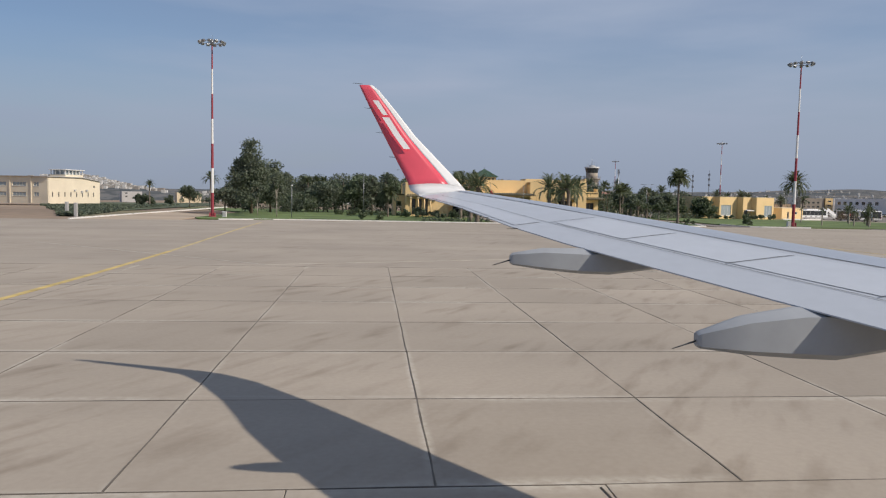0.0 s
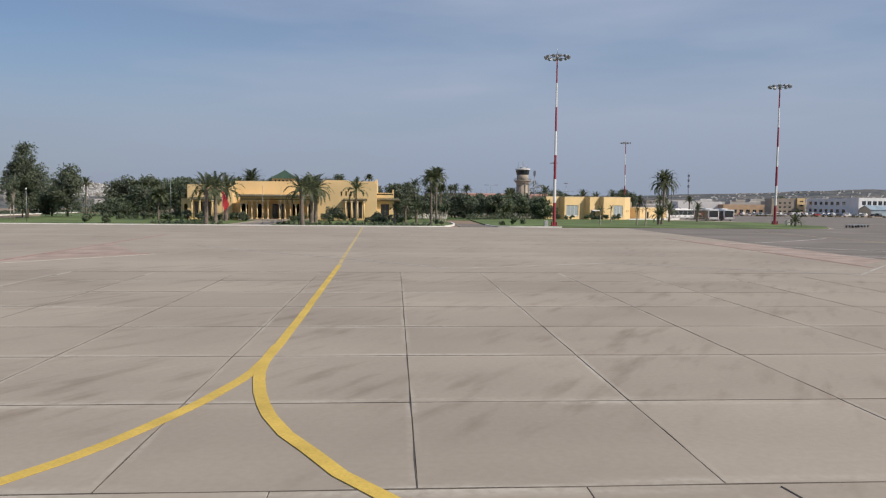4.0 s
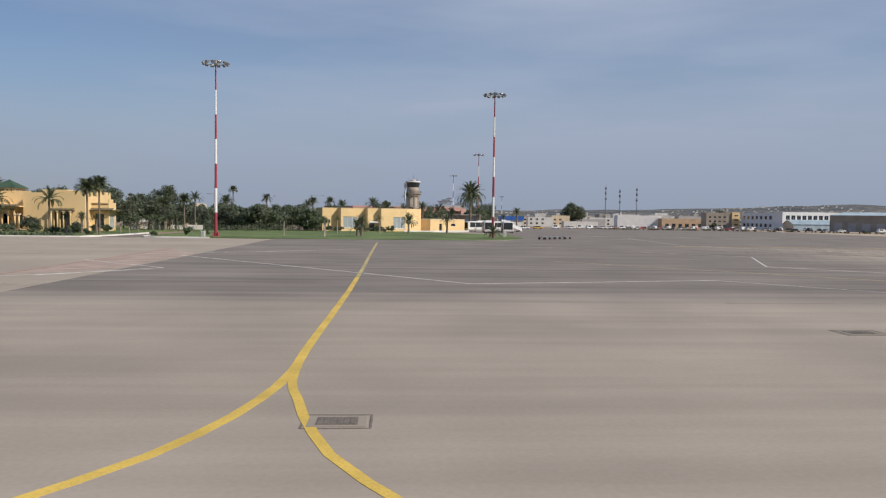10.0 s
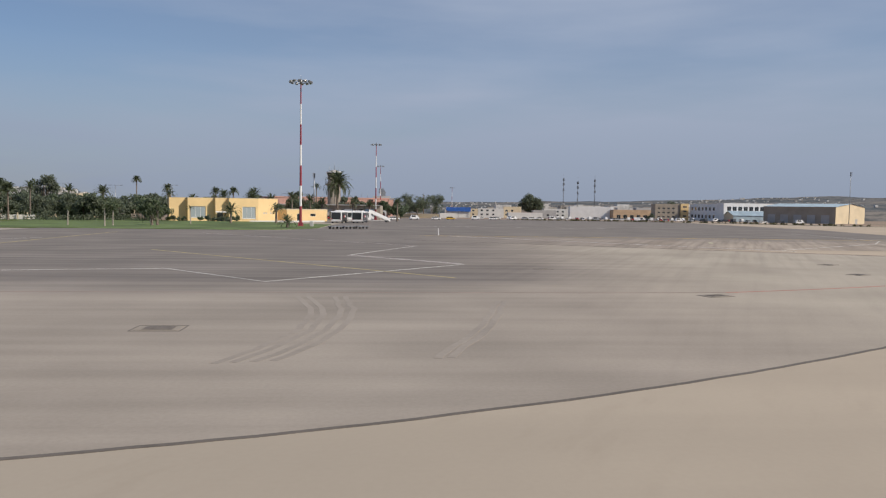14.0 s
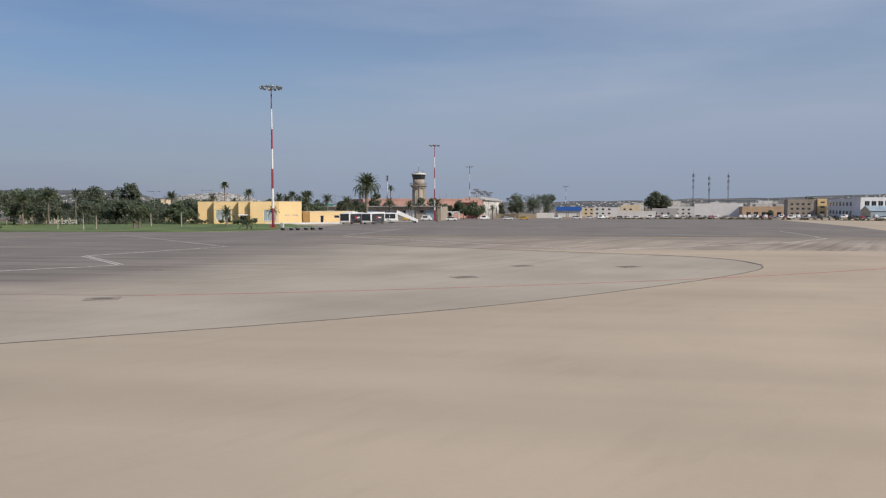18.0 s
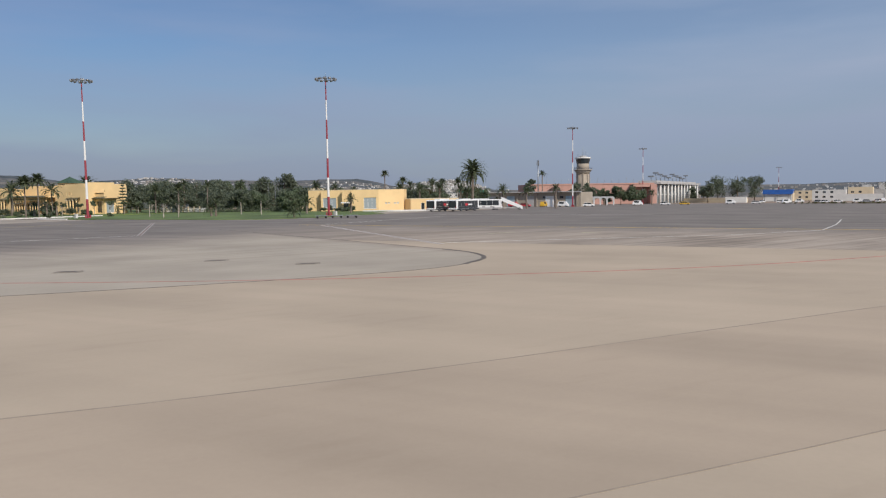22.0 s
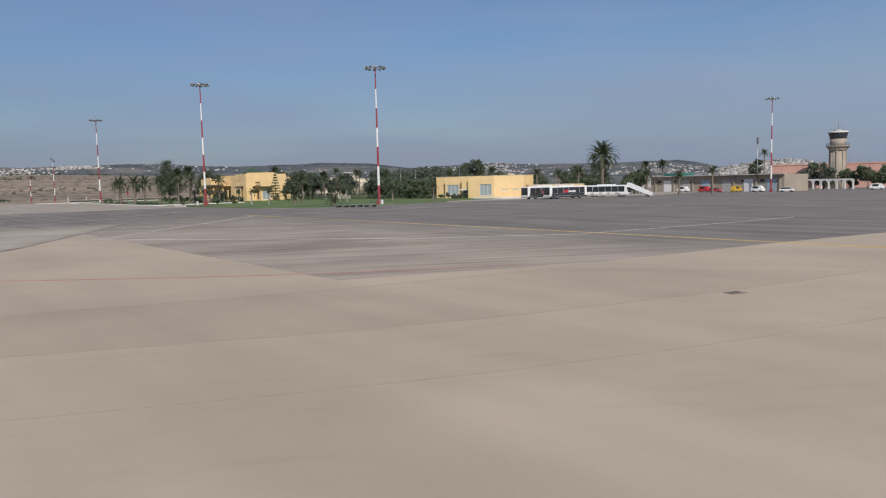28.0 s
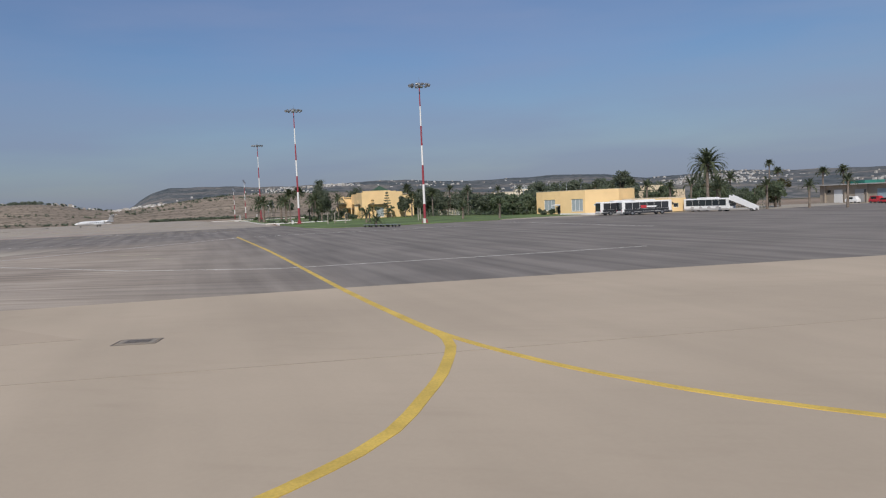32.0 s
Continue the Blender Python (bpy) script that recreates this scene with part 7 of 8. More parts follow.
rng_b = random.Random(2)
for k in range(58):
    zone = k % 4
    if zone == 0:
        x, y = rng_b.uniform(5, 20), rng_b.uniform(140, 155)
    elif zone == 1:
        x, y = rng_b.uniform(29, 52), rng_b.uniform(140, 155)
    elif zone == 2:
        x, y = rng_b.uniform(92, 118), rng_b.uniform(190, 195)
    else:
        x, y = rng_b.uniform(-8, 6), rng_b.uniform(150, 166)
    bush(x, y, rng_b.uniform(0.9, 1.9), rng_b.uniform(1.3, 2.6), 400 + k, rng_b.choice((LEAF_MID, LEAF_DARK)))
bush(37.6, 151.5, 3.6, 4.4, 470, LEAF_DARK, "large dark shrub before the pavilion wall")
bush(-1.2, 127.6, 1.7, 2.3, 474, LEAF_MID, "rounded bush close behind the kerb")
bush(1.3, 128.1, 1.7, 2.3, 475, LEAF_MID, "rounded bush close behind the kerb")
bush(46, 152.5, 2.2, 3.0, 471, LEAF_DARK, "large dark shrub before the pavilion wall")
bush(72.3, 137.4, 1.6, 2.6, 476, LEAF_MID, "rounded shrub beside the mast")
bush(74.6, 141.4, 1.2, 2.4, 477, LEAF_MID, "rounded shrub beside the mast")
bush(57.5, 130, 1.2, 3.0, 472, LEAF_MID, "low spreading shrub at the road corner")
bush(69.0, 129.6, 1.1, 2.4, 473, LEAF_MID, "low spreading shrub at the road corner")


def hedge(points, height, width, seed, label):
    """A clipped hedge along a line, of many small leaves."""
    rng = np.random.default_rng(seed)
    pts = smooth_line(points, 0.9)
    blobs = []
    for p in pts:
        for z in (height * 0.35, height * 0.75):
            blobs.append(((p.x + rng.uniform(-0.2, 0.2), p.y + rng.uniform(-0.2, 0.2), fall(p.x, p.y) + z), width * 0.6))
    me = cloud_mesh("hedge", rng, blobs, 26, 0.17, LEAF_DARK)
    return tagged(new("hedge", me), label, "hedge", "hedges")


hedge([(67, 171), (73, 180), (82, 187), (90, 190)], 1.3, 1.2, 500, "dark clipped hedge behind the east lawn")
hedge([(30, 129), (42, 128.5), (56, 128)], 0.5, 0.6, 501, "low clipped hedge before the pavilion garden")
hedge([(9, 128.5), (14, 128.3), (20, 128.3)], 0.6, 0.7, 502, "low clipped hedge before the pavilion garden")
rng_k = np.random.default_rng(53)
blobs = []
while len(blobs) < 1500:
    y = 126 + 190 * rng_k.uniform() ** 1.4
    x = float(np.interp(y, [124, 156, 176, 219, 258, 325], [-46.8, -51.5, -56, -62, -71, -80])) - rng_k.uniform() * float(np.interp(y, [124, 282, 330], [3, 46, 46]))
    blobs.append(((x, y, fall(x, y) + 0.2), rng_k.uniform(0.3, 0.55)))
tagged(new("crop", cloud_mesh("crop", rng_k, blobs, 24, 0.3, LEAF_DARK)), "low dark green crop in the field beside the service road", "crop", kind="stuff")
for x, y, k in ((-20.2, 175.6, 505), (-20.1, 195.6, 513)):
    hedge([(x - 0.9, y), (x + 0.9, y)], 0.8, 0.75, k, "short clipped box hedge on the west lawn")
hedge([(50, 176), (60, 178)], 1.8, 1.8, 506, "dark hedge behind the avenue trees")
hedge([(-26, 172), (-12, 178), (2, 180), (6, 182)], 3.4, 3.6, 507, "dense dark shrubbery under the grove")
hedge([(-20, 178), (-6, 186), (6, 188)], 5.4, 4.6, 508, "dense dark shrubbery under the grove")
hedge([(51, 184), (62, 186), (74, 190), (88, 200)], 3.6, 3.8, 509, "dense dark shrubbery between the buildings")
hedge([(52, 190), (66, 196), (84, 206)], 5.0, 4.4, 510, "dense dark shrubbery between the buildings")
hedge([(-26, 180), (-14, 188), (-2, 190), (10, 190)], 4.4, 4.6, 512, "dense dark shrubbery under the grove")
hedge([(-62, 262), (-46, 258), (-30, 250), (-22, 240)], 3.4, 4.0, 514, "dense dark shrubbery at the end of the west lawn")
hedge([(20, 232), (60, 238), (100, 240), (128, 244)], 5.0, 5.0, 511, "dense dark shrubbery along the wood")

rng_v = np.random.default_rng(77)
blobs = []
for _ in range(150):
    s = rng_v.uniform()
    x, y = float(np.interp(s, [0, 0.35, 0.7, 1], [217, 268, 303, 322])) + rng_v.normal() * 4, float(np.interp(s, [0, 0.35, 0.7, 1], [384, 374, 325, 262])) + rng_v.normal() * 4
    blobs.append(((x, y, fall(x, y) + 0.3), rng_v.uniform(0.3, 0.9)))
tagged(new("verge_scrub", cloud_mesh("verge_scrub", rng_v, blobs, 26, 0.3, LEAF_DRY)), "low dry scrub on the far verge", "scrub", kind="stuff")
for k, (x, y, h, w) in enumerate(((20.0, 149, 1.5, 2.4), (21.0, 146, 1.2, 2.0), (30.2, 149, 1.4, 2.2), (30.6, 143, 1.3, 2.4), (36.8, 146, 2.0, 3.0), (47.0, 147, 1.4, 2.2), (9.0, 149, 2.4, 2.6), (52.5, 152, 1.6, 2.8))):
    bush(x, y, h, w, 480 + k, LEAF_MID if k % 2 else LEAF_DARK, "rounded clipped bush before the pavilion")

# garden wall behind the avenue
gw = thing("garden_wall", 0, 0, 0, 0, "low white garden wall with pale posts", "wall")
part("wall", ribbon(bmesh.new(), [Vector(p) for p in [(46, 183), (54, 183), (63, 184)]], 0.25, 0.0, 1.1), WHITE_WALL, gw)
for k in range(8):
    part("post", boxed(46.2 + 2.2 * k, 46.4 + 2.2 * k, 182.5 + 0.06 * k, 182.7 + 0.06 * k, 0, 1.6), CREAM_WALL, gw)
gl = thing("garden_lamp", -14.2, 133.7, 0.1, 0, "slim grey garden lamp post with a white globe", "lamp post")
part("pole", tube(bmesh.new(), (0, 0, 0), (0, 0, 5.6), 0.07, 0.05, 8), STEEL, gl)
bm = bmesh.new()
bmesh.ops.create_icosphere(bm, subdivisions=2, radius=0.15, matrix=Matrix.Translation((0, 0, 5.7)))
part("globe", bm, WHITE_METAL, gl, "white globe")
for k, (x, y, h) in enumerate(((60.5, 205, 9.5), (76, 200, 9.0), (88, 208, 9.5), (40, 240, 10), (8, 190, 11), (112, 262, 9), (-2, 176, 9))):
    lp = thing("street_lamp", x, y, fall(x, y), 0, "thin grey street lamp with two arms among the trees", "lamp post", "street lamps")
    part("pole", tube(bmesh.new(), (0, 0, 0), (0, 0, h), 0.09, 0.05, 8), STEEL, lp)
    part("arms", tube(bmesh.new(), (-1.2, 0, h + 0.1), (1.2, 0, h + 0.1), 0.035, 0.035, 6), STEEL, lp)
    for s in (-1, 1):
        part("lantern", boxed(s * 1.5 - 0.35, s * 1.5 + 0.35, -0.14, 0.14, h + 0.05, h + 0.17, bevel=0.03), STEEL, lp)


# ---- the airliner's wing over the apron ----
WING_GREY = worn("wing_paint", (0.46, 0.49, 0.53), 0.32, 0.0, large=0.25, small=5, spread=0.05, bump=0.02, stretch=(1, 0.3, 1))
WING_PANEL = worn("wing_panel_paint", (0.50, 0.53, 0.57), 0.32, 0.0, large=0.25, small=5, spread=0.05, bump=0.02)
WING_SLAT = worn("slat_paint", (0.35, 0.385, 0.44), 0.35, 0.0, large=0.25, small=5, spread=0.05, bump=0.02)
FAIRING = worn("fairing_paint", (0.33, 0.345, 0.36), 0.5, 0.0, large=0.4, small=5, spread=0.08, bump=0.02)
TIP_RED = worn("winglet_red", (0.66, 0.085, 0.12), 0.35, 0.0, large=0.5, small=6, spread=0.05, bump=0.01)
TIP_WHITE = worn("winglet_white", (0.74, 0.74, 0.73), 0.35, 0.0, large=0.5, small=6, spread=0.04, bump=0.01)
GAP_DARK = worn("panel_gap", (0.06, 0.065, 0.07), 0.8, bump=0)


def wing_edge(y):
    """Trailing and leading edge and height of the wing, by the distance from the hull."""
    te = np.interp(y, [1.93, 6.2, 7.25, 8.65, 10.07, 11.42, 13.26, 14.9, 15.27], [5.92, 4.64, 4.09, 3.37, 2.68, 2.14, 1.61, 0.9, 0.77])
    le = np.interp(y, [1.93, 8.35, 9.6, 11.24, 13.18, 14.67, 15.27], [11.0, 6.5, 5.68, 4.68, 3.46, 2.36, 1.98])
    z = 4.47 + 0.13 * (y - 14.9)
    return float(te), float(le), float(z)


def crown_line(s):
    """Height of the upper skin along the chord: straight from the sharp rear edge, round at the front."""
    return float(np.interp(s, [0, 0.25, 0.5, 0.6, 0.7, 0.8, 0.9, 0.96, 1], [0, 0.44, 0.84, 0.95, 1.0, 0.96, 0.79, 0.52, 0])) * 0.08


def foil(y, inset=0.0, n=16):
    """A rounded wing section at a distance from the hull: points over the top, then back below."""
    te, le, z = wing_edge(y)
    c = le - te
    t = c * 0.052
    top = [(te + c * s, z + c * crown_line(s)) for s in (k / n for k in range(n + 1))]
    low = [(te + c * s, z - t * (s ** 0.8) * (1 - s) ** 0.5 * 1.5 - 0.015) for s in (k / n for k in range(n, -1, -1))]
    return top + low


def airliner_wing():
    w = thing("airliner_wing", 0, 0, 0, 0, "grey airliner wing with an upswept red and white winglet", "aircraft wing")
    ys = [2.0, 4.2, 6.2, 7.25, 8.65, 10.07, 11.42, 12.4, 13.4, 14.2, 14.84]
    bm = bmesh.new()
    rings = [[bm.verts.new((px, y, pz)) for px, pz in foil(y)] for y in ys]
    n = len(rings[0])
    for a, b in zip(rings, rings[1:]):
        for k in range(n):
            bm.faces.new((a[k], a[(k + 1) % n], b[(k + 1) % n], b[k])).smooth = True
    bm.faces.new(rings[0])
    for a, b in zip(rings, rings[1:]):
        for k in (0, n - 1):
            bm.edges.get((a[k], b[k])).smooth = False
    bmesh.ops.recalc_face_normals(bm, faces=bm.faces[:])
    part("wing_box", bm, WING_GREY, w)

    def skin(y0, y1, s0, s1, lift, material, name, label=""):
        """A panel that lies on the upper skin."""
        bm = bmesh.new()
        rows = []
        for k in range(9):
            y = y0 + (y1 - y0) * k / 8
            te, le, z = wing_edge(y)
            c, t = le - te, (le - te) * 0.052
            row = []
            for s in np.linspace(s0, s1, 6):
                row.append(bm.verts.new((te + c * s, y, z + c * crown_line(s) + lift)))
            rows.append(row)
        for a, b in zip(rows, rows[1:]):
            for k in range(5):
                bm.faces.new((a[k], b[k], b[k + 1], a[k + 1])).smooth = True
        bmesh.ops.recalc_face_normals(bm, faces=bm.faces[:])
        return part(name, bm, material, w, label)

    for y0, y1 in ((5.1, 6.86), (6.9, 8.38), (8.42, 9.87), (9.91, 11.24)):
        skin(y0, y1, 0.25, 0.52, 0.007, WING_PANEL, "spoiler_panel")
    skin(2.5, 14.9, 0.582, 0.985, 0.006, WING_SLAT, "leading_edge_slat", "darker blue-grey leading edge slat")
    skin(2.5, 14.6, 0.219, 0.2225, 0.009, GAP_DARK, "flap_gap", "dark gap before the flap")
    skin(2.5, 14.6, 0.574, 0.577, 0.009, GAP_DARK, "slat_line", "dark skin joint")
    skin(11.4, 14.4, 0.03, 0.2, 0.007, WING_PANEL, "aileron")
    for y in (5.06, 6.87, 8.39, 9.88, 11.28):
        skin(y, y + 0.014, 0.23, 0.52, 0.011, GAP_DARK, "panel_joint")

    # winglet: curved up from the tip; stations of outward distance, height, trailing and leading edge
    shape = [(15.2, 4.5, 0.82, 2.08, 0.0), (15.7, 4.58, 0.80, 1.98, 0.2), (16.0, 4.8, 0.74, 1.82, 0.55), (16.17, 5.1, 0.58, 1.55, 0.9), (16.28, 5.75, 0.24, 0.92, 1.35), (16.34, 6.3, -0.05, 0.48, 1.4), (16.38, 6.72, -0.26, 0.12, 1.42), (16.39, 6.83, -0.31, -0.02, 1.42)]
    st = []
    for (y, z, te, le, lean), new_y in zip(shape, (14.82, 15.16, 15.38, 15.52, 15.66, 15.74, 15.79, 15.80)):
        f = new_y / y
        st.append((new_y, 4.46 + (z - 4.46) * f, te * f, le * f, lean))
    st[0] = (14.82, 4.47, 0.93, 2.27, 0.0)

    def blade(s0, s1, rows, name, material, label=""):
        bm = bmesh.new()
        rings = []
        for y, z, te, le, lean in rows:
            c = le - te
            ring = []
            for side in (1, -1):
                for s in np.linspace(s0, s1, 6)[::side]:
                    t = c * 0.05 * (math.sin(math.pi * min(1, s * 0.9 + 0.06)) + 0.1) * side
                    ring.append(bm.verts.new((te + c * s, y - t * math.sin(lean), z + t * math.cos(lean))))
            rings.append(ring)
        m = len(rings[0])
        for a, b in zip(rings, rings[1:]):
            for k in range(m):
                bm.faces.new((a[k], a[(k + 1) % m], b[(k + 1) % m], b[k])).smooth = True
        bm.faces.new(rings[-1])
        bm.faces.new(rings[0][::-1])
        bmesh.ops.recalc_face_normals(bm, faces=bm.faces[:])
        return part(name, bm, material, w, label)

    seam = tuple(p + (q - p) * 0.4 for p, q in zip(st[1], st[2]))
    blade(0, 1, st[:2] + [seam], "winglet_root", TIP_WHITE, "white curved winglet root")
    blade(0, 0.74, [seam] + st[2:], "winglet_panel", TIP_RED, "red winglet side")
    blade(0.74, 1, [seam] + st[2:], "winglet_leading_edge", TIP_WHITE, "white winglet edge")
    # plain bars in place of the airline's name, running down the winglet
    for z_top, z_low in ((6.42, 6.12), (6.07, 5.42)):
        bm = bmesh.new()
        rows = []
        for k in range(7):
            za = z_top + (z_low - z_top) * k / 6
            te = np.interp(za, [5.1, 5.75, 6.3, 6.72], [0.58, 0.24, -0.05, -0.26])
            le = np.interp(za, [5.1, 5.75, 6.3, 6.72], [1.55, 0.92, 0.48, 0.12])
            y = np.interp(za, [5.1, 5.75, 6.3, 6.72], [15.50, 15.63, 15.71, 15.76])
            c = le - te
            rows.append([bm.verts.new((te + c * s, y - c * 0.058 - 0.035, za)) for s in (0.2 + 0.012 * k, 0.44)])
        for a, b in zip(rows, rows[1:]):
            bm.faces.new((a[0], b[0], b[1], a[1]))
        part("name_bar", bm, TIP_WHITE, w, "white bar in place of the airline's lettering")

    # flap track fairings
    def fairing(y, x_tip, x_end, hi_tip, lo_tip, lo_mid, wide):
        """A slim canoe with flat flanks: its ridge climbs from the blunt tail to the rear edge of the wing, the keel hangs below."""
        te, _, z = wing_edge(y)
        bm = bmesh.new()
        rings = []
        back = te - x_tip
        for x, hi, lo, full in ((x_tip, hi_tip, lo_tip, 0.2), (x_tip + 0.03, hi_tip + 0.02, lo_tip - 0.02, 0.3), (x_tip + back * 0.45, hi_tip * 0.5, lo_tip + (lo_mid - lo_tip) * 0.6, 0.72),
                             (te - 0.05, -0.075, lo_mid * 0.97, 0.95), (te + 0.35, -0.07, lo_mid, 1.0), (te + (x_end - te) * 0.55, -0.02, lo_mid * 0.72, 0.85), (x_end, -0.05, lo_mid * 0.3, 0.3)):
            h = wide * full / 2
            crown = 0.07 * full
            ring = [(0.12 * h, hi + crown), (h, hi), (h, hi + (lo - hi) * 0.84), (h * 0.5, lo)]
            ring = ring + [(-a, b) for a, b in ring[::-1]]
            rings.append([bm.verts.new((x, y + a, z + b)) for a, b in ring])
        n = len(rings[0])
        for a, b in zip(rings, rings[1:]):
            for k in range(n):
                bm.faces.new((a[k], b[k], b[(k + 1) % n], a[(k + 1) % n])).smooth = True
            for k in range(n):
                bm.edges.get((a[k], b[k])).smooth = False
        bm.faces.new(rings[0])
        bm.faces.new(rings[-1][::-1])
        bmesh.ops.recalc_face_normals(bm, faces=bm.faces[:])
        f = part("flap_fairing", bm, FAIRING, w, "smooth grey flap track fairing")
        part("discharge_wick", tube(bmesh.new(), (x_tip + 0.02, y, z + (hi_tip + lo_tip) / 2), (x_tip - 0.24, y, z + lo_tip - 0.03), 0.012, 0.004, 5), GAP_DARK, f)

    fairing(9.75, 1.85, 4.9, -0.12, -0.22, -0.35, 0.42)
    fairing(6.95, 3.2, 6.6, -0.29, -0.40, -0.52, 0.5)
    for z in (5.25, 5.75, 6.25, 6.75):
        te = np.interp(z, [5.1, 5.75, 6.3, 6.72], [0.58, 0.24, -0.05, -0.26])
        part("static_wick", tube(bmesh.new(), (te + 0.02, 15.68, z), (te - 0.17, 15.68, z + 0.01), 0.008, 0.003, 5), GAP_DARK, w)
    for y in (11.2, 12.2, 13.2, 14.2):
        te, _, z = wing_edge(y)
        part("static_wick", tube(bmesh.new(), (te + 0.02, y, z), (te - 0.16, y, z - 0.01), 0.008, 0.003, 5), GAP_DARK, w)
    return w


airliner_wing()

# ---- drain covers ----
COVER = worn("cast_iron", (0.19, 0.163, 0.136), 0.7, 0.3, large=3, small=20, spread=0.2)
DARK_COVER = worn("black_iron", (0.03, 0.03, 0.03), 0.7, 0.2, large=3, small=20, spread=0.2)
PALE_COLLAR = pavement_material("pale_collar", (0.47, 0.40, 0.31), 0.04, 0.1)
COLLAR = pavement_material("collar_concrete", (0.29, 0.255, 0.21), 0.05, 0.15)


def drain(x, y, size, turn, pale=False):
    d = thing("drain_cover", x, y, 0.0, turn, "black iron drain cover in a pale concrete collar" if pale else "cast-iron drain cover in a concrete collar", "drain cover", "drain covers")
    if pale:
        edge = [(size * (0.70 + 0.07 * math.sin(3.1 * k)) * math.cos(k * math.pi / 11), size * (0.62 + 0.06 * math.sin(2.3 * k)) * math.sin(k * math.pi / 11)) for k in range(22)]
        part("collar", plate(bmesh.new(), edge, -0.02, 0.011), PALE_COLLAR, d, "pale new concrete collar")
        part("frame", boxed(-size * 0.32, size * 0.32, -size * 0.36, size * 0.36, 0.0, 0.02), DARK_COVER, d)
        part("lid", boxed(-size * 0.29, size * 0.29, -size * 0.33, size * 0.33, 0.02, 0.03, bevel=0.004), DARK_COVER, d)
        for sx in (-1, 1):
            for sy in (-0.2, 0.22):
                part("hinge", boxed(sx * size * 0.36 - 0.05, sx * size * 0.36 + 0.05, sy * size - 0.06, sy * size + 0.06, 0.0, 0.026), DARK_COVER, d)
        return
    out = [(-size * 0.56, -size * 0.4), (size * 0.56, -size * 0.4), (size * 0.56, size * 0.4), (-size * 0.56, size * 0.4)]
    ring = [Vector(p).lerp(Vector(q), k / 8) for p, q in zip(out, out[1:] + out[:1]) for k in range(8)] + [Vector(out[0])]
    part("mortar_ring", ribbon(bmesh.new(), ring, 0.055, 0.0, 0.015, 0.9), COVER, d, "dark uneven mortar round the cover")
    part("cover_plate", boxed(-size * 0.48, size * 0.48, -size * 0.33, size * 0.33, -0.05, 0.02), COLLAR, d)
    part("frame", boxed(-size * 0.34, size * 0.34, -size * 0.22, size * 0.22, 0.0, 0.026), COVER, d)
    for k in range(6):
        x0 = -size * 0.32 + size * 0.108 * k
        part("grate_bar", boxed(x0, x0 + size * 0.08, -size * 0.2, size * 0.2, 0.026, 0.036), COVER, d)


for x, y, s, a, pale in ((109.8, 15.8, 1.9, 0, False), (129.2, 28.0, 1.9, 0, False), (140.6, 26.9, 1.8, 0, False), (128.7, 13.9, 2.0, 0, False), (165.6, 37.5, 2.0, 20, False), (159.7, 53.2, 1.6, 20, False), (181.9, 50.6, 2.0, 35, False),
                         (185.2, 59.8, 2.0, 35, False), (193.0, 60.0, 2.0, 35, False), (225.4, 36.9, 2.0, 35, True), (251.7, 102.0, 1.9, 75, False), (249.2, 90.3, 0.9, 75, False)):
    drain(x, y, s * (0.86 if 120 < x < 145 else 0.68), a, pale)

# ---- cracks in the edge slabs ----
rng_c = random.Random(7)
for k, (x, y, a) in enumerate(((3.6, 10.9, -1.4), (13.4, 10.9, -1.7), (27, 10.9, -1.3), (38, 10.9, -1.6), (56.2, 10.9, -1.5), (75.5, 10.9, -1.2), (80.5, 10.9, -1.8), (84, 10.9, -1.0))):
    pts, p = [], Vector((x, y))
    for _ in range(9):
        pts.append(p.copy())
        a += rng_c.uniform(-0.28, 0.28)
        p += 0.55 * Vector((math.cos(a), math.sin(a)))
    solo("crack", ribbon(bmesh.new(), pts, 0.03, 0.0, 0.008, 0.8), SEALANT, "dark crack across a worn concrete slab", "crack", kind="structure")

# ---- lanes of the taxiway ----
LANES = [[(170, 4), (186, 11.5), (199.3, 20.9), (207.9, 29.6), (214, 37), (219, 44), (224, 51), (228.8, 57.8), (232, 64), (236, 77.4), (238.6, 92)],
         [(180, 1), (197, 9), (212, 22), (220, 31), (227, 40), (234, 51.5), (240, 64), (245.6, 77.6), (248.6, 90), (250, 100)],
         [(196, 0), (222, 22), (231, 35), (239, 49), (246, 62), (253, 80), (258, 105), (262, 130)]]
lane = [smooth_line(p, 2.0) for p in LANES]
for pts, wide in zip(lane, (0.08, 0.04, 0.03)):
    solo("joint", ribbon(bmesh.new(), pts, wide, -0.02, 0.0075, 0.9), LANE_JOINT, "thin joint between lanes of the taxiway", "joint", kind="structure")
bm = bmesh.new()
rows = []
for k in range(61):
    a, b = (q[min(len(q) - 1, int((len(q) - 1) * k / 60))] for q in lane[:2])
    rows.append([bm.verts.new((*(a + (b - a) * i / 4), 0.0045)) for i in range(5)])
for p, q in zip(rows, rows[1:]):
    for i in range(4):
        bm.faces.new((p[i], q[i], q[i + 1], p[i + 1]))
bmesh.ops.recalc_face_normals(bm, faces=bm.faces[:])
part("lane", bm, LANE, taxi, "slightly pinker lane of the concrete taxiway")

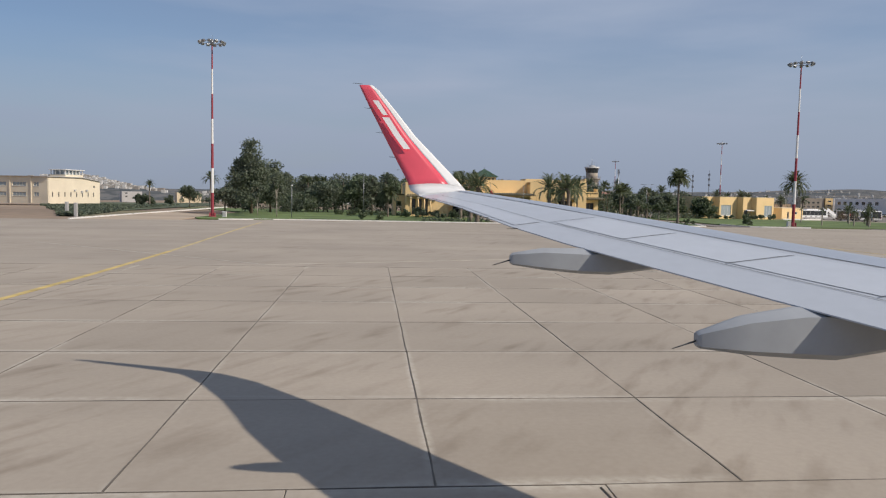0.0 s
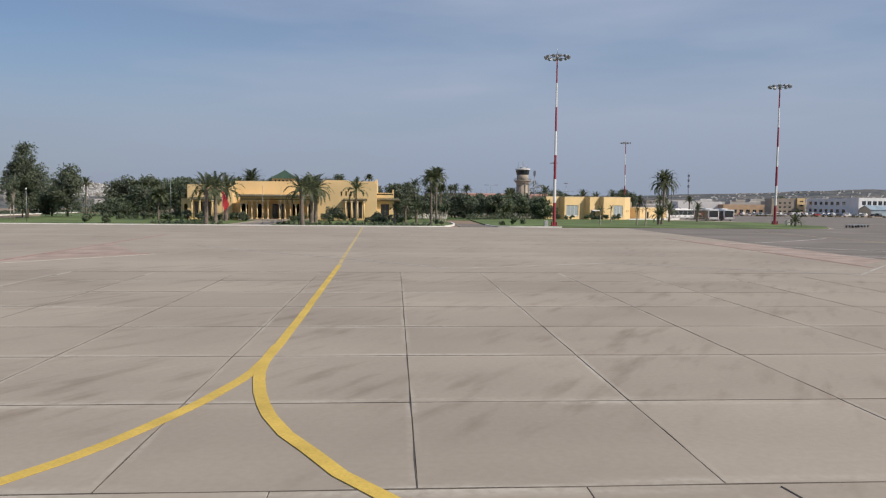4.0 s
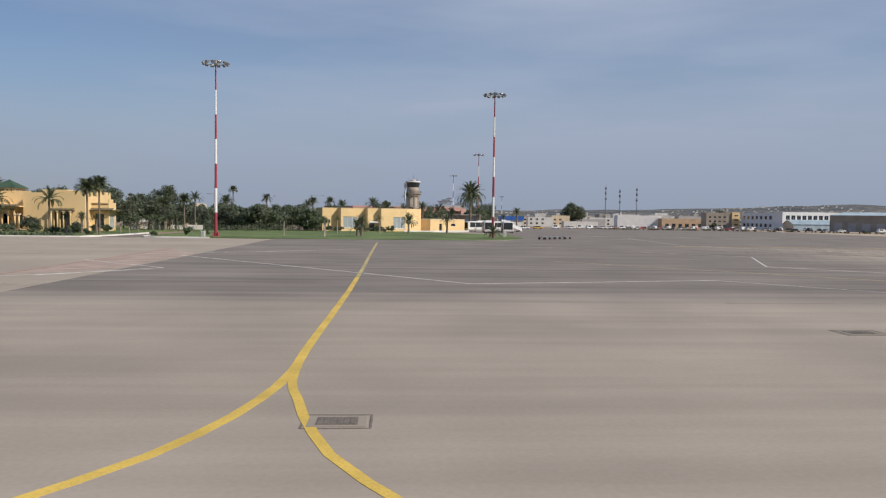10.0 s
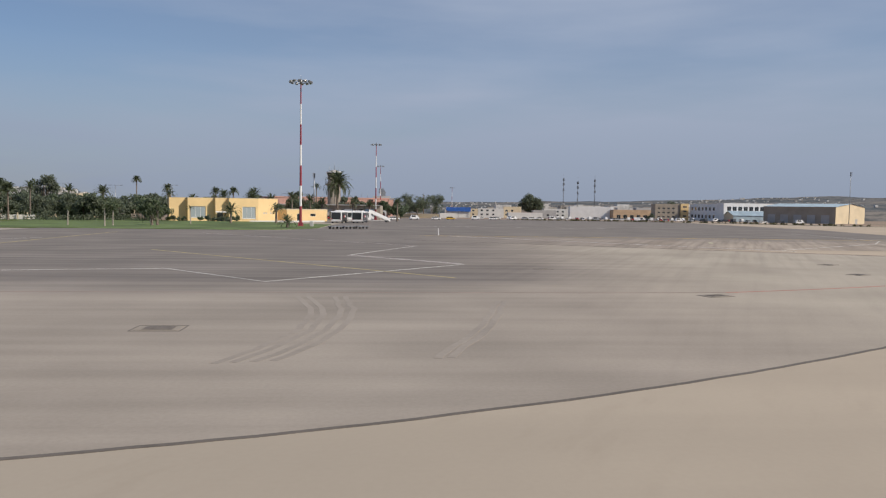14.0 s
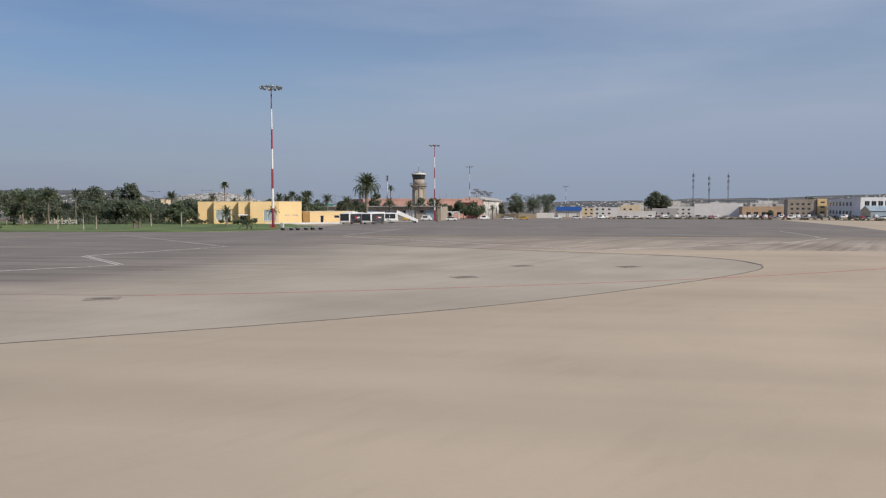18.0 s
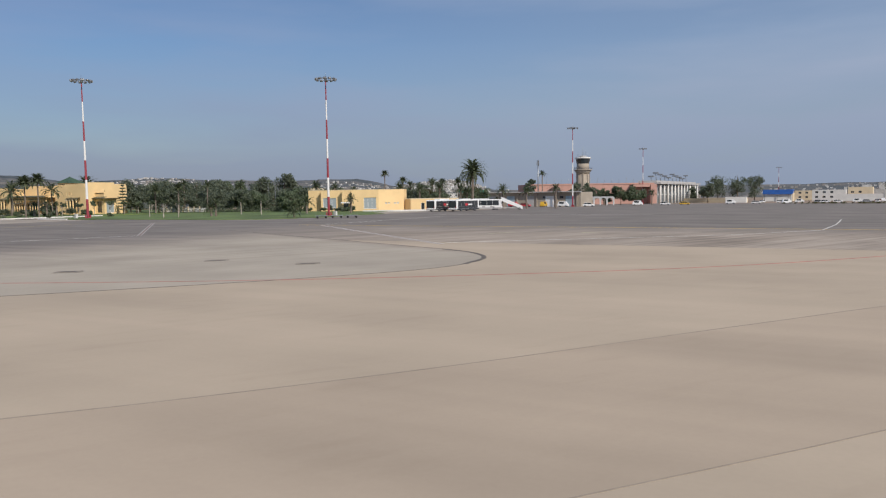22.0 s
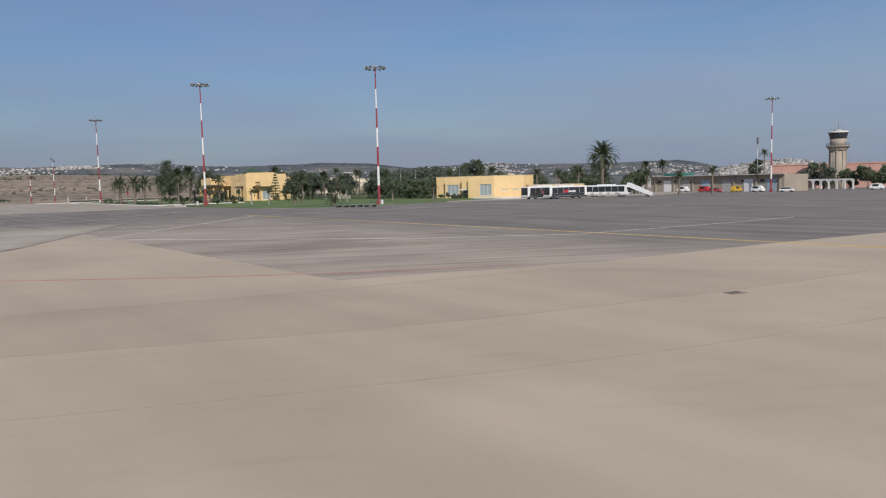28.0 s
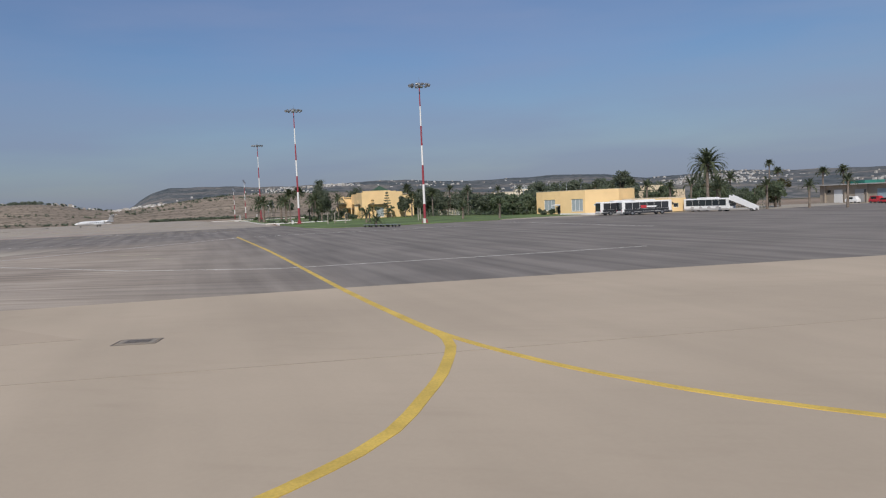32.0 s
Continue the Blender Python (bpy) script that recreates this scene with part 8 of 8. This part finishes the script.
# ---- tyre marks ----
layer = 0
for pts, side in (([(144.2, 36.5), (145.4, 31.5), (145.5, 27.5), (145.0, 24.2), (143.9, 21.0)], (0, 0.5)), ([(145.9, 36.3), (146.6, 31), (146.4, 27), (145.8, 23.9), (144.9, 21.2)], (0.1, 0.6)), ([(150.2, 21.7), (151.3, 24.9), (152.5, 29), (153.8, 34.9)], (0, 0.4))):
    for k in side:
        layer += 1
        solo("tyre_mark", ribbon(bmesh.new(), smooth_line([(x + k, y + 0.3 * k) for x, y in pts], 0.5), 0.26, 0.0, 0.0085 + 0.0012 * layer, 1.0), TYRE_MARK, "faint dark curved tyre mark on the asphalt", "tyre mark", kind="structure")

# ---- sealed joints: rows across the slabs and on over the old concrete beside the seam ----
for j in range(0, ROWS + 1):
    y = JY + PITCH * j
    end = X_END + (13.4 if j == 0 else 6.2 if j == 1 else 2.2 if j == 2 else 0)
    pts = [Vector((-34 + 1.5 * k, y + 0.012 * math.sin(k * 1.7))) for k in range(int((end + 34) / 1.5))]
    solo("joint", ribbon(bmesh.new(), pts, {0: 0.026, 1: 0.018, 7: 0.04}.get(j, 0.012), -0.02, 0.003, 0.9), JOINT, "thin dark sealed joint across the slabs", "joint", kind="structure")
for i in range(11, COLS):
    x = JX + PITCH * i
    pts = [Vector((x + 0.012 * math.sin(k * 1.9 + i), JY + 0.05 + 1.2 * k)) for k in range(int(ROWS * PITCH / 1.2))]
    solo("joint", ribbon(bmesh.new(), pts, 0.028 if -5 < x < 7 else 0.014, -0.02, 0.0045, 0.9), JOINT, "thin dark sealed joint along the slabs", "joint", kind="structure")
solo("joint", ribbon(bmesh.new(), [Vector((96.2 + 0.02 * math.sin(i * 2.1), 4 + 11.85 * i / 24)) for i in range(25)], 0.036, -0.02, 0.004, 0.9), JOINT, "thin dark sealed joint across the slabs", "joint", kind="structure")
for pts in ([(100.3, 12.85), (100.05, 12.2), (100.12, 11.75), (99.85, 11.3), (99.9, 10.6), (99.7, 9.8)], [(102.35, 11.9), (102.1, 11.55), (102.15, 11.2), (101.9, 10.4), (102.0, 9.6)]):
    solo("crack", ribbon(bmesh.new(), smooth_line(pts, 0.12), 0.075, -0.02, 0.008, 1.0), SEALANT, "wide dark ragged crack in a worn concrete slab", "crack", kind="structure")

# ---- slabs of the concrete apron, one by one ----
bm = boxed(0.008, PITCH - 0.008, 0.012, PITCH - 0.012, -0.1, 0.0, bevel=0.006)
slab_mesh = bpy.data.meshes.new("slab")
bm.to_mesh(slab_mesh)
bm.free()
slab_mesh.materials.append(SLAB)
for j in range(-2, ROWS):
    for i in range(4, COLS):
        ob = new("slab", slab_mesh)
        ob.parent = apron
        ob.location = (JX + PITCH * (i + (0.0 if j >= 0 else -0.46)), JY + PITCH * j, 0.003 * math.sin(i * 2.3 + j * 4.1) - 0.004)
part("west_slabs", boxed(JX, JX + PITCH * 3.5, JY - 2 * PITCH, Y_END - 0.03, -0.1, -0.002), CONCRETE, apron)
